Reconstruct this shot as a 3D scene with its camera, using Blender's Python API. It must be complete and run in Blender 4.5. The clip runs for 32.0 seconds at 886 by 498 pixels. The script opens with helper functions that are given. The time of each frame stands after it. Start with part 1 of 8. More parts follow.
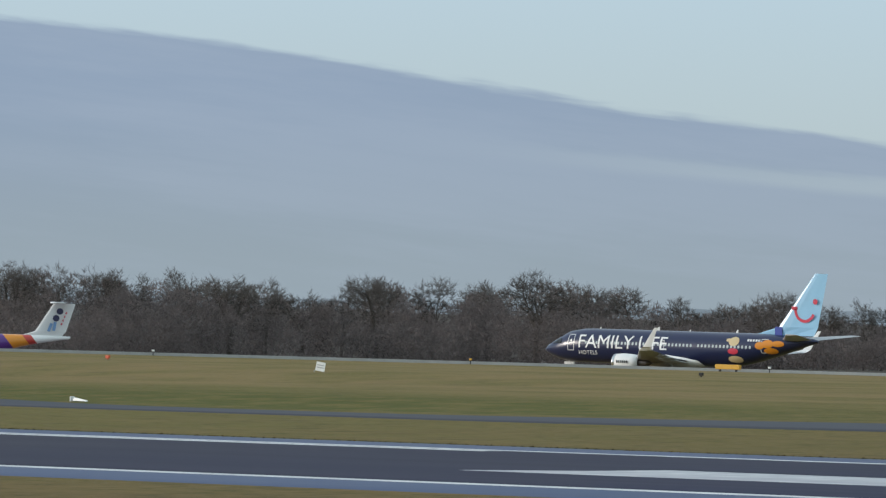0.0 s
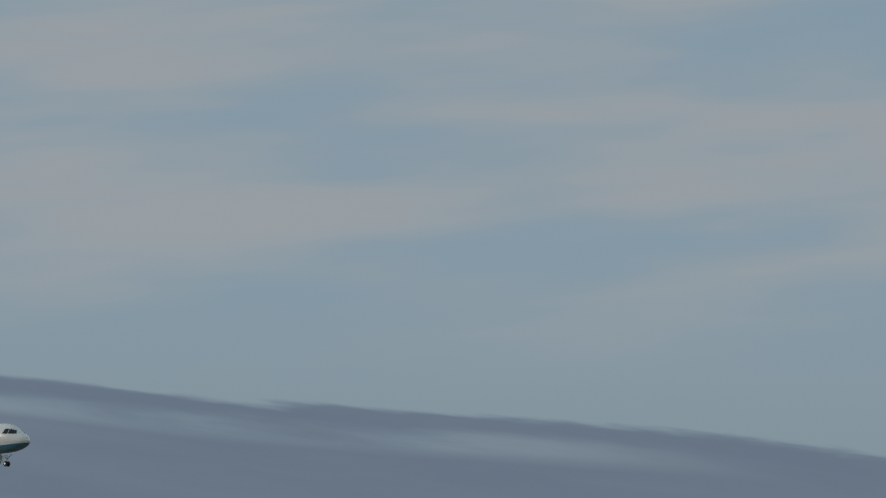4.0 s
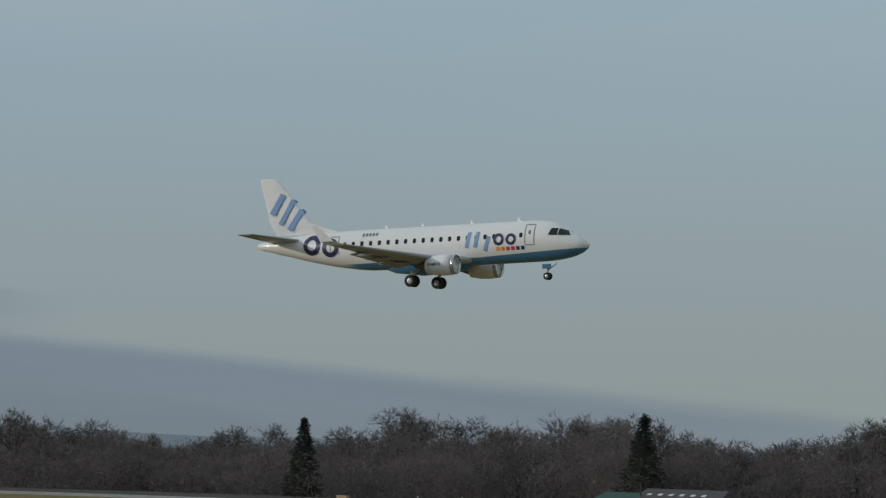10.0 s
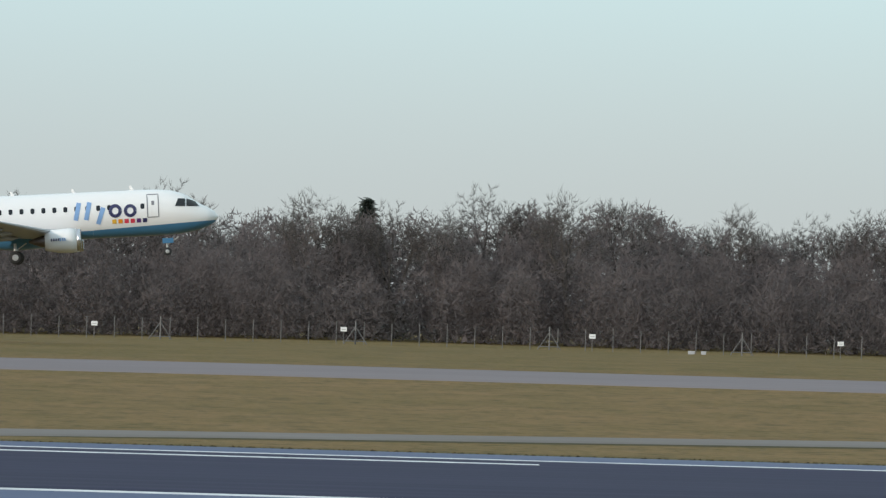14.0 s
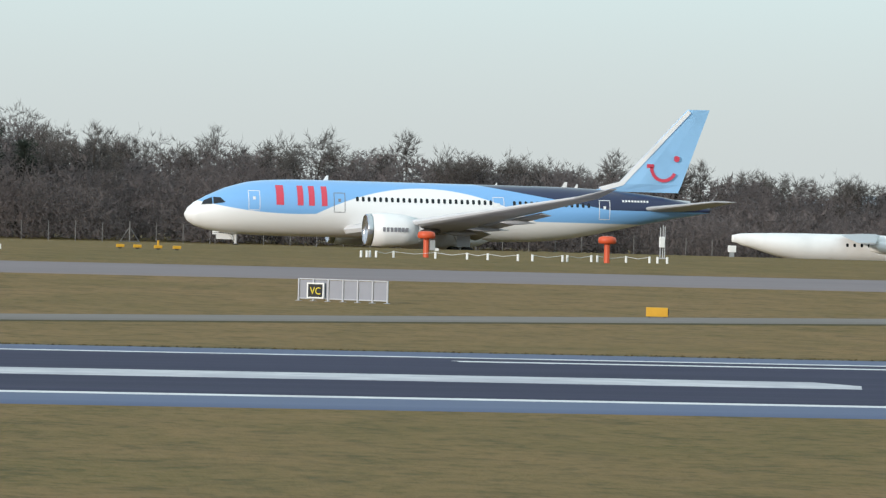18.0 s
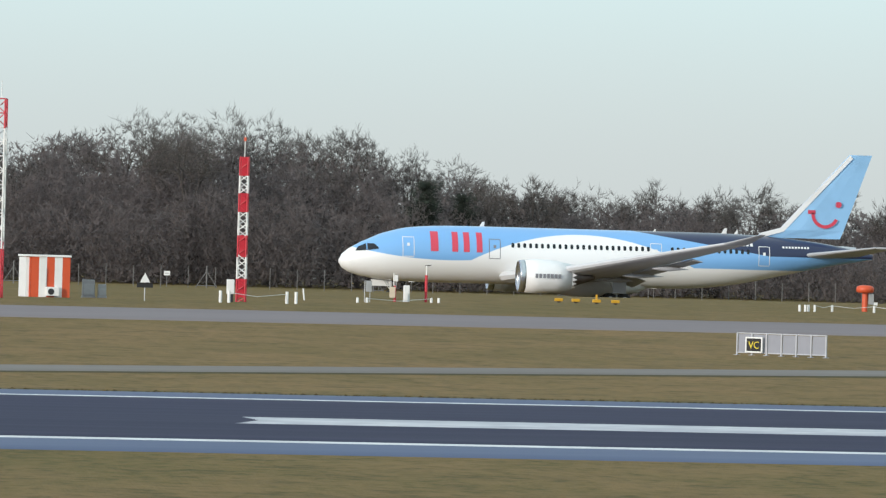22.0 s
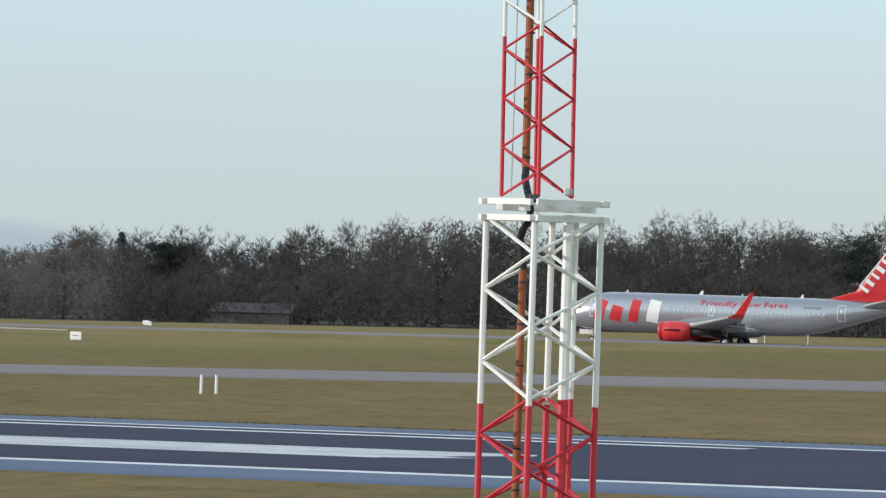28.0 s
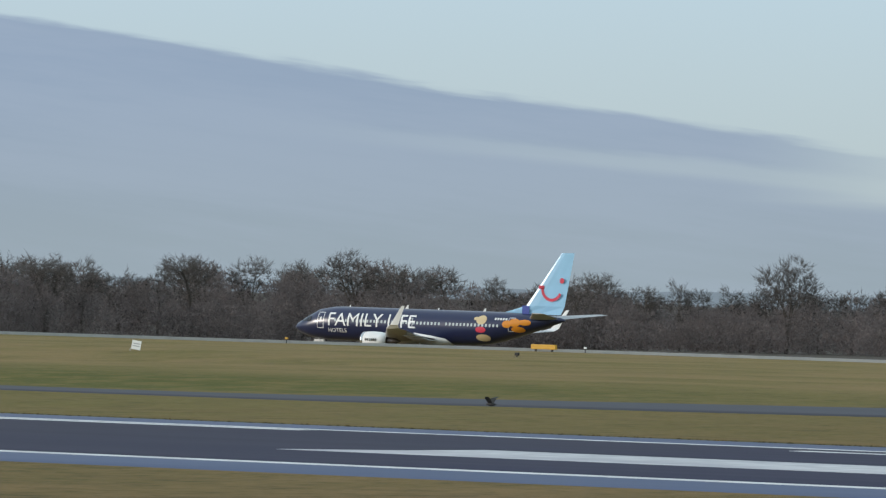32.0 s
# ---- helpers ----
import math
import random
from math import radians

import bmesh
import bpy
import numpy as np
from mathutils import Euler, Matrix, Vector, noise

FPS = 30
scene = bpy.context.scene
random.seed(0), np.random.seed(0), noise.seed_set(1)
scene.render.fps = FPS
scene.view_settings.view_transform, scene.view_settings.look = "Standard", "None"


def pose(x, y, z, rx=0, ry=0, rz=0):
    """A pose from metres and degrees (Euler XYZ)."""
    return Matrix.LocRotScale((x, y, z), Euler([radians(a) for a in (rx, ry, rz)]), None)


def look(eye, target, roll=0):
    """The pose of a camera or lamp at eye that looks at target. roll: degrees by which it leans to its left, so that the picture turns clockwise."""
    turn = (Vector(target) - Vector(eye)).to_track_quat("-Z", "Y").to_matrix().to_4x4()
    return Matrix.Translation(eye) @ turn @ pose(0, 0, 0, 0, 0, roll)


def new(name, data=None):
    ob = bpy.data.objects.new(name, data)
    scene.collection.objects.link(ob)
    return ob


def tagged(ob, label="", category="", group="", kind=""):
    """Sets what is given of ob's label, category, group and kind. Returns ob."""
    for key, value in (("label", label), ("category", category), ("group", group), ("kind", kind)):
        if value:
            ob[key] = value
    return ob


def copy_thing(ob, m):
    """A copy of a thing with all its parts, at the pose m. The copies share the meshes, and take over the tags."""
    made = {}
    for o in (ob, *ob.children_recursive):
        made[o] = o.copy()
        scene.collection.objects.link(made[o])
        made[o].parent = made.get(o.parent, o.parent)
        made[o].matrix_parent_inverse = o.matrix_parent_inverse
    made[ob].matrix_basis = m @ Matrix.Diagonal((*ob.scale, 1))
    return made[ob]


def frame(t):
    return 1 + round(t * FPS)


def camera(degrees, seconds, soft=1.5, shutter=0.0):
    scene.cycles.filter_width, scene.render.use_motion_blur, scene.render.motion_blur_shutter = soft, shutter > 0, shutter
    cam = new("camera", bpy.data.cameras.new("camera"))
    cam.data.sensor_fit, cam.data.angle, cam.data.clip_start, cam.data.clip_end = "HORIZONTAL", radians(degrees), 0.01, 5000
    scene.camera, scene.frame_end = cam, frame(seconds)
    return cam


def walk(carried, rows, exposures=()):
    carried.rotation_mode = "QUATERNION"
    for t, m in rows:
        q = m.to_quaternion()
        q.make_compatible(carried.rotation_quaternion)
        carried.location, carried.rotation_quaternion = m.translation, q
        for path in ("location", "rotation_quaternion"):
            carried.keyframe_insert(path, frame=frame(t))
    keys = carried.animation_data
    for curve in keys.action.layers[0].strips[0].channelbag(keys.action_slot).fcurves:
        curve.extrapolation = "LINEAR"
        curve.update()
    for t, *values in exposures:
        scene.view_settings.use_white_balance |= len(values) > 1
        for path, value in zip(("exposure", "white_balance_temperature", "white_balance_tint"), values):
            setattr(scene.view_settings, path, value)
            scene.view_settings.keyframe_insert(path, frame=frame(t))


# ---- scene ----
FOV = 2 * math.degrees(math.atan(784 / 13000))
cam = camera(FOV, 32.0, soft=1.3)
EYE = (0.0, 0.0, 5.54)


def aim(yaw, pitch, roll):
    """The pose of the camera on its stand, from its turn, tilt and lean in degrees."""
    a, e = radians(yaw), radians(pitch)
    way = Vector((math.sin(a) * math.cos(e), math.cos(a) * math.cos(e), math.sin(e)))
    return look(EYE, Vector(EYE) + 100 * way, roll)


# seconds, turn to the right, tilt, lean
SWEEP = [
    (0.0, -34.500, 0.351, 1.594),
    (0.5, -36.943, 0.408, 1.761),
    (1.0, -39.410, 0.528, 1.796),
    (1.5, -41.027, 0.806, 1.653),
    (2.0, -42.316, 1.242, 1.655),
    (2.5, -42.977, 2.666, 1.655),
    (3.0, -44.035, 3.503, 1.655),
    (3.5, -44.519, 3.767, 1.655),
    (5.5, -49.839, 4.669, 1.833),
    (6.0, -48.032, 3.876, 1.833),
    (6.5, -45.563, 2.972, 1.833),
    (7.0, -43.514, 2.144, 1.833),
    (7.5, -40.592, 1.952, 2.081),
    (8.0, -35.484, 1.861, 2.363),
    (8.5, -32.613, 1.844, 1.911),
    (9.0, -30.712, 1.751, 1.519),
    (9.5, -29.736, 1.593, 1.712),
    (10.0, -26.165, 1.469, 1.833),
    (10.5, -22.411, 1.395, 1.817),
    (11.0, -19.835, 1.342, 1.902),
    (11.5, -17.432, 1.272, 2.077),
    (12.0, -14.732, 1.222, 1.955),
    (12.2, -13.45, 1.230, 1.985),
    (12.4, -12.05, 1.240, 2.030),
    (12.6, -9.97, 1.225, 2.039),
    (12.8, -7.72, 1.165, 2.037),
    (13.0, -5.982, 1.088, 2.034),
    (13.2, -4.60, 0.935, 1.960),
    (13.5, -2.394, 0.690, 1.848),
    (14.0, 1.701, 0.376, 1.891),
    (14.5, 5.498, 0.174, 1.966),
    (15.0, 8.717, 0.061, 1.741),
    (15.5, 10.732, -0.064, 1.802),
    (17.5, 11.994, -0.371, 1.793),
    (18.0, 12.321, -0.338, 1.616),
    (18.5, 12.253, -0.262, 1.517),
    (19.0, 10.299, -0.075, 1.560),
    (19.5, 9.911, 0.004, 1.621),
    (20.0, 9.977, 0.023, 1.691),
    (20.5, 10.032, 0.009, 1.621),
    (21.0, 9.883, -0.001, 1.678),
    (21.5, 9.594, -0.011, 1.617),
    (22.0, 8.892, -0.011, 1.602),
    (22.5, 7.561, 0.035, 1.522),
    (23.0, 5.704, 0.134, 1.634),
    (23.5, 2.065, 0.121, 1.667),
    (24.0, -0.050, 0.109, 1.700),
    (24.5, -1.874, 0.094, 1.707),
    (26.5, -13.031, 0.119, 1.752),
    (27.0, -15.587, 0.135, 1.750),
    (27.5, -17.781, 0.152, 1.833),
    (28.0, -19.946, 0.171, 1.884),
    (28.5, -22.648, 0.168, 1.792),
    (29.0, -25.434, 0.161, 1.797),
    (29.5, -28.071, 0.155, 1.793),
    (30.0, -30.712, 0.148, 1.784),
    (30.5, -32.401, 0.157, 1.848),
    (31.0, -32.780, 0.181, 1.874),
    (31.5, -32.938, 0.223, 1.865),
    (32.0, -33.064, 0.232, 1.838),
]
EXPOSURE = [(0, 0.1), (1, 0.1), (2, -0.23), (3, -0.88), (3.5, -0.95), (5.5, -1.15), (6, -1.15), (7, -0.9), (9, -0.82), (10, -0.7), (11, -0.5), (13, -0.36), (14, 0.2), (15, 0.68), (17.5, 0.4), (20, 0.4), (22, 0.4), (23, 0.6), (24.5, 0.8), (27, 0.45), (29, 0.3), (32, 0.15)]
walk(cam, [(t, aim(yaw, pitch, roll)) for t, yaw, pitch, roll in SWEEP], EXPOSURE)

# ---- sky and sun ----
SUN_TURN, SUN_UP = -128.0, 13.0


def node(tree, kind, **values):
    n = tree.nodes.new(kind)
    for key, value in values.items():
        if key.startswith("i"):
            n.inputs[int(key[1:])].default_value = value
        elif key == "op":
            n.operation = value
        elif key == "mode":
            n.blend_type = value
        elif key == "data":
            n.data_type = value
        elif key == "interp":
            n.interpolation_type = value
    return n


def math_node(tree, op, a, b=0.0):
    n = tree.nodes.new("ShaderNodeMath")
    n.operation = op
    for slot, value in ((0, a), (1, b)):
        if isinstance(value, (int, float)):
            n.inputs[slot].default_value = value
        else:
            tree.links.new(value, n.inputs[slot])
    return n.outputs[0]


def ramp01(tree, value, a, b):
    """0 at a, 1 at b, smooth between."""
    n = tree.nodes.new("ShaderNodeMapRange")
    n.interpolation_type = "SMOOTHSTEP"
    tree.links.new(value, n.inputs[0])
    for slot, x in ((1, a), (2, b)):
        if isinstance(x, (int, float)):
            n.inputs[slot].default_value = x
        else:
            tree.links.new(x, n.inputs[slot])
    return n.outputs[0]


def blend(tree, factor, a, b, mode="MIX"):
    n = tree.nodes.new("ShaderNodeMix")
    n.data_type, n.blend_type = "RGBA", mode
    for slot, value in ((0, factor), (6, a), (7, b)):
        if hasattr(value, "is_linked"):
            tree.links.new(value, n.inputs[slot])
        else:
            n.inputs[slot].default_value = value if slot == 0 else (*value, 1)
    return n.outputs[2]


def noise_tex(tree, vector, scale, detail=3.0, rough=0.55):
    n = tree.nodes.new("ShaderNodeTexNoise")
    tree.links.new(vector, n.inputs["Vector"])
    n.inputs["Scale"].default_value, n.inputs["Detail"].default_value, n.inputs["Roughness"].default_value = scale, detail, rough
    return n.outputs["Fac"]


def curve_of(tree, value, points, top):
    """A smooth run through (value, height) points, heights below top."""
    lo, hi = points[0][0], points[-1][0]
    n = tree.nodes.new("ShaderNodeFloatCurve")
    c = n.mapping.curves[0]
    for i, (x, y) in enumerate(points):
        spot = ((x - lo) / (hi - lo), y / top)
        if i in (0, len(points) - 1):
            c.points[0 if i == 0 else -1].location = spot
        else:
            c.points.new(*spot)
    n.mapping.update()
    tree.links.new(math_node(tree, "DIVIDE", math_node(tree, "SUBTRACT", value, lo), hi - lo), n.inputs["Value"])
    return math_node(tree, "MULTIPLY", n.outputs[0], top)


# turn in degrees and height of the cloud bank's upper rim
BANK_RIM = ((-56, 0.0545), (-51.5, 0.0530), (-49.6, 0.0528), (-47, 0.0502), (-44.6, 0.0482), (-43.2, 0.0467), (-42.3, 0.0445), (-41.4, 0.0432), (-40, 0.0398), (-38.9, 0.0380), (-38, 0.0364), (-36, 0.0333), (-35.2, 0.0315), (-31, 0.0217), (-26, 0.0125))


def make_sky():
    world = bpy.data.worlds.new("winter_sky")
    scene.world = world
    world.use_nodes = True
    tr = world.node_tree
    tr.nodes.clear()
    out, bg = tr.nodes.new("ShaderNodeOutputWorld"), tr.nodes.new("ShaderNodeBackground")
    tr.links.new(bg.outputs[0], out.inputs[0])
    sky = tr.nodes.new("ShaderNodeTexSky")
    sky.sky_type, sky.sun_disc = "NISHITA", False
    sky.sun_elevation, sky.sun_rotation = radians(SUN_UP), radians(SUN_TURN)
    sky.air_density, sky.dust_density, sky.altitude = 1.0, 1.5, 70
    base = blend(tr, 1.0, sky.outputs[0], (SKY_GAIN, SKY_GAIN, SKY_GAIN), "MULTIPLY")
    co = tr.nodes.new("ShaderNodeTexCoord").outputs["Generated"]
    sep = tr.nodes.new("ShaderNodeSeparateXYZ")
    tr.links.new(co, sep.inputs[0])
    turn = math_node(tr, "MULTIPLY", math_node(tr, "ARCTAN2", sep.outputs[0], sep.outputs[1]), 57.29578)
    up = sep.outputs[2]
    flat = tr.nodes.new("ShaderNodeCombineXYZ")
    tr.links.new(math_node(tr, "MULTIPLY", turn, 0.12), flat.inputs[0])
    tr.links.new(math_node(tr, "MULTIPLY", math_node(tr, "ADD", up, math_node(tr, "MULTIPLY", turn, 0.0017)), 60), flat.inputs[1])
    streak = noise_tex(tr, flat.outputs[0], 1.0, 6, 0.62)
    flat2 = tr.nodes.new("ShaderNodeCombineXYZ")
    tr.links.new(math_node(tr, "MULTIPLY", turn, 0.22), flat2.inputs[0])
    tr.links.new(math_node(tr, "MULTIPLY", math_node(tr, "SUBTRACT", up, math_node(tr, "MULTIPLY", turn, 0.0016)), 75), flat2.inputs[1])
    wisp = noise_tex(tr, flat2.outputs[0], 1.0, 3, 0.5)
    fine = math_node(tr, "MULTIPLY", math_node(tr, "SUBTRACT", streak, 0.5), 0.013)
    # high thin veil, paler towards the horizon and towards the south
    side = ramp01(tr, turn, -36, 6)
    low = ramp01(tr, up, 0.075, 0.0)
    veil = blend(tr, low, SKY_TOP, SKY_LOW)
    veil = blend(tr, math_node(tr, "MULTIPLY", side, 0.75), veil, blend(tr, low, SKY_TOP_S, SKY_LOW_S))
    col = blend(tr, 0.82, base, veil)
    # wisps high up
    w = math_node(tr, "MULTIPLY", ramp01(tr, wisp, 0.36, 0.66), ramp01(tr, up, 0.046, 0.078))
    col = blend(tr, math_node(tr, "MULTIPLY", w, 0.85), col, WISP)
    # the long grey bank, its upper rim falling to the right
    rim = math_node(tr, "ADD", curve_of(tr, turn, BANK_RIM, 0.06), fine)
    under = math_node(tr, "SUBTRACT", rim, up)
    bank = math_node(tr, "MULTIPLY", ramp01(tr, under, -0.0003, 0.0011), ramp01(tr, turn, -28.8, -31.0))
    # a thin dark lip over a pale gap along the north of the bank
    slit = math_node(tr, "ABSOLUTE", math_node(tr, "SUBTRACT", under, math_node(tr, "ADD", 0.0047, math_node(tr, "MULTIPLY", fine, 0.5))))
    slit = math_node(tr, "MULTIPLY", ramp01(tr, slit, 0.0024, 0.0005), ramp01(tr, turn, -42.6, -45.5))
    bank = math_node(tr, "MULTIPLY", bank, math_node(tr, "SUBTRACT", 1.0, math_node(tr, "MULTIPLY", math_node(tr, "MULTIPLY", slit, ramp01(tr, streak, 0.30, 0.55)), 0.62)))
    rim2 = math_node(tr, "ADD", math_node(tr, "MULTIPLY", math_node(tr, "ADD", turn, 31.5), -0.0012), 0.0150)
    rim2 = math_node(tr, "ADD", rim2, math_node(tr, "MULTIPLY", fine, 0.5))
    d2 = math_node(tr, "SUBTRACT", rim2, up)
    gap = math_node(tr, "MULTIPLY", ramp01(tr, math_node(tr, "ABSOLUTE", math_node(tr, "ADD", d2, 0.0012), 0.0), 0.0022, 0.0004), ramp01(tr, turn, -35, -31))
    bank = math_node(tr, "MULTIPLY", bank, math_node(tr, "SUBTRACT", 1.0, math_node(tr, "MULTIPLY", gap, 0.36)))
    bank2 = math_node(tr, "MULTIPLY", ramp01(tr, d2, -0.0005, 0.003), ramp01(tr, turn, -17, -26))
    both = math_node(tr, "MAXIMUM", bank, bank2)
    grey = blend(tr, ramp01(tr, up, 0.0, 0.03), BANK_LOW, BANK)
    grey = blend(tr, math_node(tr, "MULTIPLY", ramp01(tr, streak, 0.40, 0.62), 0.34), grey, BANK_PALE)
    col = blend(tr, math_node(tr, "MULTIPLY", both, 0.92), col, grey)
    tr.links.new(col, bg.inputs[0])
    bg.inputs[1].default_value = 1.0
    sun = bpy.data.lights.new("sun", "SUN")
    sun.energy, sun.angle, sun.color = SUN_POWER, radians(1.5), (1.0, 0.92, 0.82)
    a, e = radians(SUN_TURN), radians(SUN_UP)
    way = Vector((math.sin(a) * math.cos(e), math.cos(a) * math.cos(e), math.sin(e)))
    new("sun", sun).matrix_world = look(way * 50, (0, 0, 0))


SKY_GAIN, SUN_POWER = 0.06, 2.2
SKY_TOP, SKY_LOW = (0.52, 0.72, 0.89), (0.505, 0.605, 0.63)
SKY_TOP_S, SKY_LOW_S = (0.66, 0.94, 0.95), (0.55, 0.58, 0.58)
WISP, BANK, BANK_LOW, BANK_PALE = (0.66, 0.70, 0.73), (0.247, 0.325, 0.445), (0.275, 0.34, 0.395), (0.35, 0.42, 0.525)
make_sky()

# ---- materials ----
def material(name, colour, rough=0.6, metal=0.0, second=None, grain=None, grain_amount=0.35, stain=None, bump=0.0, bump_scale=None, random_amount=0.0, coat=0.0, island=0.0):
    """A surface with grain and stains at two scales; colours are linear base colours."""
    m = bpy.data.materials.new(name)
    m.use_nodes = True
    tr = m.node_tree
    b = tr.nodes["Principled BSDF"]
    b.inputs["Roughness"].default_value, b.inputs["Metallic"].default_value = rough, metal
    b.inputs["Coat Weight"].default_value = coat
    co = tr.nodes.new("ShaderNodeTexCoord").outputs["Object"]
    second = second or tuple(c * 0.7 for c in colour)
    col = None
    if grain:
        f = noise_tex(tr, co, grain, 5, 0.6)
        col = blend(tr, math_node(tr, "MULTIPLY", ramp01(tr, f, 0.35, 0.68), grain_amount), colour, second)
    if stain:
        f2 = noise_tex(tr, co, stain, 3, 0.55)
        col = blend(tr, math_node(tr, "MULTIPLY", ramp01(tr, f2, 0.42, 0.7), 0.6), col or colour, second)
    if random_amount:
        info = tr.nodes.new("ShaderNodeObjectInfo")
        k = math_node(tr, "ADD", math_node(tr, "MULTIPLY", info.outputs["Random"], random_amount), 1 - random_amount / 2)
        col = scaled(tr, col or colour, k)
    if island:
        geo = tr.nodes.new("ShaderNodeNewGeometry")
        k = math_node(tr, "ADD", math_node(tr, "MULTIPLY", geo.outputs["Random Per Island"], island), 1 - island / 2)
        col = scaled(tr, col or colour, k)
    if col is None:
        b.inputs["Base Color"].default_value = (*colour, 1)
    else:
        tr.links.new(col, b.inputs["Base Color"])
    if bump:
        bp = tr.nodes.new("ShaderNodeBump")
        bp.inputs["Strength"].default_value, bp.inputs["Distance"].default_value = 1.0, bump
        tr.links.new(noise_tex(tr, co, bump_scale or grain or 5, 4), bp.inputs["Height"])
        tr.links.new(bp.outputs[0], b.inputs["Normal"])
    return m


def scaled(tree, col, k):
    n = tree.nodes.new("ShaderNodeVectorMath")
    n.operation = "SCALE"
    if hasattr(col, "is_linked"):
        tree.links.new(col, n.inputs[0])
    else:
        n.inputs[0].default_value = col
    tree.links.new(k, n.inputs["Scale"])
    return n.outputs[0]


def grass_material():
    m = bpy.data.materials.new("winter_grass")
    m.use_nodes = True
    tr = m.node_tree
    b = tr.nodes["Principled BSDF"]
    b.inputs["Roughness"].default_value = 0.9
    b.inputs["Specular IOR Level"].default_value = 0.15
    co = tr.nodes.new("ShaderNodeTexCoord").outputs["Object"]
    mp = tr.nodes.new("ShaderNodeMapping")
    mp.inputs["Scale"].default_value = (2.2, 1.0, 1.0)
    tr.links.new(co, mp.inputs[0])
    long = mp.outputs[0]
    sep = tr.nodes.new("ShaderNodeSeparateXYZ")
    tr.links.new(co, sep.inputs[0])
    n1 = noise_tex(tr, long, 0.035, 4, 0.6)
    n2 = noise_tex(tr, long, 0.22, 5, 0.65)
    n3 = noise_tex(tr, long, 0.9, 5, 0.75)
    green, straw, dark = (0.133, 0.102, 0.031), (0.230, 0.144, 0.062), (0.053, 0.052, 0.016)
    # drier, browner sward between the paved strips and to the south
    dry = math_node(tr, "MULTIPLY", ramp01(tr, sep.outputs[1], 235, 270), ramp01(tr, sep.outputs[0], -150, -60))
    dry = math_node(tr, "MULTIPLY", dry, ramp01(tr, sep.outputs[1], 480, 440))
    n5 = noise_tex(tr, long, 0.085, 5, 0.65)
    f = math_node(tr, "ADD", math_node(tr, "MULTIPLY", ramp01(tr, n1, 0.36, 0.64), 0.35), math_node(tr, "MULTIPLY", ramp01(tr, n5, 0.38, 0.64), 0.35))
    west = ramp01(tr, sep.outputs[0], -110, -230)
    f = math_node(tr, "MULTIPLY", f, math_node(tr, "SUBTRACT", 1.0, math_node(tr, "MULTIPLY", west, 0.5)))
    f = math_node(tr, "ADD", f, math_node(tr, "MULTIPLY", dry, 0.34))
    col = blend(tr, f, blend(tr, west, green, (0.152, 0.134, 0.036)), straw)
    col = blend(tr, math_node(tr, "MULTIPLY", ramp01(tr, n2, 0.48, 0.68), 0.55), col, dark)
    col = blend(tr, math_node(tr, "MULTIPLY", ramp01(tr, n3, 0.42, 0.68), 0.5), col, straw)
    col = blend(tr, math_node(tr, "MULTIPLY", ramp01(tr, n3, 0.5, 0.36), 0.5), col, dark)
    # long green grass on the face of the western bank, paler sward on its top
    out = node(tr, "ShaderNodeVectorMath")
    out.operation = "LENGTH"
    tr.links.new(co, out.inputs[0])
    reach = math_node(tr, "ADD", out.outputs["Value"], math_node(tr, "MULTIPLY", math_node(tr, "SUBTRACT", n2, 0.5), 14))
    face = math_node(tr, "MULTIPLY", ramp01(tr, reach, 399, 407), ramp01(tr, reach, 440, 417))
    face = math_node(tr, "MULTIPLY", face, ramp01(tr, sep.outputs[0], -190, -235))
    col = blend(tr, math_node(tr, "MULTIPLY", math_node(tr, "MULTIPLY", face, ramp01(tr, n2, 0.3, 0.6)), 0.8), col, (0.088, 0.096, 0.020))
    crown = math_node(tr, "MULTIPLY", ramp01(tr, reach, 425, 470), ramp01(tr, sep.outputs[0], -190, -235))
    col = blend(tr, math_node(tr, "MULTIPLY", crown, math_node(tr, "MULTIPLY", ramp01(tr, n1, 0.3, 0.6), 0.5)), col, (0.285, 0.195, 0.092))
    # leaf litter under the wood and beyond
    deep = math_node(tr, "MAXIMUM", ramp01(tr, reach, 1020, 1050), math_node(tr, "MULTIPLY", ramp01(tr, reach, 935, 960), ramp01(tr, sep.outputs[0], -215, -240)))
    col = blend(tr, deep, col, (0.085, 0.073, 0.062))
    # rank tufts along the edges of the paving
    n4 = noise_tex(tr, long, 0.6, 3, 0.6)
    # the shade of a low grass lip is put into this dark band
    rank_shade = math_node(tr, "MULTIPLY", ramp01(tr, sep.outputs[1], 248.2, 249.2), ramp01(tr, sep.outputs[1], 255, 250.5))
    rank_shade = math_node(tr, "MULTIPLY", rank_shade, math_node(tr, "ADD", 0.5, math_node(tr, "MULTIPLY", ramp01(tr, n4, 0.36, 0.6), 0.5)))
    col = blend(tr, math_node(tr, "MULTIPLY", rank_shade, 0.8), col, dark)
    verge = math_node(tr, "SUBTRACT", sep.outputs[1], math_node(tr, "MULTIPLY", math_node(tr, "MAXIMUM", sep.outputs[0], -18.0), 0.62))
    uncut = math_node(tr, "MULTIPLY", ramp01(tr, verge, 261.5, 264.0), ramp01(tr, verge, 266.0, 265.7))
    uncut = math_node(tr, "MULTIPLY", math_node(tr, "MULTIPLY", uncut, ramp01(tr, sep.outputs[0], -22, -16)), math_node(tr, "ADD", 0.55, math_node(tr, "MULTIPLY", n4, 0.6)))
    col = blend(tr, math_node(tr, "MINIMUM", uncut, 0.95), col, (0.035, 0.036, 0.012))
    tr.links.new(col, b.inputs["Base Color"])
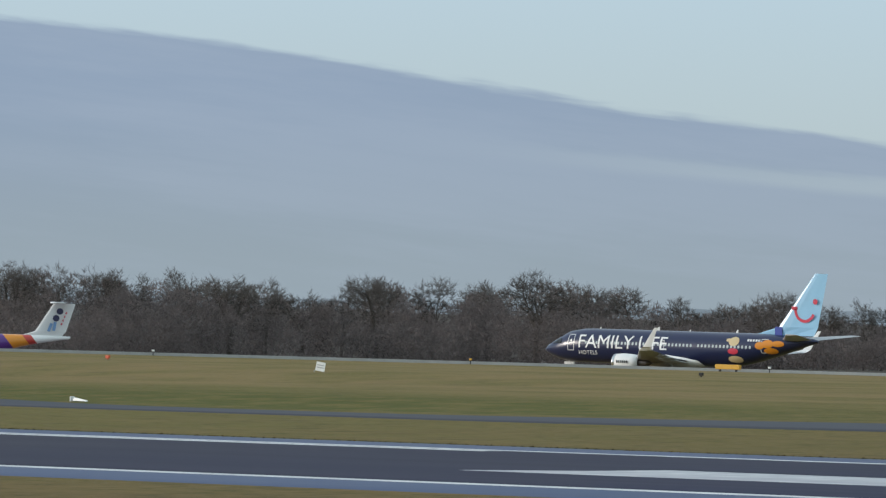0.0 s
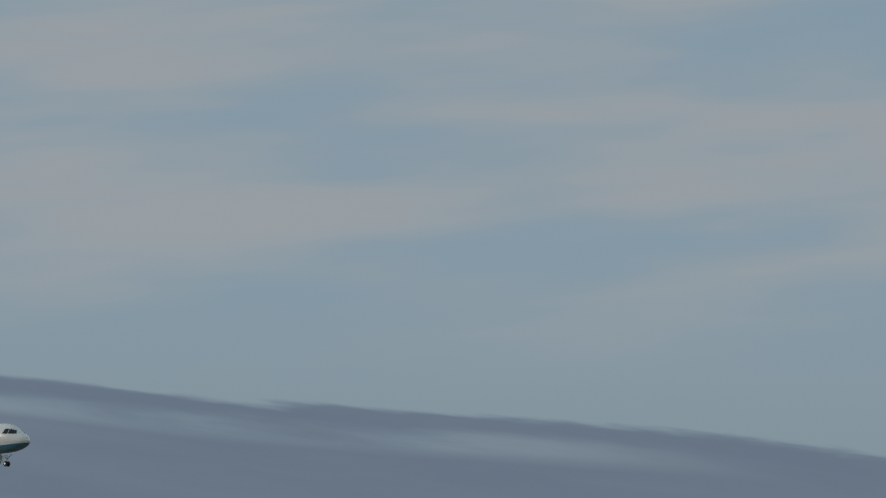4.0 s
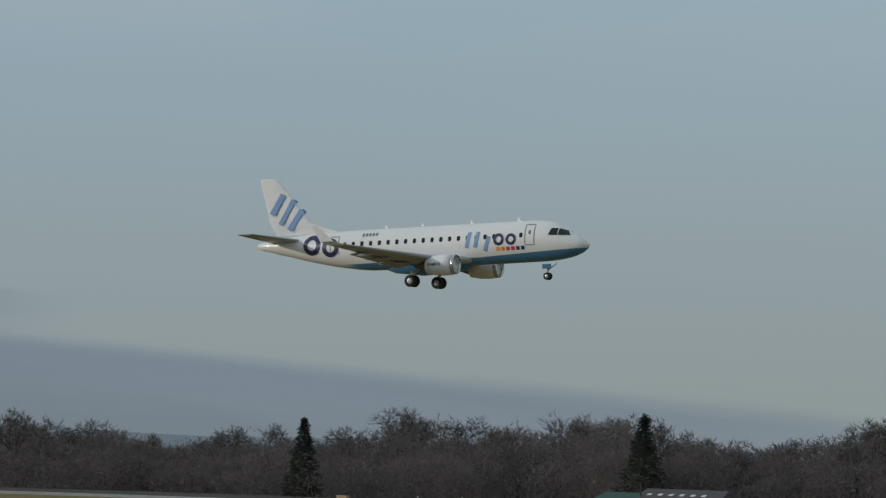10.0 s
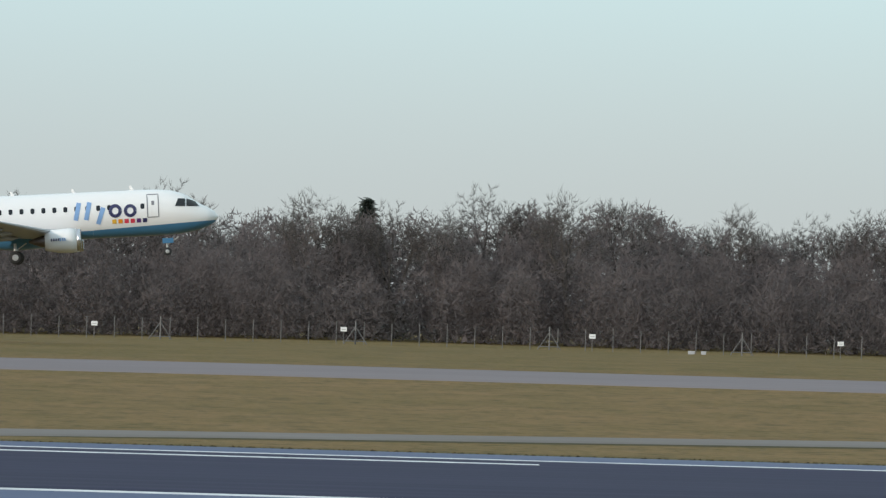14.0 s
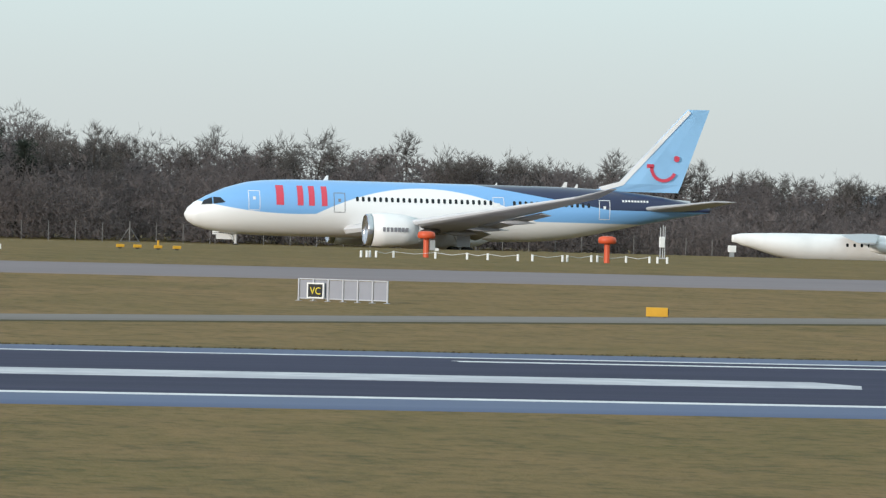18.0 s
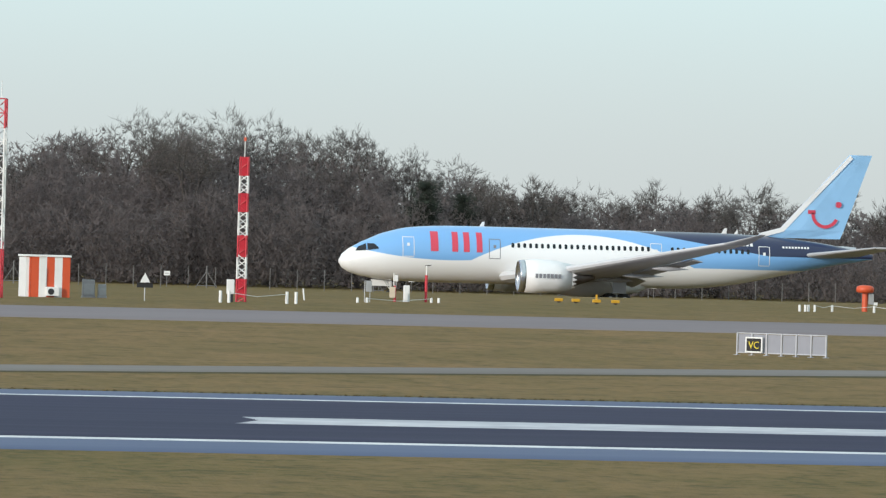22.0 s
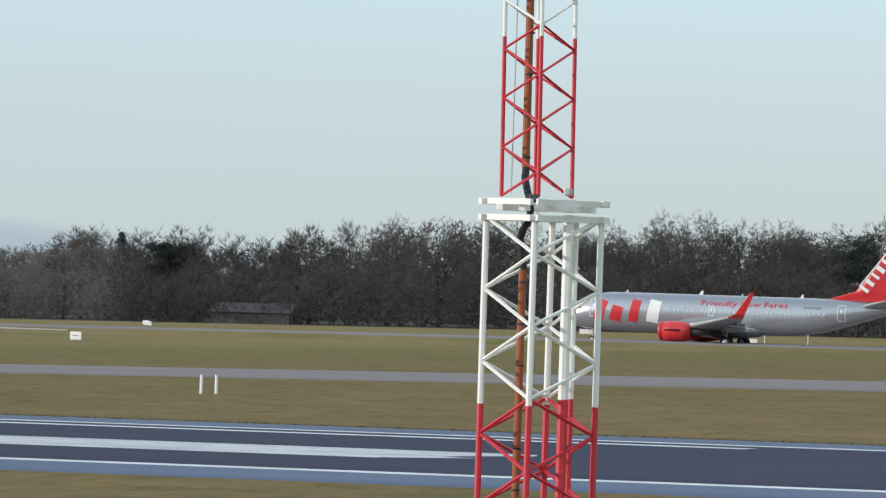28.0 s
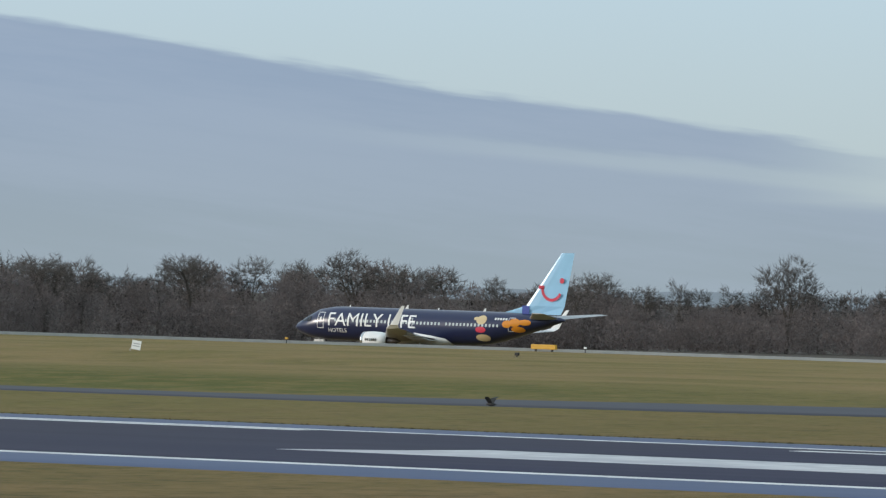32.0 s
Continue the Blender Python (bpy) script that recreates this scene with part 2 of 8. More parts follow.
    bp = tr.nodes.new("ShaderNodeBump")
    bp.inputs["Strength"].default_value, bp.inputs["Distance"].default_value = 0.8, 0.25
    tr.links.new(n3, bp.inputs["Height"])
    tr.links.new(bp.outputs[0], b.inputs["Normal"])
    return m


def paving_material(name, colour, second, rough, tracks=True, gloss=0.5, west=None):
    """Asphalt or concrete with rubber streaks along the runway and patched bays."""
    m = bpy.data.materials.new(name)
    m.use_nodes = True
    tr = m.node_tree
    b = tr.nodes["Principled BSDF"]
    b.inputs["Specular IOR Level"].default_value = gloss
    co = tr.nodes.new("ShaderNodeTexCoord").outputs["Object"]
    mp = tr.nodes.new("ShaderNodeMapping")
    mp.inputs["Scale"].default_value = (0.012, 0.5, 1.0)
    tr.links.new(co, mp.inputs[0])
    s = noise_tex(tr, mp.outputs[0], 1.0, 4, 0.6)
    p = noise_tex(tr, co, 0.05, 3, 0.5)
    g = noise_tex(tr, co, 3.0, 4, 0.6)
    col = blend(tr, math_node(tr, "MULTIPLY", ramp01(tr, s, 0.35, 0.65), 0.7 if tracks else 0.4), colour, second)
    col = blend(tr, math_node(tr, "MULTIPLY", ramp01(tr, p, 0.4, 0.7), 0.35), col, second)
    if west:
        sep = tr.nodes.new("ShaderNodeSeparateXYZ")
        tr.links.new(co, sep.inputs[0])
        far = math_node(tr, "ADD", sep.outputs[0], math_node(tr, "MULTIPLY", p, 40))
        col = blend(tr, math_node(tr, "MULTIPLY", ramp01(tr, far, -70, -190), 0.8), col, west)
    col = blend(tr, math_node(tr, "MULTIPLY", g, 0.25), col, tuple(c * 1.5 for c in colour))
    tr.links.new(col, b.inputs["Base Color"])
    r = math_node(tr, "ADD", math_node(tr, "MULTIPLY", p, 0.15), rough - 0.07)
    tr.links.new(r, b.inputs["Roughness"])
    bp = tr.nodes.new("ShaderNodeBump")
    bp.inputs["Strength"].default_value, bp.inputs["Distance"].default_value = 0.4, 0.01
    tr.links.new(noise_tex(tr, co, 12.0, 3), bp.inputs["Height"])
    tr.links.new(bp.outputs[0], b.inputs["Normal"])
    return m


def thin_wood(m, share=0.5, clear=0.5):
    """Twigs finer than a sliver: part of the light goes past them, part shines through."""
    tr = m.node_tree
    b, out = tr.nodes["Principled BSDF"], tr.nodes["Material Output"]
    b.inputs["Specular IOR Level"].default_value = 0.1
    t, mix = tr.nodes.new("ShaderNodeBsdfTranslucent"), tr.nodes.new("ShaderNodeMixShader")
    tr.links.new(b.inputs["Base Color"].links[0].from_socket, t.inputs[0])
    mix.inputs[0].default_value = share
    tr.links.new(b.outputs[0], mix.inputs[1])
    tr.links.new(t.outputs[0], mix.inputs[2])
    gap, air = tr.nodes.new("ShaderNodeMixShader"), tr.nodes.new("ShaderNodeBsdfTransparent")
    gap.inputs[0].default_value = clear
    tr.links.new(mix.outputs[0], gap.inputs[1])
    tr.links.new(air.outputs[0], gap.inputs[2])
    tr.links.new(gap.outputs[0], out.inputs[0])
    return m


GRASS = grass_material()
# runway and shoulder colours carry the blue of the reflected sky
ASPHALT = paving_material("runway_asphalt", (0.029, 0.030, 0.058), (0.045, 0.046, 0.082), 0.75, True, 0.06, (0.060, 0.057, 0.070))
SHOULDER = paving_material("shoulder_asphalt", (0.078, 0.102, 0.180), (0.058, 0.078, 0.145), 0.6, False, 0.12)
CONCRETE = paving_material("taxiway_concrete", (0.215, 0.185, 0.190), (0.175, 0.150, 0.156), 0.8, False, 0.06)
PATH = paving_material("path_asphalt", (0.195, 0.175, 0.162), (0.15, 0.134, 0.124), 0.8, False, 0.1)
FENCE_STEEL = material("weathered_fence_steel", (0.17, 0.167, 0.163), 0.6, 0.3, grain=4.0, grain_amount=0.3)
TARMAC = paving_material("taxiway_tarmac", (0.054, 0.056, 0.072), (0.071, 0.073, 0.088), 0.7, False, 0.12)
LINE_WHITE = material("runway_paint", (0.72, 0.72, 0.72), 0.6, grain=1.5, grain_amount=0.5, second=(0.45, 0.45, 0.47), stain=0.3)
WORN_WHITE = material("worn_runway_paint", (0.56, 0.56, 0.58), 0.7, grain=0.8, grain_amount=0.6, second=(0.30, 0.30, 0.35), stain=0.15)
KERB = material("kerb_concrete", (0.42, 0.42, 0.43), 0.8, grain=0.7)
WHITE = material("white_paint", (0.78, 0.78, 0.77), 0.45, grain=2.0, grain_amount=0.15)
RED = material("red_paint", (0.55, 0.022, 0.042), 0.45, grain=2.0, grain_amount=0.25)
ORANGE = material("orange_paint", (0.62, 0.09, 0.03), 0.5, grain=3.0, grain_amount=0.2)
YELLOW = material("yellow_paint", (0.62, 0.33, 0.02), 0.5, grain=3.0, grain_amount=0.25)
FADED_ORANGE = material("faded_orange_paint", (0.52, 0.225, 0.05), 0.6, grain=3.0, grain_amount=0.35)
GREY_PAINT = material("grey_marking_paint", (0.30, 0.285, 0.25), 0.7, grain=1.2, grain_amount=0.5)
STEEL = material("galvanised_steel", (0.42, 0.43, 0.44), 0.45, 0.6, grain=4.0, grain_amount=0.3)
STEEL_PALE = material("pale_steel_paint", (0.46, 0.47, 0.50), 0.5, grain=4.0, grain_amount=0.3)
DARK_STEEL = material("dark_steel", (0.05, 0.05, 0.055), 0.5, 0.5, grain=4.0)
BLACK = material("black_rubber", (0.016, 0.016, 0.017), 0.7, grain=6.0, grain_amount=0.2)
RUST_CABLE = material("brown_cable_duct", (0.30, 0.085, 0.03), 0.6, grain=3.0, grain_amount=0.3)
GREY = material("grey_cabinet_paint", (0.34, 0.35, 0.36), 0.55, grain=2.0, grain_amount=0.2)
BRICK = material("red_brick", (0.172, 0.071, 0.043), 0.9, grain=4.0, grain_amount=0.6, second=(0.096, 0.047, 0.034), stain=0.5)
CLAD = material("grey_cladding", (0.085, 0.09, 0.10), 0.6, grain=1.0, grain_amount=0.3)
ROOF_PALE = material("pale_sheet_roof", (0.50, 0.51, 0.52), 0.5, grain=0.8, grain_amount=0.3)
SLATE = material("slate_roof", (0.085, 0.075, 0.08), 0.8, grain=2.0)
GREEN_SHEET = material("green_sheet", (0.022, 0.075, 0.052), 0.5, grain=1.0, grain_amount=0.3)
PINK = material("faded_red_door", (0.45, 0.12, 0.11), 0.6, grain=2.0)
MESH_GREY = material("grey_mesh", (0.20, 0.21, 0.22), 0.7, grain=3.0)
GLASS_DARK = material("dark_glass", (0.012, 0.014, 0.018), 0.08)
# sky mirrored in the panes, put in as a pale base colour
GLASS_SKY = material("pale_glass", (0.45, 0.5, 0.52), 0.12)
BARK = material("bark", (0.065, 0.055, 0.048), 0.95, grain=3.0, grain_amount=0.4, random_amount=0.5)
TWIG = material("bare_twigs", (0.119, 0.104, 0.094), 0.95, random_amount=0.3, island=0.12)
TWIG_PALE = material("pale_twigs", (0.131, 0.117, 0.109), 0.95, random_amount=0.3, island=0.12)
PINE = material("pine_needles", (0.048, 0.058, 0.046), 0.9, random_amount=0.5, island=0.6)
TUFT = material("grass_tuft", (0.150, 0.116, 0.036), 0.95, island=0.5, grain=0.25, grain_amount=0.8, second=(0.21, 0.14, 0.058))
HEDGE = material("bramble", (0.184, 0.155, 0.152), 0.95, island=0.08, grain=0.16, grain_amount=0.7, second=(0.123, 0.106, 0.103), stain=0.035)
# dimmer copies of the twigs and brambles, carrying one stretch's darker tone
TWIG_DARK = material("dark_twigs", (0.062, 0.053, 0.050), 0.95, random_amount=0.3, island=0.12)
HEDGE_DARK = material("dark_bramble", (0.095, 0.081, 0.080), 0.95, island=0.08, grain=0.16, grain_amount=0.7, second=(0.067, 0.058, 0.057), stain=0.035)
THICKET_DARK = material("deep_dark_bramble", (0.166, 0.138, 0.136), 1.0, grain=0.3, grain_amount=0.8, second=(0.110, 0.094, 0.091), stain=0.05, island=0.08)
THICKET = material("deep_bramble", (0.246, 0.209, 0.204), 1.0, grain=0.3, grain_amount=0.8, second=(0.148, 0.126, 0.125), stain=0.05, island=0.08)
SHRUB = material("hollow_bush", (0.084, 0.064, 0.051), 0.95, island=0.4)
# haze of the distance is put into the far wood's pale colour
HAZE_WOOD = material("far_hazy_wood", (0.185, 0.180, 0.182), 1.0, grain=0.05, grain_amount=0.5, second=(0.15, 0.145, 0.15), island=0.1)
for wood, clear in ((TWIG, 0.5), (TWIG_PALE, 0.5), (TWIG_DARK, 0.48), (HEDGE, 0.28), (HEDGE_DARK, 0.28), (SHRUB, 0.5), (TUFT, 0.3), (PINE, 0.3), (THICKET, 0.15), (THICKET_DARK, 0.15), (HAZE_WOOD, 0.3)):
    thin_wood(wood, 0.5, clear)
# the hills' blue-grey has the air's haze mixed into the base colour
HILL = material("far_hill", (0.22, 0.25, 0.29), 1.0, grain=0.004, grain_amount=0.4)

# ---- the land ----
def sstep(a, b, v):
    t = min(max((v - a) / (b - a), 0.0), 1.0)
    return t * t * (3 - 2 * t)


def zbase(x):
    x = min(max(x, -400.0), 170.0)
    return 0.19 + 0.0043 * x - 4e-6 * x * x


def edge_y(x):
    """The far rim of the grass, in front of the taxiway."""
    return 676 - 0.00245 * min(x + 300, 0.0) ** 2 + 14 * sstep(-300, -200, x)


def taxi_z(x):
    return -0.7 * sstep(90, -140, x) - 0.25 * sstep(-120, -230, x) - 2.35 * sstep(-210, -480, x) - 0.9 * sstep(-470, -600, x)


def height(x, y):
    """The lie of the land."""
    r = math.hypot(x, y)
    right = zbase(x) + (0.95 * sstep(260, 500, y) - 0.38 * sstep(560, 690, y)) * sstep(-120, 10, x)
    left = zbase(x)
    if x < -130:
        bank = -0.45 - 1.25 * min(max((r - 430) / 320, 0.0), 1.0)
        left += (bank - left) * sstep(400, 424, r) * sstep(-185, -240, x)
    z = left if x < -130 else right
    hollow = sstep(-262, -300, x) * sstep(318, 345, r * 0.8) * sstep(500, 440, y + 0.35 * (x + 300))
    z -= 1.6 * hollow * sstep(-285, -330, x)
    e = edge_y(x)
    z += (taxi_z(x) - z) * sstep(e + 1, e + 9, y)
    z -= 1.2 * sstep(-560, -595, x) * sstep(640, 720, y)
    return z + 0.5 * sstep(762, 800, y) * sstep(-60, 20, x) * sstep(212, 192, x)


def mesh_object(name, bm, mats, parent=None, label="", smooth=False):
    me = bpy.data.meshes.new(name)
    bm.to_mesh(me)
    bm.free()
    for m in mats if isinstance(mats, (list, tuple)) else [mats]:
        me.materials.append(m)
    if smooth:
        me.polygons.foreach_set("use_smooth", [True] * len(me.polygons))
    ob = new(name, me)
    if parent is not None:
        ob.parent = parent
    if label:
        ob["label"] = label
    return ob


def part(name, bm, mats, parent, label="", smooth=False):
    return mesh_object(name, bm, mats, parent, label, smooth)


def steps(a, b, d):
    n = max(1, int(round((b - a) / d)))
    return [a + (b - a) * i / n for i in range(n + 1)]


def sheet(name, xs, rows, mats, lift=0.0, wave=0.0):
    """A sheet over the land: at each x the values of y that rows gives."""
    verts, faces = [], []
    for x in xs:
        ys = rows(x) if callable(rows) else rows
        rims = [(y, lift) for y in ys]
        if lift:
            # the edge of the paving slopes down into the turf
            rims = [(ys[0] - 0.25, -0.04)] + rims + [(ys[-1] + 0.25, -0.04)]
        n = len(rims)
        for y, up in rims:
            verts.append((x, y, height(x, y) + up))
    for i in range(len(xs) - 1):
        for j in range(n - 1):
            faces.append((i * n + j, (i + 1) * n + j, (i + 1) * n + j + 1, i * n + j + 1))
    me = bpy.data.meshes.new(name)
    me.from_pydata(verts, [], faces)
    for m in mats if isinstance(mats, (list, tuple)) else [mats]:
        me.materials.append(m)
    me.polygons.foreach_set("use_smooth", [True] * len(me.polygons))
    return new(name, me)


GX = steps(-4800, -900, 300) + steps(-890, -620, 30)[0:] + steps(-615, -130.5, 4.5) + steps(-130, 260, 6) + steps(270, 900, 30) + steps(1000, 4800, 400)
GY = steps(-1500, -20, 200) + steps(0, 170, 10) + steps(172, 260, 4) + steps(263, 480, 3.5) + steps(484, 720, 3) + steps(725, 900, 8) + steps(910, 1500, 40) + steps(1600, 4800, 400)
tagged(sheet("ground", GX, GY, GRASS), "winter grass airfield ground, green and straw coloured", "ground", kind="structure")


def strip_near(x):
    return 409 - 100 * sstep(-80, -215, x)


def strip_far(x):
    return strip_near(x) + 42 + 16 * max(0.0, 1 - ((x + 100) / 75) ** 2) - 30 * sstep(-190, -228, x)


def span(a, b, n):
    return [a + (b - a) * i / n for i in range(n + 1)]


RX = steps(-560, 420, 5)
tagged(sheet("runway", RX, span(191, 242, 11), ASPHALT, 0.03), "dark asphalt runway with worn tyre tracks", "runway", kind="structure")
for lo, hi in ((181, 191), (242, 249)):
    tagged(sheet("runway_shoulder", RX, span(lo, hi, 3), SHOULDER, 0.03), "pale bluish asphalt runway shoulder", "shoulder", kind="structure")
tagged(sheet("taxiway", steps(-181, 330, 5), lambda x: span(strip_near(x), strip_far(x), 6), CONCRETE, 0.05), "pale grey concrete taxiway across the grass", "taxiway", kind="structure")
tagged(sheet("taxiway_tarmac", steps(-252, -160, 4), lambda x: span(strip_near(x), max(strip_near(x) + 0.05, min(strip_far(x), 342 - 2.0 * (x + 160))), 6), TARMAC, 0.06), "dark tarmac taxiway below a grass bank", "taxiway", kind="structure")
tagged(sheet("service_road", steps(-30, 95, 5), lambda x: span(270 + 0.62 * max(x, -18) - 4.2 - 0.25 * max(0, -x), 270 + 0.62 * max(x, -18) + 4.2, 3), PATH, 0.05), "narrow grey service road in the grass", "road", kind="structure")


def rim():
    """A low concrete upstand along the raised taxiway."""
    vs, fs = [], []
    xs = steps(-640, -285, 5)
    for x in xs:
        y = edge_y(x)
        z = height(x, y - 1)
        h = 0.30 - 0.2 * sstep(-330, -285, x)
        vs += [(x, y - 0.6, z - 0.3), (x, y - 0.6, z + h), (x, y + 0.3, z + h), (x, y + 0.3, z - 2.5)]
    for i in range(len(xs) - 1):
        for j in range(3):
            fs.append((i * 4 + j, (i + 1) * 4 + j, (i + 1) * 4 + j + 1, i * 4 + j + 1))
    me = bpy.data.meshes.new("taxiway_rim")
    me.from_pydata(vs, [], fs)
    me.materials.append(KERB)
    tagged(new("taxiway_rim", me), "pale concrete rim of the raised taxiway", "kerb", kind="structure")


rim()
tagged(sheet("taxiway_far", steps(-700, 420, 6), lambda x: span(edge_y(x) + 10, edge_y(x) + 48, 6), CONCRETE, 0.05), "concrete taxiway where the airliners queue", "taxiway", kind="structure")
tagged(sheet("holding_apron", steps(-720, -560, 8), span(735, 812, 6), CONCRETE, 0.05), "concrete apron behind the raised rim", "apron", kind="structure")
tagged(sheet("apron", steps(-112, -60, 4), lambda x: span(800 - 0.9 * (x + 60), 812 - 1.35 * (x + 60), 4), SHOULDER, 0.05), "wet bluish asphalt apron by the brick hut", "apron", kind="structure")


def stripe(name, x0, x1, y0, y1, label, taper0=0.0, taper1=0.0, lift=0.04):
    """A painted bar; taper: by how much its far or near corner is cut back at the ends."""
    def rows(x):
        return [y0, (y0 + y1) / 2, y1]
    ob = sheet(name, steps(x0, x1, 4), rows, WORN_WHITE if name.startswith("touchdown") else LINE_WHITE, lift)
    me = ob.data
    n = len(me.vertices)
    for k, d in ((0, taper0), (1, taper0 * 0.5), (n - 3, -taper1), (n - 2, -taper1 * 0.5)):
        me.vertices[k].co.x += d
    tagged(ob, label, "marking", kind="structure")
    return ob


stripe("edge_line_near", -560, 420, 190.3, 191.7, "white painted runway edge line")
stripe("edge_line_far", -560, 420, 240.6, 241.5, "white painted runway edge line")
stripe("touchdown_marking", -140, -98.6, 207.8, 218.2, "broad white painted touchdown bar", -3, 0)
stripe("touchdown_marking", -98.3, -77, 207.2, 217.4, "broad white painted touchdown bar", 0, -3)
stripe("touchdown_marking", 28, 58.5, 209.3, 216.6, "broad white painted touchdown bar", -2, -1)
for a, b, y in ((-205, -161.7, 238.6), (-138, -74.5, 236.0), (-25, 10.3, 235.0), (52, 84, 235.2)):
    stripe("inner_line", a, b, y, y + 1.1, "white painted inner runway line")

# ---- aircraft ----
def paint(name, colour, rough=0.3, metal=0.0):
    return material(name, colour, rough, metal, grain=0.6, grain_amount=0.12, stain=0.25, coat=0.3, second=tuple(c * 0.82 for c in colour))


def livery(name, base, fields, rough=0.3, metal=0.0):
    """Paint in fields over one skin. Each field: colour, and limits (a, b, c, w): painted where a x + b z < c, softened over w; several limits must all hold."""
    m = bpy.data.materials.new(name)
    m.use_nodes = True
    tr = m.node_tree
    p = tr.nodes["Principled BSDF"]
    p.inputs["Roughness"].default_value, p.inputs["Metallic"].default_value, p.inputs["Coat Weight"].default_value = rough, metal, 0.3
    co = tr.nodes.new("ShaderNodeTexCoord").outputs["Object"]
    sep = tr.nodes.new("ShaderNodeSeparateXYZ")
    tr.links.new(co, sep.inputs[0])
    x, z = sep.outputs[0], sep.outputs[2]
    col = blend(tr, math_node(tr, "MULTIPLY", noise_tex(tr, co, 0.35, 4), 0.12), base, tuple(c * 0.7 for c in base))
    for colour, *limits in fields:
        f = None
        for a, b, c, w, *bow in limits:
            v = math_node(tr, "ADD", math_node(tr, "MULTIPLY", x, a), math_node(tr, "MULTIPLY", z, b))
            if bow:
                u = math_node(tr, "SUBTRACT", x, bow[0])
                v = math_node(tr, "ADD", v, math_node(tr, "MULTIPLY", math_node(tr, "MULTIPLY", u, u), bow[1]))
            k = ramp01(tr, v, c + w, c - w)
            f = k if f is None else math_node(tr, "MULTIPLY", f, k)
        col = blend(tr, f, col, colour)
    tr.links.new(col, p.inputs["Base Color"])
    return m


TYRE, HUB, STRUT = BLACK, material("wheel_hub", (0.5, 0.5, 0.5), 0.4, 0.6, grain=8), material("gear_leg_paint", (0.55, 0.56, 0.56), 0.4, grain=5)
BARE = material("bare_aluminium", (0.62, 0.63, 0.65), 0.25, 0.9, grain=2, grain_amount=0.2)
WING_GREY = material("wing_grey_paint", (0.40, 0.41, 0.43), 0.4, grain=1, grain_amount=0.2)
WING_PALE = material("pale_wing_paint", (0.56, 0.57, 0.59), 0.4, grain=1, grain_amount=0.2)
EXHAUST = material("exhaust_metal", (0.16, 0.14, 0.13), 0.4, 0.8, grain=4)
FAN = material("fan_blades", (0.06, 0.06, 0.07), 0.35, 0.7, grain=5)


class Hull:
    """A body of oval sections. rows: x (0 at the nose, negative aft), belly z, crown z, half width."""

    def __init__(self, rows):
        self.rows = rows

    def at(self, x):
        r = self.rows
        if x >= r[0][0]:
            return r[0][1:]
        for (xa, *a), (xb, *b) in zip(r, r[1:]):
            if x >= xb:
                t = (xa - x) / (xa - xb)
                return tuple(p + (q - p) * t for p, q in zip(a, b))
        return r[-1][1:]

    def side(self, x, z):
        lo, hi, w = self.at(x)
        c, h = (lo + hi) / 2, max((hi - lo) / 2, 1e-3)
        k = min(max((z - c) / h, -0.999), 0.999)
        return w * math.sqrt(1 - k * k)

    def mesh(self, parent, mats, name="fuselage", around=28):
        verts, faces = [], []
        xs = []
        for (xa, *_), (xb, *_) in zip(self.rows, self.rows[1:]):
            n = max(1, int((xa - xb) / 1.2))
            xs += [xa + (xb - xa) * i / n for i in range(n)]
        xs.append(self.rows[-1][0])
        for x in xs:
            lo, hi, w = self.at(x)
            c, h = (lo + hi) / 2, (hi - lo) / 2
            for k in range(around):
                a = 2 * math.pi * k / around
                verts.append((x, w * math.sin(a), c + h * math.cos(a)))
        for i in range(len(xs) - 1):
            for k in range(around):
                k2 = (k + 1) % around
                faces.append((i * around + k, i * around + k2, (i + 1) * around + k2, (i + 1) * around + k))
        faces.append(tuple(range(around - 1, -1, -1)))
        faces.append(tuple((len(xs) - 1) * around + k for k in range(around)))
        me = bpy.data.meshes.new(name)
        me.from_pydata(verts, [], faces)
        me.materials.append(mats)
        me.polygons.foreach_set("use_smooth", [True] * len(me.polygons))
        ob = new(name, me)
        ob.parent = parent
        return ob


def smooth_rows(pts, n=6):
    """Rounds the run of hull rows by Catmull-Rom."""
    out = []
    for i in range(len(pts) - 1):
        p0, p1, p2, p3 = pts[max(i - 1, 0)], pts[i], pts[i + 1], pts[min(i + 2, len(pts) - 1)]
        for k in range(n):
            t = k / n
            row = [p1[0] + (p2[0] - p1[0]) * t]
            for a, b, c, d in zip(p0[1:], p1[1:], p2[1:], p3[1:]):
                row.append(0.5 * (2 * b + (c - a) * t + (2 * a - 5 * b + 4 * c - d) * t * t + (3 * b - a - 3 * c + d) * t ** 3))
            out.append(tuple(row))
    out.append(pts[-1])
    return out


SECTION = ((0, 0), (0.02, 0.28), (0.10, 0.45), (0.30, 0.5), (0.60, 0.34), (1.0, 0.02))


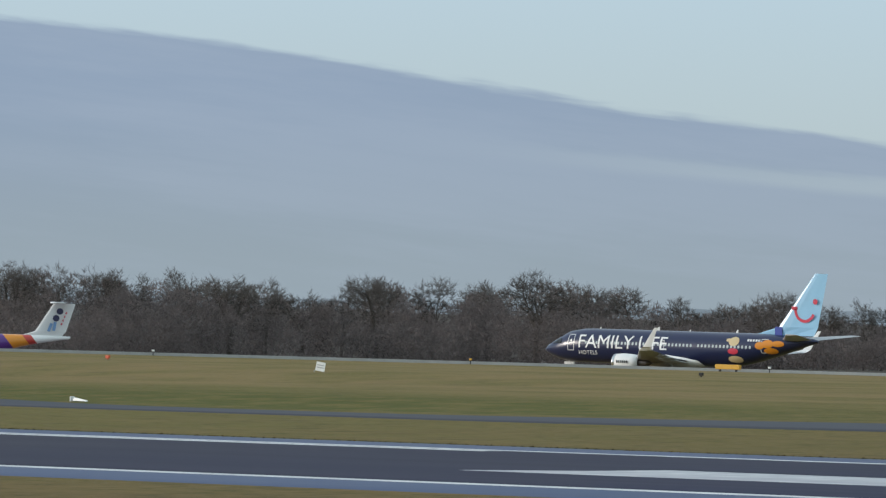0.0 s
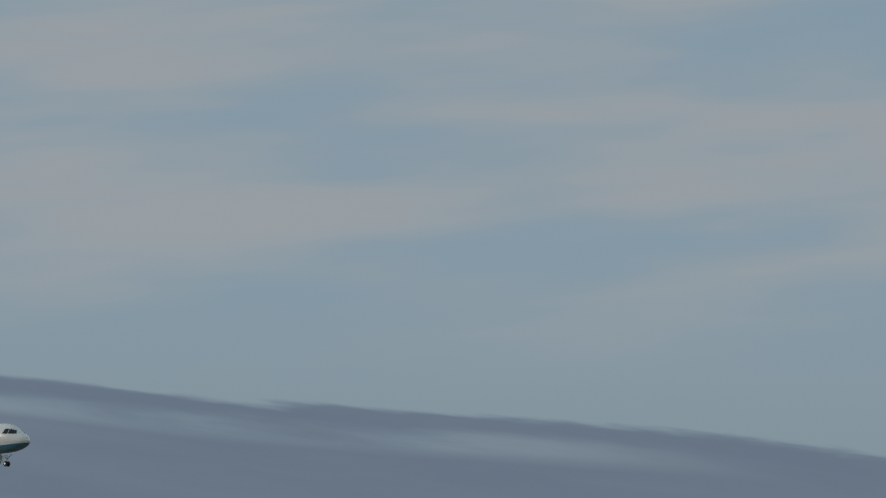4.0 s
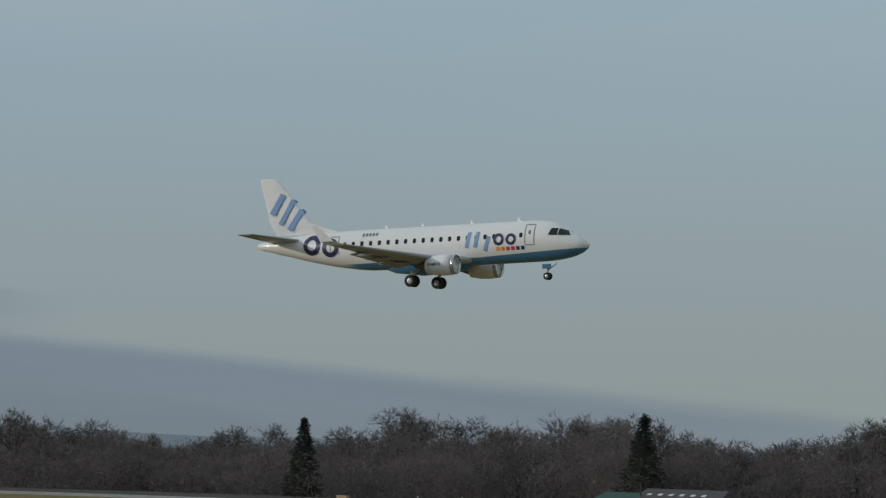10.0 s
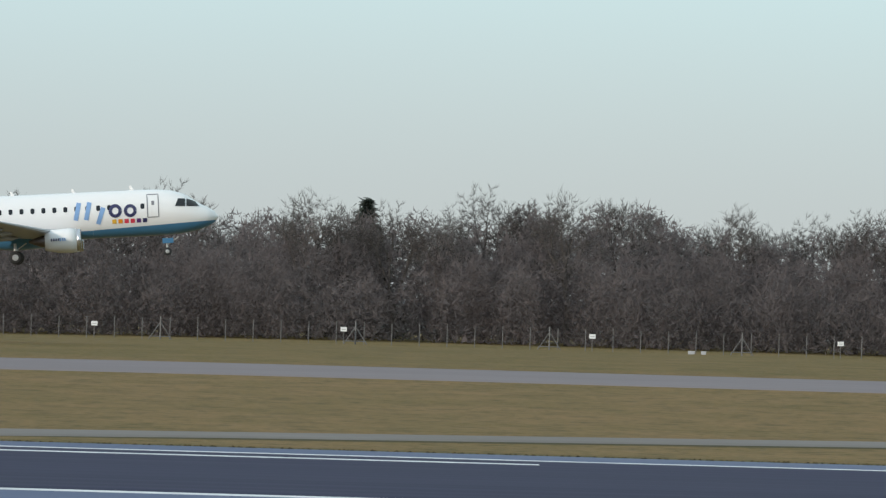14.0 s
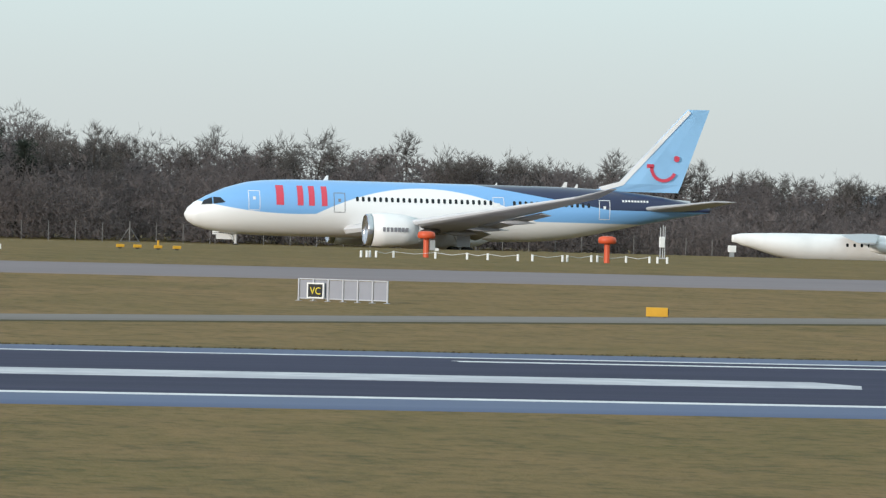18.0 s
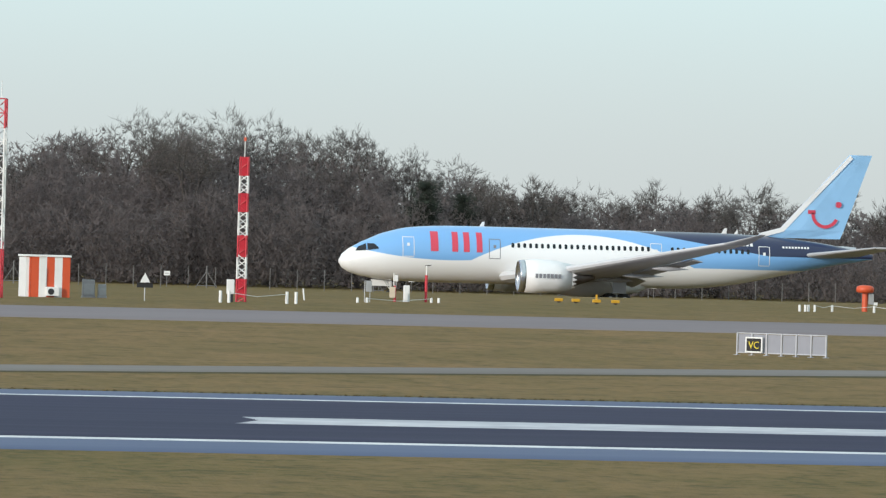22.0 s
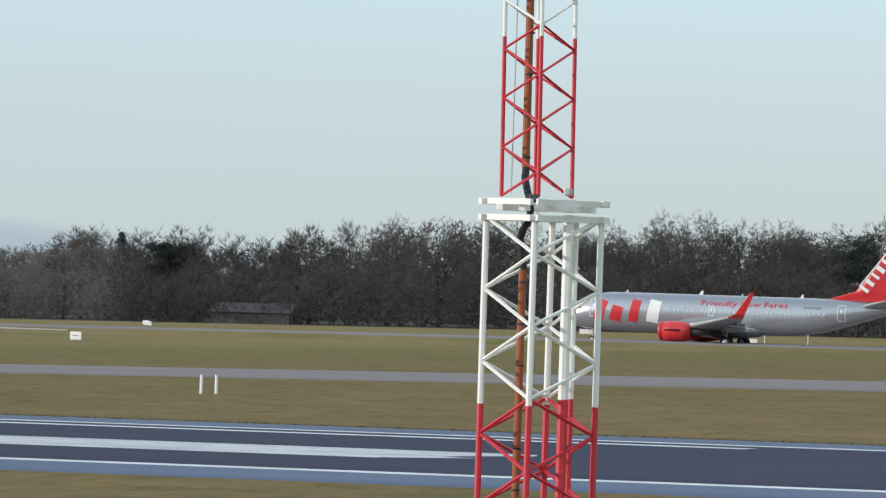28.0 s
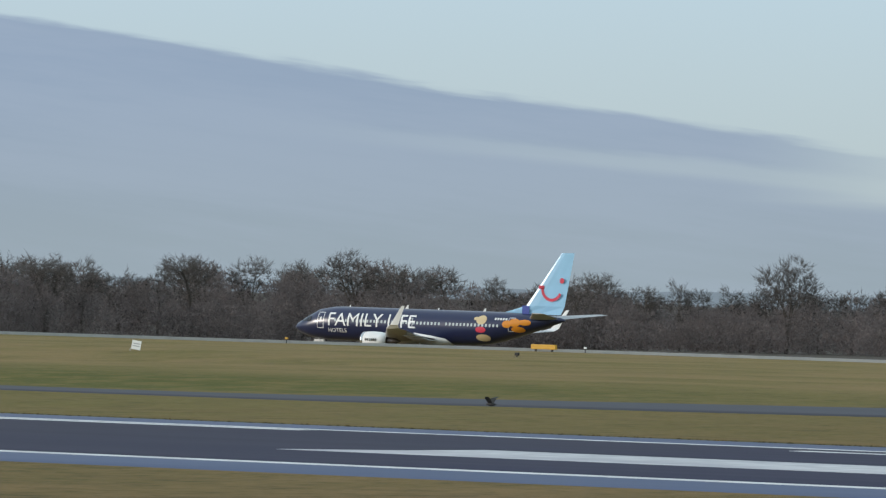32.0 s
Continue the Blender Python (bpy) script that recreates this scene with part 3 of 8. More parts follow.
def foil(bm, stations):
    """A wing-like body through stations: leading edge (x, y, z), chord, thickness, up ('z' flat or 'y' upright)."""
    rings = []
    for (x, y, z), chord, thick, up in stations:
        ring = []
        for c, h in SECTION:
            ring.append((c, h))
        for c, h in reversed(SECTION[1:]):
            ring.append((c, -h))
        vs = []
        for c, h in ring:
            d = h * thick
            vs.append(bm.verts.new((x - c * chord, y + (d if up == "y" else 0), z + (d if up == "z" else 0))))
        rings.append(vs)
    for a, b in zip(rings, rings[1:]):
        n = len(a)
        for k in range(n):
            bm.faces.new((a[k], a[(k + 1) % n], b[(k + 1) % n], b[k]))
    bm.faces.new(rings[0])
    bm.faces.new(list(reversed(rings[-1])))
    bmesh.ops.recalc_face_normals(bm, faces=bm.faces)
    return bm


def turned(bm, profile, axis_at, around=20, along="x"):
    """A body of rotation: profile of (s, radius) along an axis through axis_at; a radius may open into a hollow lip."""
    rings = []
    ax, ay, az = axis_at
    for s, r in profile:
        ring = []
        for k in range(around):
            a = 2 * math.pi * k / around
            u, v = r * math.cos(a), r * math.sin(a)
            p = {"x": (ax + s, ay + u, az + v), "y": (ax + u, ay + s, az + v), "z": (ax + u, ay + v, az + s)}[along]
            ring.append(bm.verts.new(p))
        rings.append(ring)
    for a, b in zip(rings, rings[1:]):
        for k in range(around):
            bm.faces.new((a[k], a[(k + 1) % around], b[(k + 1) % around], b[k]))
    for ring in (rings[0], rings[-1]):
        if (ring[0].co - ring[around // 2].co).length > 1e-4:
            bm.faces.new(ring)
    bmesh.ops.recalc_face_normals(bm, faces=bm.faces)
    return bm


def box(bm, x0, x1, y0, y1, z0, z1, bevel=0.0):
    v = bmesh.ops.create_cube(bm, size=1)["verts"]
    for q in v:
        q.co = Vector(((x0 + x1) / 2 + q.co.x * (x1 - x0), (y0 + y1) / 2 + q.co.y * (y1 - y0), (z0 + z1) / 2 + q.co.z * (z1 - z0)))
    if bevel:
        es = list({e for q in v for e in q.link_edges})
        bmesh.ops.bevel(bm, geom=es, offset=bevel, segments=2, profile=0.6, affect="EDGES")
    return bm


def rod(bm, a, b, r, sides=6, r2=None):
    a, b = Vector(a), Vector(b)
    d = (b - a).normalized()
    s = d.orthogonal().normalized()
    t = d.cross(s)
    r2 = r if r2 is None else r2
    ra = [bm.verts.new(a + (s * math.cos(2 * math.pi * k / sides) + t * math.sin(2 * math.pi * k / sides)) * r) for k in range(sides)]
    rb = [bm.verts.new(b + (s * math.cos(2 * math.pi * k / sides) + t * math.sin(2 * math.pi * k / sides)) * r2) for k in range(sides)]
    for k in range(sides):
        bm.faces.new((ra[k], ra[(k + 1) % sides], rb[(k + 1) % sides], rb[k]))
    bm.faces.new(list(reversed(ra)))
    bm.faces.new(rb)
    return bm


def on_side(bm, hull, side, loops, proud=0.025):
    """Lays outlined strokes on the hull's side. loops: quads of (x, z) strips as lists of (left, right) pairs."""
    for strip in loops:
        prev = None
        for a, b in strip:
            n = len(prev) - 1 if prev else max(1, math.ceil(max(math.dist(p, q) for p, q in strip) / 0.3))
            row = []
            for k in range(n + 1):
                x, z = a[0] + (b[0] - a[0]) * k / n, a[1] + (b[1] - a[1]) * k / n
                row.append(bm.verts.new((x, side * (hull.side(x, z) + proud), z)))
            if prev:
                for k in range(n):
                    bm.faces.new((prev[k], prev[k + 1], row[k + 1], row[k]))
            prev = row
    return bm


def stroke(points, width, closed=False, seg=0.25):
    """A painted stroke of one width along (x, z) points, cut fine enough to lie on a curved skin."""
    pts = []
    run = list(points) + ([points[0]] if closed else [])
    for p, q in zip(run, run[1:]):
        n = max(1, int(math.dist(p, q) / seg))
        pts += [(p[0] + (q[0] - p[0]) * i / n, p[1] + (q[1] - p[1]) * i / n) for i in range(n)]
    pts.append(run[-1])
    out = []
    for i, p in enumerate(pts):
        a, b = pts[max(i - 1, 0)], pts[min(i + 1, len(pts) - 1)]
        if closed and i in (0, len(pts) - 1):
            a, b = pts[-2], pts[1]
        dx, dz = b[0] - a[0], b[1] - a[1]
        n = math.hypot(dx, dz) or 1
        ox, oz = -dz / n * width / 2, dx / n * width / 2
        out.append(((p[0] + ox, p[1] + oz), (p[0] - ox, p[1] - oz)))
    return out


def arc(cx, cz, rx, rz, a0, a1, n=14):
    return [(cx + rx * math.cos(radians(a0 + (a1 - a0) * i / n)), cz + rz * math.sin(radians(a0 + (a1 - a0) * i / n))) for i in range(n + 1)]


class Flat:
    """An upright flat side, for fins."""

    def __init__(self, y):
        self.y = y

    def side(self, x, z):
        return self.y


def mark(name, parent, hull, side, strokes, mat, label="", proud=0.03):
    for one in strokes:
        bm = bmesh.new()
        on_side(bm, hull, side, [one], proud)
        last = part(name, bm, mat, parent, label)
    return last


def windows(parent, hull, xs, z, w, h, mat, name="window", slope=0.0):
    """A row of rounded panes on both sides."""
    for side in (-1, 1):
        for x in xs:
            zz = z + slope * x
            bm = bmesh.new()
            ring = []
            for k in range(10):
                a = 2 * math.pi * k / 10
                px, pz = x + w / 2 * max(-1, min(1, 1.25 * math.cos(a))), zz + h / 2 * max(-1, min(1, 1.2 * math.sin(a)))
                ring.append(bm.verts.new((px, side * (hull.side(px, pz) + 0.015), pz)))
            bm.faces.new(ring if side < 0 else list(reversed(ring)))
            part(name, bm, mat, parent)


def outline_door(parent, hull, x, z0, w, h, mat, side, label="door outlined in contrasting paint"):
    bm = bmesh.new()
    on_side(bm, hull, side, [stroke([(x - w / 2, z0), (x - w / 2, z0 + h), (x + w / 2, z0 + h), (x + w / 2, z0)], 0.07, True)], 0.02)
    on_side(bm, hull, side, [stroke([(x - w * 0.12, z0 + h * 0.62), (x + w * 0.12, z0 + h * 0.62)], 0.32)], 0.021)
    part("door", bm, mat, parent, label)


def wheel(parent, x, y, z, r, w, hub=True):
    bm = bmesh.new()
    turned(bm, [(-w / 2, r * 0.62), (-w / 2, r * 0.9), (-w * 0.3, r), (w * 0.3, r), (w / 2, r * 0.9), (w / 2, r * 0.62)], (x, y, z), 18, "y")
    t = part("wheel", bm, TYRE, parent, "black tyre", True)
    bm = bmesh.new()
    turned(bm, [(-w / 2 - 0.02, r * 0.2), (-w / 2 + 0.01, r * 0.6), (w / 2 - 0.01, r * 0.6), (w / 2 + 0.02, r * 0.2)], (x, y, z), 14, "y")
    part("hub", bm, HUB, t, "pale metal hub")


def gear(parent, name, x, y, z_top, r, w, pair=0.45, lean=0.0, door=None, bogie=0.0):
    bm = bmesh.new()
    rod(bm, (x, y - lean, z_top), (x, y, r), 0.11 if r > 0.4 else 0.08, 8)
    rod(bm, (x, y - pair, r), (x, y + pair, r), 0.07, 8)
    rod(bm, (x + 0.9, y - lean, z_top), (x, y, r + 0.5), 0.05)
    if bogie:
        rod(bm, (x - bogie, y, r), (x + bogie, y, r), 0.12, 8)
        for s in (-1, 1):
            rod(bm, (x + s * bogie, y - pair, r), (x + s * bogie, y + pair, r), 0.07, 8)
    leg = part(name, bm, STRUT, parent, "pale grey undercarriage leg")
    for s in (-1, 1):
        for b in ((-bogie, bogie) if bogie else (0,)):
            wheel(leg, x + b, y + s * pair, r, r, w)
    if door:
        bm = bmesh.new()
        box(bm, x + door[0], x + door[1], y - 0.35 if y <= 0 else y + 0.31, y - 0.31 if y <= 0 else y + 0.35, door[2], door[3], 0.02)
        part("gear_door", bm, door[4], leg)
    return leg


def jet_engine(parent, x, y, z, r, length, mat, lip=BARE, chevrons=False, pylon_mat=None, pylon=(1.2, 2.4)):
    """A turbofan in its nacelle: lip, fan, cowl, core nozzle; x is the lip."""
    bm = bmesh.new()
    turned(bm, [(-0.10 * length, r * 1.0), (-0.32 * length, r * 1.06), (-0.6 * length, r * 1.0), (-0.86 * length, r * 0.82), (-0.86 * length, r * 0.74), (-0.5 * length, r * 0.78)], (x, y, z), 28)
    cowl = part("engine", bm, mat, parent, "", True)
    bm = bmesh.new()
    turned(bm, [(-0.20 * length, r * 0.84), (-0.05 * length, r * 0.86), (0, r * 0.93), (-0.02 * length, r * 0.98), (-0.102 * length, r * 1.002)], (x, y, z), 28)
    part("intake_lip", bm, lip, cowl, "polished metal intake lip", True)
    bm = bmesh.new()
    turned(bm, [(-0.20 * length, r * 0.85), (-0.21 * length, r * 0.3), (-0.12 * length, 0.001)], (x, y, z), 22)
    part("fan", bm, FAN, cowl, "dark fan", True)
    bm = bmesh.new()
    turned(bm, [(-0.6 * length, r * 0.6), (-0.95 * length, r * 0.5), (-1.08 * length, r * 0.34), (-1.25 * length, r * 0.1)], (x, y, z), 20)
    part("nozzle", bm, EXHAUST, cowl, "brown metal exhaust nozzle", True)
    bm = bmesh.new()
    foil(bm, [((x - 0.15 * length, y, z + r * 0.8), length * 0.95, 0.32, "y"), ((x - 0.62 * length, y, z + pylon[0]), length * pylon[1] * 0.5, 0.3, "y")])
    part("pylon", bm, pylon_mat or mat, cowl)
    if chevrons:
        bm = bmesh.new()
        for k in range(18):
            a = 2 * math.pi * k / 18
            b = a + 2 * math.pi / 36
            c = a + 2 * math.pi / 18
            v = [bm.verts.new((x - d * length, y + r * q * math.cos(t), z + r * q * math.sin(t))) for d, q, t in ((0.855, 0.825, a), (0.94, 0.77, b), (0.855, 0.825, c))]
            bm.faces.new(v)
        part("chevron_edge", bm, mat, cowl)
    return cowl


def cockpit(parent, hull, quads, mat=GLASS_DARK):
    for side in (-1, 1):
        for q in quads:
            bm = bmesh.new()
            (xa, za), (xb, zb), (xc, zc), (xd, zd) = q
            grid = [[((xa + (xd - xa) * t) * (1 - u) + (xb + (xc - xb) * t) * u, (za + (zd - za) * t) * (1 - u) + (zb + (zc - zb) * t) * u) for t in (0, 0.2, 0.4, 0.6, 0.8, 1)] for u in (0, 0.25, 0.5, 0.75, 1)]
            on_side(bm, hull, side, [list(zip(r0, r1)) for r0, r1 in zip(grid, grid[1:])], 0.045)
            part("cockpit_window", bm, mat, parent, "dark cockpit pane")


def disc(cx, cz, rx, rz=None, n=12):
    """A filled round patch, in strips that follow a curved skin."""
    rz = rz or rx
    out = []
    for i in range(n + 1):
        k = -1 + 2 * i / n
        w = rx * math.sqrt(max(1 - k * k, 0.0004))
        out.append(((cx - w, cz + k * rz), (cx + w, cz + k * rz)))
    return out


def antenna(parent, x, z, h, mat=WHITE):
    bm = bmesh.new()
    foil(bm, [((x, 0, z - 0.05), h * 1.1, 0.06, "y"), ((x - h * 0.7, 0, z + h), h * 0.5, 0.03, "y")])
    part("antenna", bm, mat, parent, "white blade antenna")


def wing_pair(parent, root, tip, mat, kink=None, winglet=None, winglet_mat=None, flap=None, fairings=(), label=""):
    """root, tip, kink: (x, y, z, chord, thick) of the right half, mirrored."""
    for s in (-1, 1):
        st = [root] + ([kink] if kink else []) + [tip]
        bm = bmesh.new()
        foil(bm, [((x, s * y, z), c, t, "z") for x, y, z, c, t in st])
        w = part("wing", bm, mat, parent, label, False)
        if winglet:
            bm = bmesh.new()
            foil(bm, [((x, s * y, z), c, t, up) for x, y, z, c, t, up in winglet])
            part("winglet", bm, winglet_mat or mat, w)
        if flap:
            for (xa, ya, za, ca), (xb, yb, zb, cb), drop in flap:
                bm = bmesh.new()
                v = []
                for x, y, z, c in ((xa, ya, za, ca), (xb, yb, zb, cb)):
                    v.append([bm.verts.new((x, s * y, z)), bm.verts.new((x - c * math.cos(drop), s * y, z - c * math.sin(drop))), bm.verts.new((x - c * math.cos(drop), s * y, z - c * math.sin(drop) - 0.03)), bm.verts.new((x, s * y, z - 0.2))])
                for k in range(4):
                    bm.faces.new((v[0][k], v[0][(k + 1) % 4], v[1][(k + 1) % 4], v[1][k]))
                bm.faces.new(v[0])
                bm.faces.new(list(reversed(v[1])))
                bmesh.ops.recalc_face_normals(bm, faces=bm.faces)
                part("flap", bm, WING_GREY, w, "lowered grey flap")
        for x, y, z, length in fairings:
            bm = bmesh.new()
            turned(bm, [(0, 0.02), (-0.2 * length, 0.2), (-0.5 * length, 0.24), (-length, 0.02)], (x, s * y, z), 10)
            part("flap_fairing", bm, WING_GREY, w, "", True)


def bars(x, z, n, w, h, gap, slant=0.0):
    """A row of plain upright bars standing for writing that is not lettered."""
    return [stroke([(x - i * (w + gap), z), (x - i * (w + gap) - slant, z + h)], w) for i in range(n)]

SKY_BLUE_MID = paint("mid_pale_blue_paint", (0.29, 0.53, 0.80))
AIR_WHITE = paint("gloss_white_paint", (0.8, 0.8, 0.8))
AIR_RED = paint("gloss_red_paint", (0.58, 0.025, 0.03))
MARK_RED = paint("mark_red_paint", (0.62, 0.05, 0.09))
MARK_NAVY = paint("mark_navy_paint", (0.03, 0.03, 0.10))
MARK_BLUE = paint("mark_pale_blue_paint", (0.22, 0.38, 0.66))
MARK_ORANGE = paint("mark_orange_paint", (0.75, 0.27, 0.02))
MARK_YELLOW = paint("mark_yellow_paint", (0.72, 0.42, 0.05))
MARK_PURPLE = paint("mark_purple_paint", (0.10, 0.03, 0.16))
LETTER_GREY = paint("mark_grey_paint", (0.2, 0.2, 0.22))
LAMP_GLOW = bpy.data.materials.new("landing_light")
LAMP_GLOW.use_nodes = True
LAMP_GLOW.node_tree.nodes["Principled BSDF"].inputs["Emission Color"].default_value = (1, 0.95, 0.85, 1)
LAMP_GLOW.node_tree.nodes["Principled BSDF"].inputs["Emission Strength"].default_value = 6


def craft(name, label):
    ob = new(name)
    ob.empty_display_size = 2
    return tagged(ob, label, "airliner")


def smile(parent, flat, side, cx, cz, r, mat=MARK_RED):
    """The curved stroke with a short bar and a dot on a fin; the dot lies aft."""
    bow = [(cx - (p - cx), q) for p, q in arc(cx, cz, r, r * 1.05, 178, 335, 16)]
    mark("fin_mark", parent, flat, side, [stroke(bow, r * 0.26), stroke([(cx + r * 0.8, cz + r * 0.1), (cx + r * 1.4, cz + r * 0.1)], r * 0.3)], mat, "red curved stroke on the fin")
    mark("fin_dot", parent, flat, side, [stroke(arc(cx - r * 1.05, cz + r * 0.72, 0.13 * r, 0.13 * r, 0, 360, 12), r * 0.24)], mat, "red dot on the fin")


def fin_of(parent, stations, mat, name="fin", label=""):
    bm = bmesh.new()
    foil(bm, [((x, 0, z), c, t, "y") for x, z, c, t in stations])
    return part(name, bm, mat, parent, label)


def regional_jet():
    """The landing twin jet, white with a blue belly."""
    t = craft("regional_jet", "white regional jet with blue belly, landing with wheels down")
    hull = Hull(smooth_rows([(0, 2.50, 2.66, 0.08), (-0.22, 2.20, 2.98, 0.42), (-0.75, 1.88, 3.34, 0.80), (-1.5, 1.62, 3.74, 1.08), (-2.5, 1.44, 4.40, 1.32), (-3.6, 1.35, 4.76, 1.44), (-5.2, 1.33, 4.89, 1.50), (-8, 1.32, 4.9, 1.505), (-14, 1.32, 4.9, 1.505), (-20.5, 1.34, 4.9, 1.505), (-23.5, 1.72, 4.86, 1.42), (-26.5, 2.35, 4.74, 1.15), (-29.5, 3.1, 4.5, 0.66), (-31.3, 3.55, 4.25, 0.28), (-31.68, 3.75, 4.12, 0.12)], 4))
    blue = (0.06, 0.20, 0.36)
    skin = livery("white_and_blue_skin", (0.8, 0.8, 0.8), [(blue, (-0.04, 1, 2.32, 0.02), (-1, 0, 9.6, 0.02)), (blue, (0, 1, 1.92, 0.02), (1, 0, -9.6, 0.02), (-1, 0, 22.5, 1.2))])
    hull.mesh(t, skin)
    cockpit(t, hull, [((-1.42, 3.44), (-1.72, 3.84), (-2.35, 4.06), (-2.38, 3.48)), ((-2.48, 3.48), (-2.46, 4.07), (-3.0, 4.1), (-3.25, 3.52))])
    windows(t, hull, [-5.75] + [-8.3 - 0.84 * i for i in range(18)], 3.62, 0.30, 0.42, GLASS_DARK)
    for s in (-1, 1):
        outline_door(t, hull, -4.95, 2.75, 0.85, 1.75, LETTER_GREY, s)
        outline_door(t, hull, -23.6, 2.85, 0.8, 1.5, LETTER_GREY, s)
    # nose wing and tail
    wing_pair(t, (-10.6, 1.0, 1.75, 6.4, 0.72), (-17.1, 12.4, 2.98, 1.5, 0.16), WING_GREY, (-12.9, 4.6, 2.0, 4.3, 0.48), [(-17.1, 12.4, 2.98, 1.5, 0.16, "z"), (-17.8, 12.95, 3.25, 1.25, 0.12, "y"), (-19.2, 13.2, 4.6, 0.55, 0.05, "y")], AIR_WHITE,
              [((-16.4, 1.6, 1.74, 1.1), (-16.8, 4.6, 2.04, 1.0), 0.4), ((-16.8, 4.7, 2.06, 0.95), (-17.5, 9.2, 2.57, 0.75), 0.36)], [(-15.2, 3.4, 1.62, 3.0), (-15.6, 6.3, 1.95, 2.6), (-16.2, 8.8, 2.25, 2.2)], "grey swept wing with upturned tip")
    for s in (-1, 1):
        e = jet_engine(t, -10.5, s * 4.25, 1.25, 0.86, 3.2, AIR_WHITE, BARE, False, None, (0.85, 1.6))
        mark("engine_mark", e, Flat(4.25 + 0.93), s, bars(-11.7, 1.22, 3, 0.1, 0.22, 0.07, 0.04), MARK_BLUE, "small blue bars")
        mark("engine_mark", e, Flat(4.25 + 0.93), s, bars(-12.2, 1.22, 4, 0.12, 0.2, 0.06), MARK_NAVY, "small navy bars")
        bm = bmesh.new()
        foil(bm, [((-27.1, s * 0.5, 4.2), 3.3, 0.34, "z"), ((-29.7, s * 5.0, 4.75), 1.5, 0.12, "z")])
        part("tailplane", bm, WING_GREY, t, "grey tailplane")
    f = fin_of(t, [(-23.6, 4.75, 6.2, 0.16), (-26.4, 5.7, 4.0, 0.4), (-29.7, 9.75, 1.65, 0.2)], AIR_WHITE, "fin", "white fin with pale blue strokes")
    flat = Flat(0.22)
    for s in (-1, 1):
        mark("fin_stroke", f, flat, s, [stroke([(-30.15, 6.6), (-29.0, 8.3)], 0.5), stroke([(-29.35, 5.7), (-28.0, 7.8)], 0.42), stroke([(-28.5, 5.2), (-27.2, 6.9)], 0.5)], MARK_BLUE, "pale blue slanting strokes")
        mark("tail_ring", t, hull, s, [stroke(arc(-25.85, 3.72, 0.66, 0.68, 0, 360, 20), 0.42)], MARK_NAVY, "large navy ring")
        mark("tail_ring", t, hull, s, [stroke(arc(-24.0, 3.42, 0.62, 0.62, 0, 360, 20), 0.40)], MARK_NAVY, "large navy ring")
        mark("side_stroke", t, hull, s, [stroke([(-10.9, 2.75), (-10.6, 4.1)], 0.34), stroke([(-10.1, 2.75), (-9.8, 4.1)], 0.34), stroke([(-9.2, 2.4), (-8.75, 3.65)], 0.34)], MARK_BLUE, "pale blue strokes on the side")
        mark("side_ring", t, hull, s, [stroke(arc(-7.85, 3.35, 0.38, 0.40, 0, 360, 16), 0.26), stroke(arc(-6.7, 3.32, 0.37, 0.38, 0, 360, 16), 0.25)], MARK_NAVY, "two navy rings on the side")
        for i, m in enumerate((MARK_YELLOW, MARK_ORANGE, MARK_RED, MARK_RED, MARK_PURPLE, MARK_NAVY)):
            mark("colour_dot", t, hull, s, [stroke([(-7.95 + i * 0.47, 2.38), (-7.95 + i * 0.47, 2.70)], 0.32)], m)
        mark("side_writing", t, hull, s, bars(-19.6, 4.25, 5, 0.2, 0.26, 0.12), LETTER_GREY, "small dark bars")
    for x, h in ((-6.3, 0.34), (-10.8, 0.3), (-15.5, 0.3), (-19.0, 0.28)):
        antenna(t, x, 4.9, h)
    bm = bmesh.new()
    turned(bm, [(3.6, 0.05), (2.6, 0.85), (-1.5, 1.1), (-4.2, 0.75), (-6, 0.05)], (-14.2, 0, 1.75), 16)
    part("belly_fairing", bm, livery("fairing_blue", blue, []), t, "blue belly fairing", True)
    gear(t, "main_gear", -15.6, -2.6, 1.6, 0.52, 0.36, 0.36)
    gear(t, "main_gear", -15.6, 2.6, 1.6, 0.52, 0.36, 0.36)
    gear(t, "nose_gear", -4.0, 0, 1.4, 0.32, 0.2, 0.2, 0, (-0.35, 0.5, 0.95, 1.35, paint("gear_door_blue", (0.05, 0.17, 0.32))))
    for ob in t.children:
        if ob.name.startswith(("main_gear", "nose_gear")):
            ob.location.z = -0.4 if ob.name.startswith("main") else -0.25
    for s in (-1, 1):
        bm = bmesh.new()
        turned(bm, [(0, 0.10), (0.04, 0.001)], (-11.6, s * 2.2, 2.05), 10)
        part("landing_light", bm, LAMP_GLOW, t, "lit landing lamp")
    return t


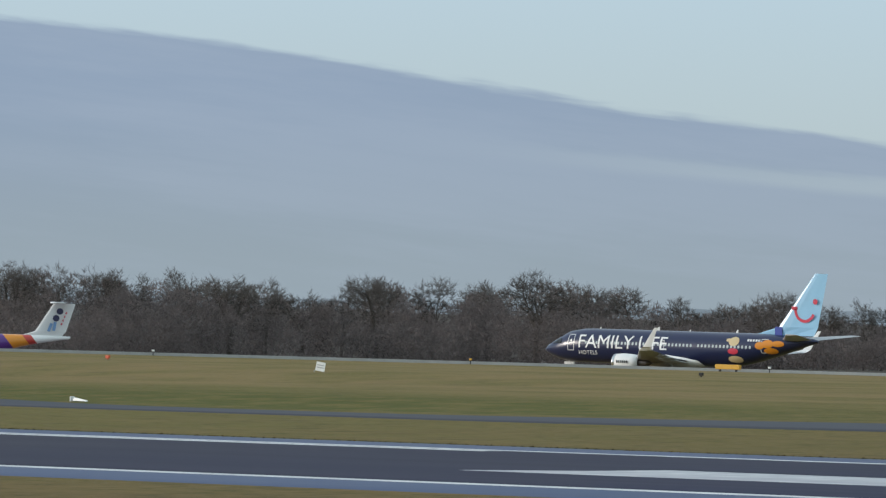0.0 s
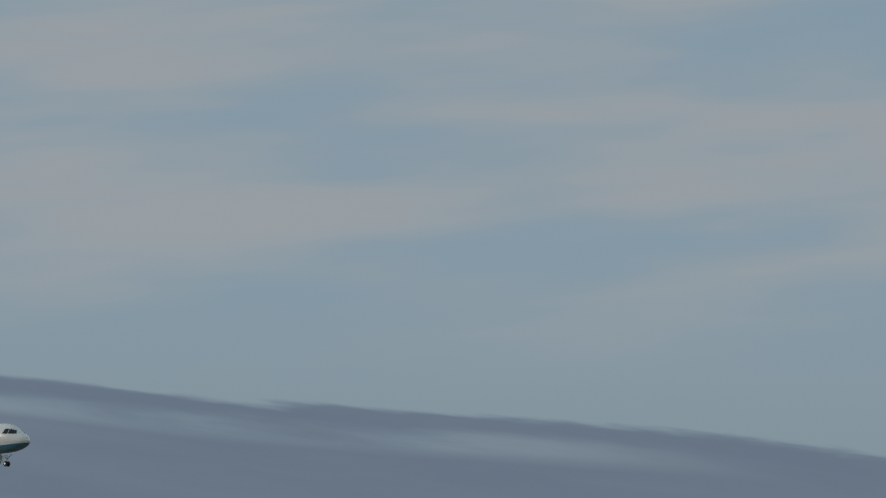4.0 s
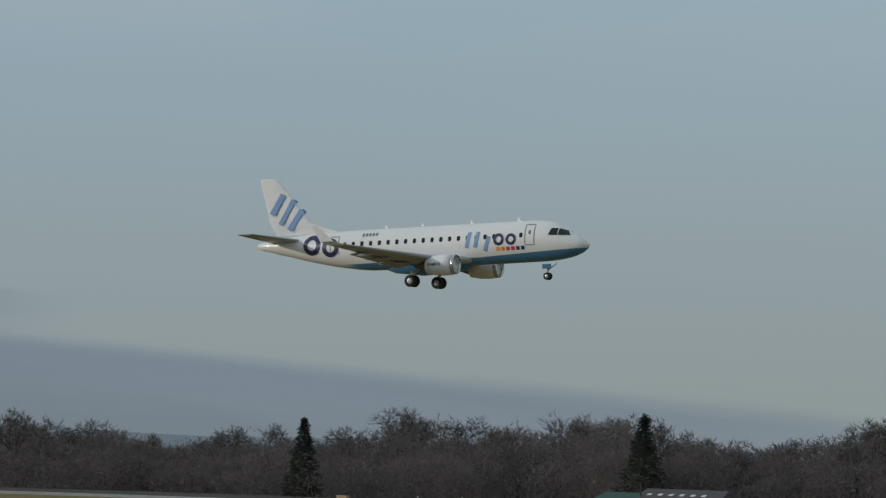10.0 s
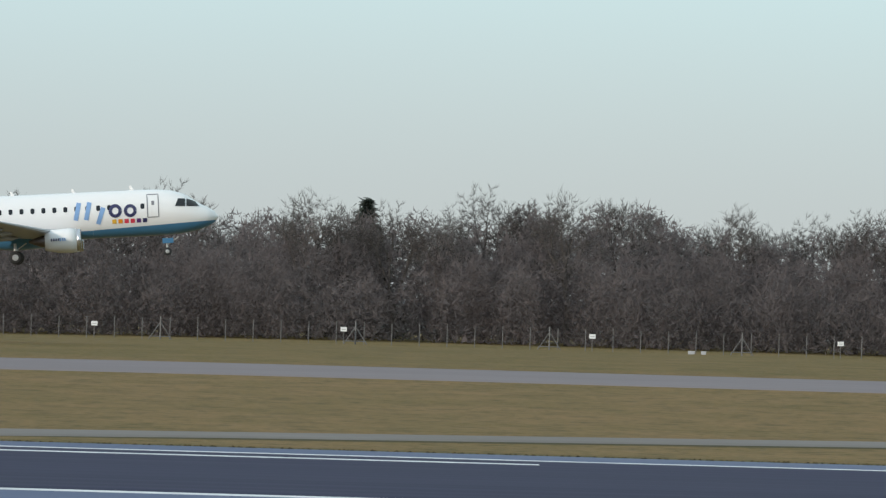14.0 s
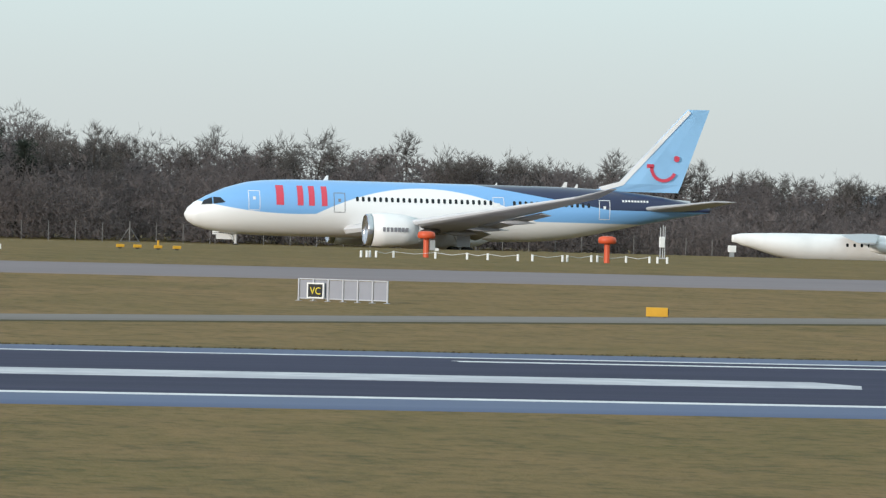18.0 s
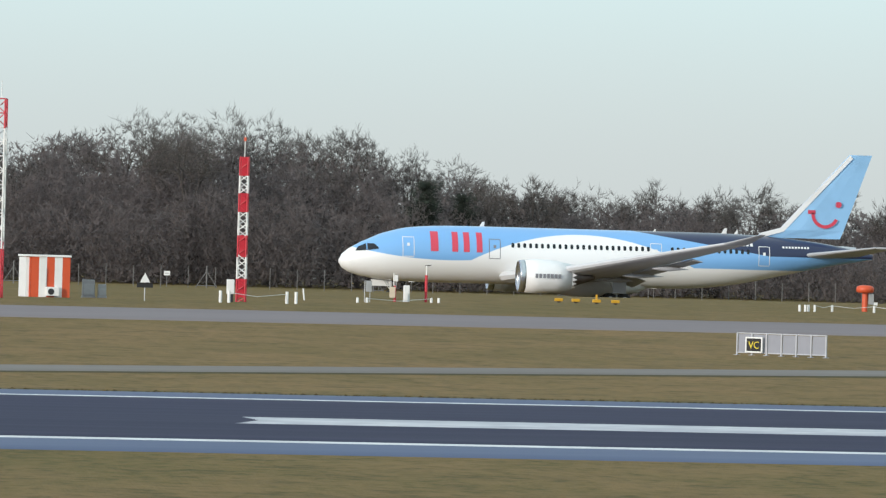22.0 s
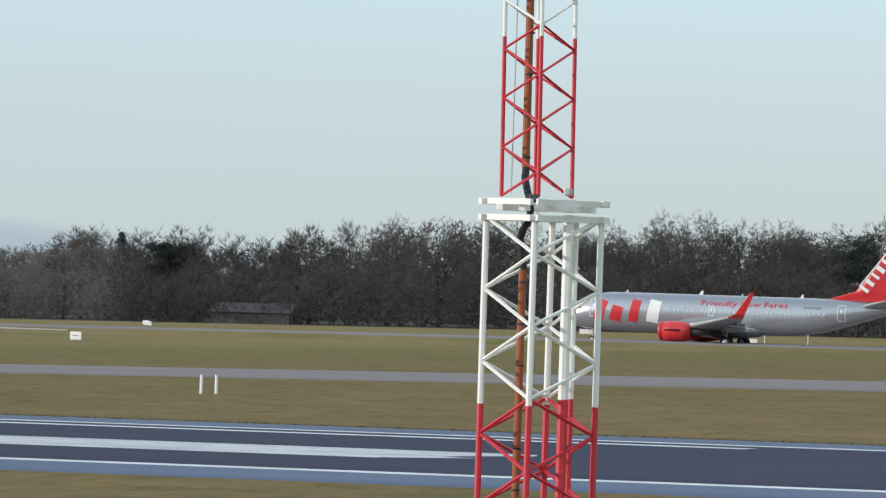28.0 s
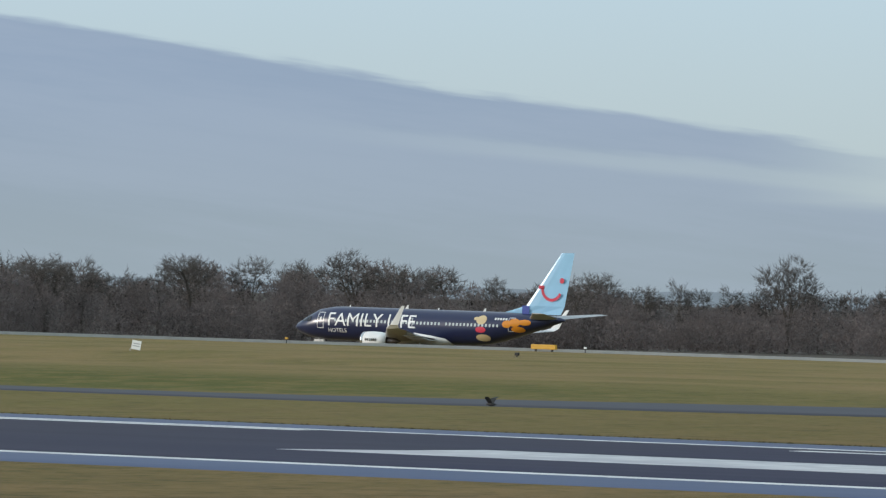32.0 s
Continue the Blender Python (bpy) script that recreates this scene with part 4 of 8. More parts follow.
def narrow_jet(name, label, skin, fin_mat, eng_mat, lip, winglet_mat, tail_mat, door_mat, pane):
    """A long twin jet with low engines."""
    t = craft(name, label)
    hull = Hull(smooth_rows([(0, 2.62, 2.78, 0.06), (-0.5, 2.28, 3.25, 0.55), (-1.3, 1.95, 3.72, 0.98), (-2.4, 1.62, 4.3, 1.38), (-3.8, 1.42, 4.98, 1.66), (-6, 1.34, 5.32, 1.86), (-9, 1.32, 5.36, 1.88), (-18, 1.32, 5.36, 1.88), (-26, 1.34, 5.36, 1.88), (-29, 1.75, 5.36, 1.84), (-32.5, 2.7, 5.3, 1.5), (-35.5, 3.6, 5.15, 0.95), (-37.4, 4.25, 4.9, 0.4), (-38.0, 4.45, 4.75, 0.2)], 4))
    hull.mesh(t, skin)
    cockpit(t, hull, [((-1.45, 3.42), (-1.75, 3.85), (-2.35, 4.05), (-2.35, 3.5)), ((-2.45, 3.5), (-2.45, 4.08), (-3.1, 4.12), (-3.2, 3.52))])
    windows(t, hull, [-6.9 - 0.508 * i for i in range(46) if i not in (4, 18, 30)], 3.72, 0.26, 0.36, pane)
    for s in (-1, 1):
        outline_door(t, hull, -4.7, 2.75, 0.9, 1.85, door_mat, s)
        outline_door(t, hull, -31.6, 3.1, 0.8, 1.6, door_mat, s)
        outline_door(t, hull, -17.6, 3.2, 0.55, 1.0, door_mat, s)
    wing_pair(t, (-13.0, 1.3, 1.9, 8.0, 0.95), (-24.2, 16.9, 3.15, 1.7, 0.2), WING_GREY, (-16.6, 5.6, 2.2, 5.2, 0.6), [(-24.2, 16.9, 3.15, 1.7, 0.2, "z"), (-25.1, 17.5, 3.5, 1.1, 0.14, "y"), (-26.9, 17.95, 5.75, 0.42, 0.06, "y")], winglet_mat,
              [((-20.2, 2.0, 1.85, 1.3), (-21.2, 5.4, 2.12, 1.3), 0.2), ((-21.4, 5.7, 2.15, 1.2), (-23.7, 12.0, 2.7, 0.9), 0.18)], [(-19.4, 4.2, 1.75, 3.2), (-20.8, 7.4, 2.0, 2.8), (-22.2, 10.4, 2.3, 2.5)], "grey swept wing with tall winglet")
    engines = []
    for s in (-1, 1):
        engines.append(jet_engine(t, -13.1, s * 4.83, 1.50, 1.02, 4.1, eng_mat, lip, False, None, (0.75, 1.5)))
        bm = bmesh.new()
        foil(bm, [((-33.6, s * 0.8, 4.75), 4.0, 0.42, "z"), ((-37.9, s * 7.1, 5.35), 1.6, 0.14, "z")])
        part("tailplane", bm, tail_mat, t, "")
    f = fin_of(t, [(-29.2, 5.2, 8.2, 0.14), (-32.6, 6.2, 5.3, 0.5), (-37.3, 12.5, 1.75, 0.22)], fin_mat)
    for x, h in ((-7.6, 0.22), (-15.6, 0.42), (-20.2, 0.2), (-26.6, 0.35)):
        antenna(t, x, 5.36, h)
    bm = bmesh.new()
    turned(bm, [(5.2, 0.05), (4.0, 0.9), (0, 1.5), (-4.0, 1.05), (-6.5, 0.05)], (-18.2, 0, 1.95), 18)
    for v in bm.verts:
        v.co.y, v.co.z = v.co.y * 1.36, 1.95 + (v.co.z - 1.95) * 0.8
    fair = part("belly_fairing", bm, skin if name.startswith("silver") else AIR_WHITE, t, "", True)
    gear(t, "main_gear", -19.7, -2.86, 1.9, 0.56, 0.4, 0.43)
    gear(t, "main_gear", -19.7, 2.86, 1.9, 0.56, 0.4, 0.43)
    gear(t, "nose_gear", -4.1, 0, 1.6, 0.35, 0.2, 0.2, 0, (0.1, 1.6, 0.85, 1.35, AIR_WHITE))
    return t, hull, f, engines, fair


def navy_jet():
    skin = livery("navy_skin", (0.012, 0.018, 0.062), [])
    t, hull, f, engines, fair = narrow_jet("navy_airliner", "navy blue airliner with pale blue fin, waiting on the taxiway", skin, SKY_BLUE_PALE, AIR_WHITE, BARE, AIR_WHITE, WING_GREY, AIR_WHITE, GLASS_SKY)
    for s in (-1, 1):
        smile(f, Flat(0.21), s, -36.2, 8.3, 1.3)
        lettering("side_writing", "FAMILY LIFE", t, hull, s, -5.9 if s > 0 else -18.3, 3.08, 2.25, 12.4, AIR_WHITE, "large white capital letter")
        lettering("side_writing", "HOTELS", t, hull, s, -5.9 if s > 0 else -8.5, 2.3, 0.68, 2.6, AIR_WHITE, "small white capital letter")
        mark("side_writing", t, hull, s, bars(-29.4, 4.4, 5, 0.24, 0.26, 0.12), AIR_WHITE, "small white bars")
        # plain rounded patches of warm colour on the rear
        mark("colour_patch", t, hull, s, [disc(-27.5, 4.35, 0.7, 0.55), disc(-26.7, 4.5, 0.3, 0.2), disc(-27.7, 2.25, 0.95, 0.42)], MARK_CREAM, "cream painted patch")
        mark("colour_patch", t, hull, s, [disc(-27.5, 3.2, 0.7, 0.36)], MARK_RED, "red painted patch")
        mark("colour_patch", t, hull, s, [disc(-31.0, 3.95, 0.6, 0.45), disc(-32.0, 4.15, 0.75, 0.5), disc(-33.3, 4.2, 0.8, 0.36), disc(-32.4, 3.35, 0.85, 0.36)], MARK_ORANGE, "orange painted patch")
    mark("colour_patch", f, Flat(0.25), 1, [stroke([(-32.2, 5.6), (-33.2, 5.6)], 1.2)], MARK_DEEP, "deep blue painted patch")
    for e in engines:
        mark("engine_mark", e, Flat(4.83 + 1.07), 1, bars(-14.0, 1.45, 6, 0.16, 0.3, 0.12), LETTER_GREY, "small grey bars")
    return t


def silver_jet():
    skin = livery("silver_skin", (0.50, 0.51, 0.54), [((0.30, 0.31, 0.36), (0, -1, -4.5, 0.5))], 0.26, 0.7)
    t, hull, f, engines, fair = narrow_jet("silver_airliner", "silver airliner with red fin and engines, taxiing", skin, AIR_RED, AIR_RED, AIR_RED, AIR_RED, WING_GREY, AIR_WHITE, GLASS_SKY)
    for s in (-1, 1):
        mark("side_mark", t, hull, s, [stroke([(-5.7, 4.5), (-5.1, 2.4)], 1.1), stroke([(-7.4, 3.9), (-7.0, 2.35)], 1.2), stroke([(-9.4, 4.6), (-9.0, 2.3)], 1.0)], AIR_RED, "large red slanting blocks on the side")
        mark("side_mark", t, hull, s, [stroke([(-11.5, 4.6), (-11.1, 2.3)], 1.3)], AIR_WHITE, "large white slanting block")
        mark("side_writing", t, hull, s, bars(-27.7, 4.25, 5, 0.28, 0.22, 0.12), LETTER_GREY, "small grey bars")
        # white blocks along the fin's leading edge
        mark("fin_mark", f, Flat(0.27), s, [stroke([(-33.2 - 0.56 * i, 6.75 + 0.70 * i), (-34.05 - 0.56 * i, 6.2 + 0.70 * i)], (0.34, 0.42, 0.3, 0.48)[i % 4]) for i in range(8)], AIR_WHITE, "white blocks up the fin")
        mark("fin_edge", f, Flat(0.15), s, [stroke([(-33.0, 6.75), (-37.6, 12.4)], 0.12)], AIR_WHITE, "thin white edge")
    for e in engines:
        mark("engine_mark", e, Flat(4.83 + 1.07), 1, bars(-14.0, 1.5, 7, 0.14, 0.24, 0.1), AIR_WHITE, "small white bars")
    lettering("side_slogan", "Friendly Low Fares", t, hull, 1, -16.4, 4.28, 0.78, 9.4, AIR_RED, "red letter of a slogan")
    return t


def lettering(name, words, parent, hull, side, x, z, size, width, mat, label):
    """Words in the built-in font, laid letter by letter on a curved side."""
    cu = bpy.data.curves.new(name, "FONT")
    cu.body, cu.size, cu.resolution_u = words, size, 2
    ob = bpy.data.objects.new(name, cu)
    scene.collection.objects.link(ob)
    bpy.context.view_layer.update()
    me = bpy.data.meshes.new_from_object(ob.evaluated_get(bpy.context.evaluated_depsgraph_get()))
    bpy.data.objects.remove(ob)
    bm = bmesh.new()
    bm.from_mesh(me)
    bpy.data.meshes.remove(me)
    bmesh.ops.remove_doubles(bm, verts=bm.verts, dist=1e-4)
    for k in range(-2, 9):
        bmesh.ops.bisect_plane(bm, geom=bm.verts[:] + bm.edges[:] + bm.faces[:], plane_co=(0, size * 0.1 * k, 0), plane_no=(0, 1, 0))
    xs = [v.co.x for v in bm.verts]
    lo, k = min(xs), width / (max(xs) - min(xs))
    flip = -1 if side > 0 else 1
    todo = set(bm.faces)
    while todo:
        stack, piece = [next(iter(todo))], []
        while stack:
            f = stack.pop()
            if f in todo:
                todo.discard(f)
                piece.append(f)
                stack += [g for e in f.edges for g in e.link_faces if g in todo]
        one, made = bmesh.new(), {}
        for f in piece:
            ring = []
            for v in f.verts:
                if v not in made:
                    px, pz = x + flip * (v.co.x - lo) * k, z + v.co.y
                    made[v] = one.verts.new((px, side * (hull.side(px, pz) + 0.045), pz))
                ring.append(made[v])
            one.faces.new(ring)
        part(name, one, mat, parent, label)
    bm.free()


def wide_jet():
    """The large twin jet, pale blue over white with a navy rear crown."""
    t = craft("wide_airliner", "pale blue and white wide-body airliner taxiing past")
    hull = Hull(smooth_rows([(0, 3.70, 4.05, 0.15), (-0.3, 3.22, 4.62, 0.68), (-1.0, 2.78, 5.22, 1.2), (-2.2, 2.42, 5.9, 1.68), (-4.2, 2.1, 6.8, 2.3), (-6.8, 1.96, 7.5, 2.7), (-10, 1.92, 7.78, 2.86), (-14, 1.92, 7.85, 2.88), (-26, 1.92, 7.85, 2.88), (-36, 1.95, 7.85, 2.88), (-41, 2.4, 7.82, 2.75), (-46, 3.4, 7.6, 2.3), (-51, 4.5, 7.1, 1.5), (-54.5, 5.15, 6.5, 0.75), (-56.4, 5.5, 6.05, 0.25)], 4))
    white, navy = (0.8, 0.8, 0.8), (0.014, 0.022, 0.07)
    skin = livery("blue_white_navy_skin", (0.19, 0.42, 0.75), [(white, (0, 1, 4.25, 0.03, -11.0, -0.012), (-1, 0, 20.0, 0.02)), (white, (0, 1, 4.12, 0.03), (1, 0, -20.0, 0.02)), (white, (0, 1, 7.25, 0.03, -25.0, 0.022)), (navy, (0.16, -1, -12.75, 0.03), (0, -1, -5.55, 0.03))])
    hull.mesh(t, skin)
    cockpit(t, hull, [((-1.55, 4.98), (-1.85, 5.42), (-2.65, 5.78), (-2.65, 5.06)), ((-2.75, 5.07), (-2.78, 5.8), (-3.45, 5.78), (-3.95, 5.28))])
    windows(t, hull, [-17.8 - 0.62 * i for i in range(24)] + [-34.6 - 0.62 * i for i in range(14)], 5.98, 0.30, 0.5, GLASS_DARK)
    for s in (-1, 1):
        for x in (-6.9, -15.9, -32.9, -44.4):
            outline_door(t, hull, x, 4.55, 1.15, 2.0, AIR_WHITE if x != -15.9 else LETTER_GREY, s)
        mark("side_mark", t, hull, s, [stroke([(-9.6, 7.2), (-9.6, 5.15)], 0.8), stroke([(-11.75, 7.2), (-11.75, 5.15)], 0.62), stroke([(-12.95, 7.2), (-12.95, 5.15)], 0.62), stroke([(-14.3, 7.2), (-14.3, 5.15)], 0.6)], MARK_RED, "large red blocks on the side")
        mark("side_writing", t, hull, s, bars(-41.3, 6.55, 5, 0.3, 0.32, 0.14), AIR_WHITE, "small white bars")
        mark("side_writing", t, hull, s, bars(-46.5, 6.45, 9, 0.22, 0.2, 0.12), AIR_WHITE, "small white bars")
    wing_pair(t, (-16.5, 2.2, 2.75, 13.0, 1.5), (-35.2, 27.2, 6.7, 2.6, 0.3), WING_PALE, (-21.0, 9.8, 3.5, 8.2, 0.95), [(-35.2, 27.2, 6.7, 2.6, 0.3, "z"), (-38.4, 29.9, 7.7, 0.6, 0.06, "z")], WING_GREY,
              [((-28.2, 3.0, 2.9, 2.4), (-28.9, 9.4, 3.45, 1.9), 0.4), ((-29.0, 10.4, 3.55, 1.6), (-33.4, 20.5, 5.1, 1.1), 0.25)], [(-26.0, 6.8, 2.7, 5.0), (-27.6, 12.0, 3.2, 4.4), (-29.8, 17.2, 4.0, 3.8)], "pale grey swept wing flexed upward")
    for s in (-1, 1):
        e = jet_engine(t, -17.2, s * 9.8, 2.85, 1.66, 6.4, AIR_WHITE, BARE, True, None, (1.05, 1.4))
        mark("engine_mark", e, Flat(9.8 + 1.75), s, bars(-18.9, 2.7, 7, 0.28, 0.44, 0.12), LETTER_GREY, "grey bars on the engine cowl")
        bm = bmesh.new()
        foil(bm, [((-48.6, s * 1.2, 5.75), 6.0, 0.6, "z"), ((-54.6, s * 9.9, 6.75), 2.2, 0.2, "z")])
        part("tailplane", bm, WING_GREY, t, "pale grey tailplane")
        gear(t, "main_gear", -28.4, s * 4.9, 2.8, 0.66, 0.5, 0.7, 0, None, 0.75)
        bm = bmesh.new()
        box(bm, -29.2, -27.8, s * 6.1 - 0.05, s * 6.1 + 0.05, 1.3, 2.6, 0.03)
        part("gear_door", bm, WING_GREY, t, "open grey gear door")
    f = fin_of(t, [(-43.4, 7.55, 9.5, 0.2), (-46.5, 8.4, 6.75, 0.6), (-53.7, 16.4, 2.4, 0.26)], SKY_BLUE_MID, "fin", "pale blue fin with white leading edge")
    for s in (-1, 1):
        mark("fin_edge", f, Flat(0.28), s, [stroke([(-44.4, 7.75), (-46.7, 8.4), (-53.85, 16.2)], 0.45)], AIR_WHITE, "white leading edge")
    for s in (-1, 1):
        smile(f, Flat(0.29), s, -51.2, 10.2, 1.32)
    for x, h in ((-14.6, 0.5), (-33.0, 0.25), (-40.2, 0.55), (-41.6, 0.35)):
        antenna(t, x, 7.84, h)
    bm = bmesh.new()
    turned(bm, [(7.5, 0.05), (5.5, 1.4), (0, 2.2), (-6, 1.5), (-9, 0.05)], (-25.5, 0, 2.9), 20)
    part("belly_fairing", bm, AIR_WHITE, t, "white belly fairing", True)
    gear(t, "nose_gear", -5.5, 0, 2.2, 0.5, 0.3, 0.32, 0, (-0.2, 2.0, 1.4, 2.05, AIR_WHITE))
    return t


def turboprop():
    """The purple high-wing twin."""
    t = craft("turboprop", "purple turboprop with orange band and white tail, waiting behind bushes")
    hull = Hull(smooth_rows([(0, 1.95, 2.1, 0.06), (-0.6, 1.55, 2.5, 0.5), (-1.8, 1.2, 3.15, 0.95), (-3.2, 1.05, 3.68, 1.25), (-5, 1.0, 3.78, 1.345), (-14, 1.0, 3.8, 1.345), (-20, 1.0, 3.8, 1.345), (-23.5, 1.5, 3.8, 1.22), (-27, 2.35, 3.78, 0.9), (-30.5, 3.0, 3.72, 0.5), (-32.6, 3.3, 3.65, 0.15)], 4))
    skin = livery("purple_orange_white_skin", (0.10, 0.025, 0.22), [((0.75, 0.27, 0.02), (1, -0.8, -26.4, 0.05)), ((0.5, 0.04, 0.03), (1, -0.8, -29.0, 0.05)), ((0.8, 0.8, 0.8), (1, -0.8, -30.2, 0.05))])
    hull.mesh(t, skin)
    purple = paint("purple_paint", (0.10, 0.025, 0.22))
    cockpit(t, hull, [((-1.7, 2.6), (-2.0, 3.0), (-2.7, 3.25), (-2.7, 2.65)), ((-2.8, 2.65), (-2.8, 3.25), (-3.5, 3.3), (-3.6, 2.7))], GLASS_SKY)
    windows(t, hull, [-7.0 - 0.8 * i for i in range(20)], 2.75, 0.28, 0.4, GLASS_SKY)
    for s in (-1, 1):
        outline_door(t, hull, -5.0, 1.9, 0.75, 1.5, AIR_WHITE, s)
        outline_door(t, hull, -22.2, 1.95, 0.75, 1.5, AIR_WHITE, s)
        mark("side_mark", t, hull, s, [stroke([(-6.6, 2.1), (-6.5, 3.25)], 0.36), stroke([(-7.3, 2.1), (-7.3, 3.3)], 0.36), stroke([(-8.1, 3.0), (-8.3, 2.0)], 0.36), disc(-9.5, 2.5, 0.48), disc(-10.8, 2.5, 0.48)], AIR_WHITE, "white bars and discs on the side")
        mark("side_writing", t, hull, s, bars(-13.0, 2.85, 14, 0.26, 0.32, 0.16), AIR_WHITE, "small white bars")
    bm = bmesh.new()
    foil(bm, [((-12.6, -14.2, 4.15), 1.7, 0.22, "z"), ((-11.6, -4.4, 4.0), 2.6, 0.5, "z"), ((-11.6, 4.4, 4.0), 2.6, 0.5, "z"), ((-12.6, 14.2, 4.15), 1.7, 0.22, "z")])
    part("wing", bm, material("purple_wing_paint", (0.085, 0.022, 0.18), 0.7, grain=1.0), t, "purple high wing")
    for s in (-1, 1):
        bm = bmesh.new()
        turned(bm, [(0, 0.3), (-0.6, 0.55), (-2.6, 0.7), (-5.2, 0.5), (-7.2, 0.08)], (-9.3, s * 4.4, 3.45), 16)
        n = part("engine", bm, purple, t, "purple engine nacelle", True)
        bm = bmesh.new()
        turned(bm, [(0.75, 0.02), (0.35, 0.22), (0, 0.3)], (-9.3, s * 4.4, 3.45), 14)
        part("spinner", bm, AIR_WHITE, n, "pale spinner", True)
        for k in range(6):
            a = radians(60 * k + 15)
            bm = bmesh.new()
            rod(bm, (-9.05, s * 4.4 + 0.25 * math.cos(a), 3.45 + 0.25 * math.sin(a)), (-9.05, s * 4.4 + 2.05 * math.cos(a), 3.45 + 2.05 * math.sin(a)), 0.13, 6, 0.09)
            part("propeller_blade", bm, DARK_STEEL, n)
        gear(t, "main_gear", -13.6, s * 4.4, 3.2, 0.48, 0.32, 0.3)
    f = fin_of(t, [(-25.6, 3.6, 5.8, 0.16), (-27.8, 4.3, 4.2, 0.4), (-30.2, 8.1, 3.0, 0.3)], AIR_WHITE, "fin", "white fin")
    mark("fin_mark", f, Flat(0.24), 1, [stroke([(-29.6, 4.3), (-30.0, 5.4)], 0.4), stroke([(-30.3, 4.4), (-30.5, 5.6)], 0.4)], MARK_BLUE, "pale blue strokes")
    mark("fin_mark", f, Flat(0.24), 1, [disc(-30.6, 6.1, 0.45), disc(-31.1, 7.05, 0.45)], MARK_NAVY, "dark discs")
    mark("fin_mark", f, Flat(0.24), 1, [stroke([(-31.3 - 0.2 * i, 5.2 + 0.5 * i), (-31.4 - 0.2 * i, 5.45 + 0.5 * i)], 0.22) for i in range(4)], MARK_RED, "small red dots")
    for s in (-1, 1):
        bm = bmesh.new()
        foil(bm, [((-29.7, s * 0.2, 8.2), 2.6, 0.3, "z"), ((-30.3, s * 4.7, 8.25), 1.7, 0.14, "z")])
        part("tailplane", bm, AIR_WHITE, t, "white tailplane")
    gear(t, "nose_gear", -2.7, 0, 1.3, 0.32, 0.2, 0.2)
    antenna(t, -10.0, 3.8, 0.4)
    return t


SKY_BLUE_PALE = paint("pale_blue_fin_paint", (0.33, 0.58, 0.80))
MARK_CREAM = paint("mark_cream_paint", (0.62, 0.48, 0.27))
MARK_DEEP = paint("mark_deep_blue_paint", (0.05, 0.08, 0.35))
LANDER, NAVY_JET, SILVER_JET, WIDE_JET, PROP = regional_jet(), navy_jet(), silver_jet(), wide_jet(), turboprop()

# ---- trees ----
# turn in degrees and the height of the wood's skyline, as seen across 880 m of ground
SKYLINE = [(-47, 7.5), (-42.4, 7.6), (-41.1, 10.2), (-40.2, 11.2), (-38.9, 9.5), (-38.2, 5.8), (-37.8, 8.5), (-37, 7.7), (-36.2, 7.9), (-35.5, 4.9), (-35, 7.9), (-34.2, 6.8), (-33.7, 9.5), (-33, 7.3), (-32.4, 4.9), (-31.9, 7.1), (-31.4, 4.5), (-30.9, 4.7), (-29.6, 6.9), (-28.8, 6.5), (-28.3, 4.9), (-27.4, 6.5), (-27, 5.1), (-26.4, 8.8), (-25.9, 7.4), (-25.4, 8.3), (-24.7, 10.1), (-23.7, 6.3), (-22.7, 9.5), (-21.4, 9.8), (-20.4, 12.3), (-18.6, 12.7), (-16.5, 12.9), (-14.6, 13.4), (-13.5, 11.2), (-12, 13.9), (-10, 14.4), (-8, 13.0), (-5.5, 12.6), (-3.5, 12.0), (-2.8, 14.4), (-0.5, 16.6), (1.5, 16.6), (3, 18.4), (4.4, 15.4), (6, 19.4), (7.2, 20.4), (8.6, 18.4), (9.8, 13.0), (12, 13.0), (13.6, 11.8), (15.5, 10.0), (24, 9.0)]


def skyline(turn):
    s = SKYLINE
    if turn <= s[0][0]:
        return s[0][1]
    for (a, p), (b, q) in zip(s, s[1:]):
        if turn <= b:
            return p + (q - p) * (turn - a) / (b - a)
    return s[-1][1]


def wood_front(turn):
    """How far off the wood begins."""
    return 815 + 75 * sstep(-1.5, -9, turn) + 105 * sstep(-3, -5, turn) * sstep(-13, -10, turn) + 15 * sstep(-20, -30, turn) - 65 * sstep(-34.8, -37.6, turn)


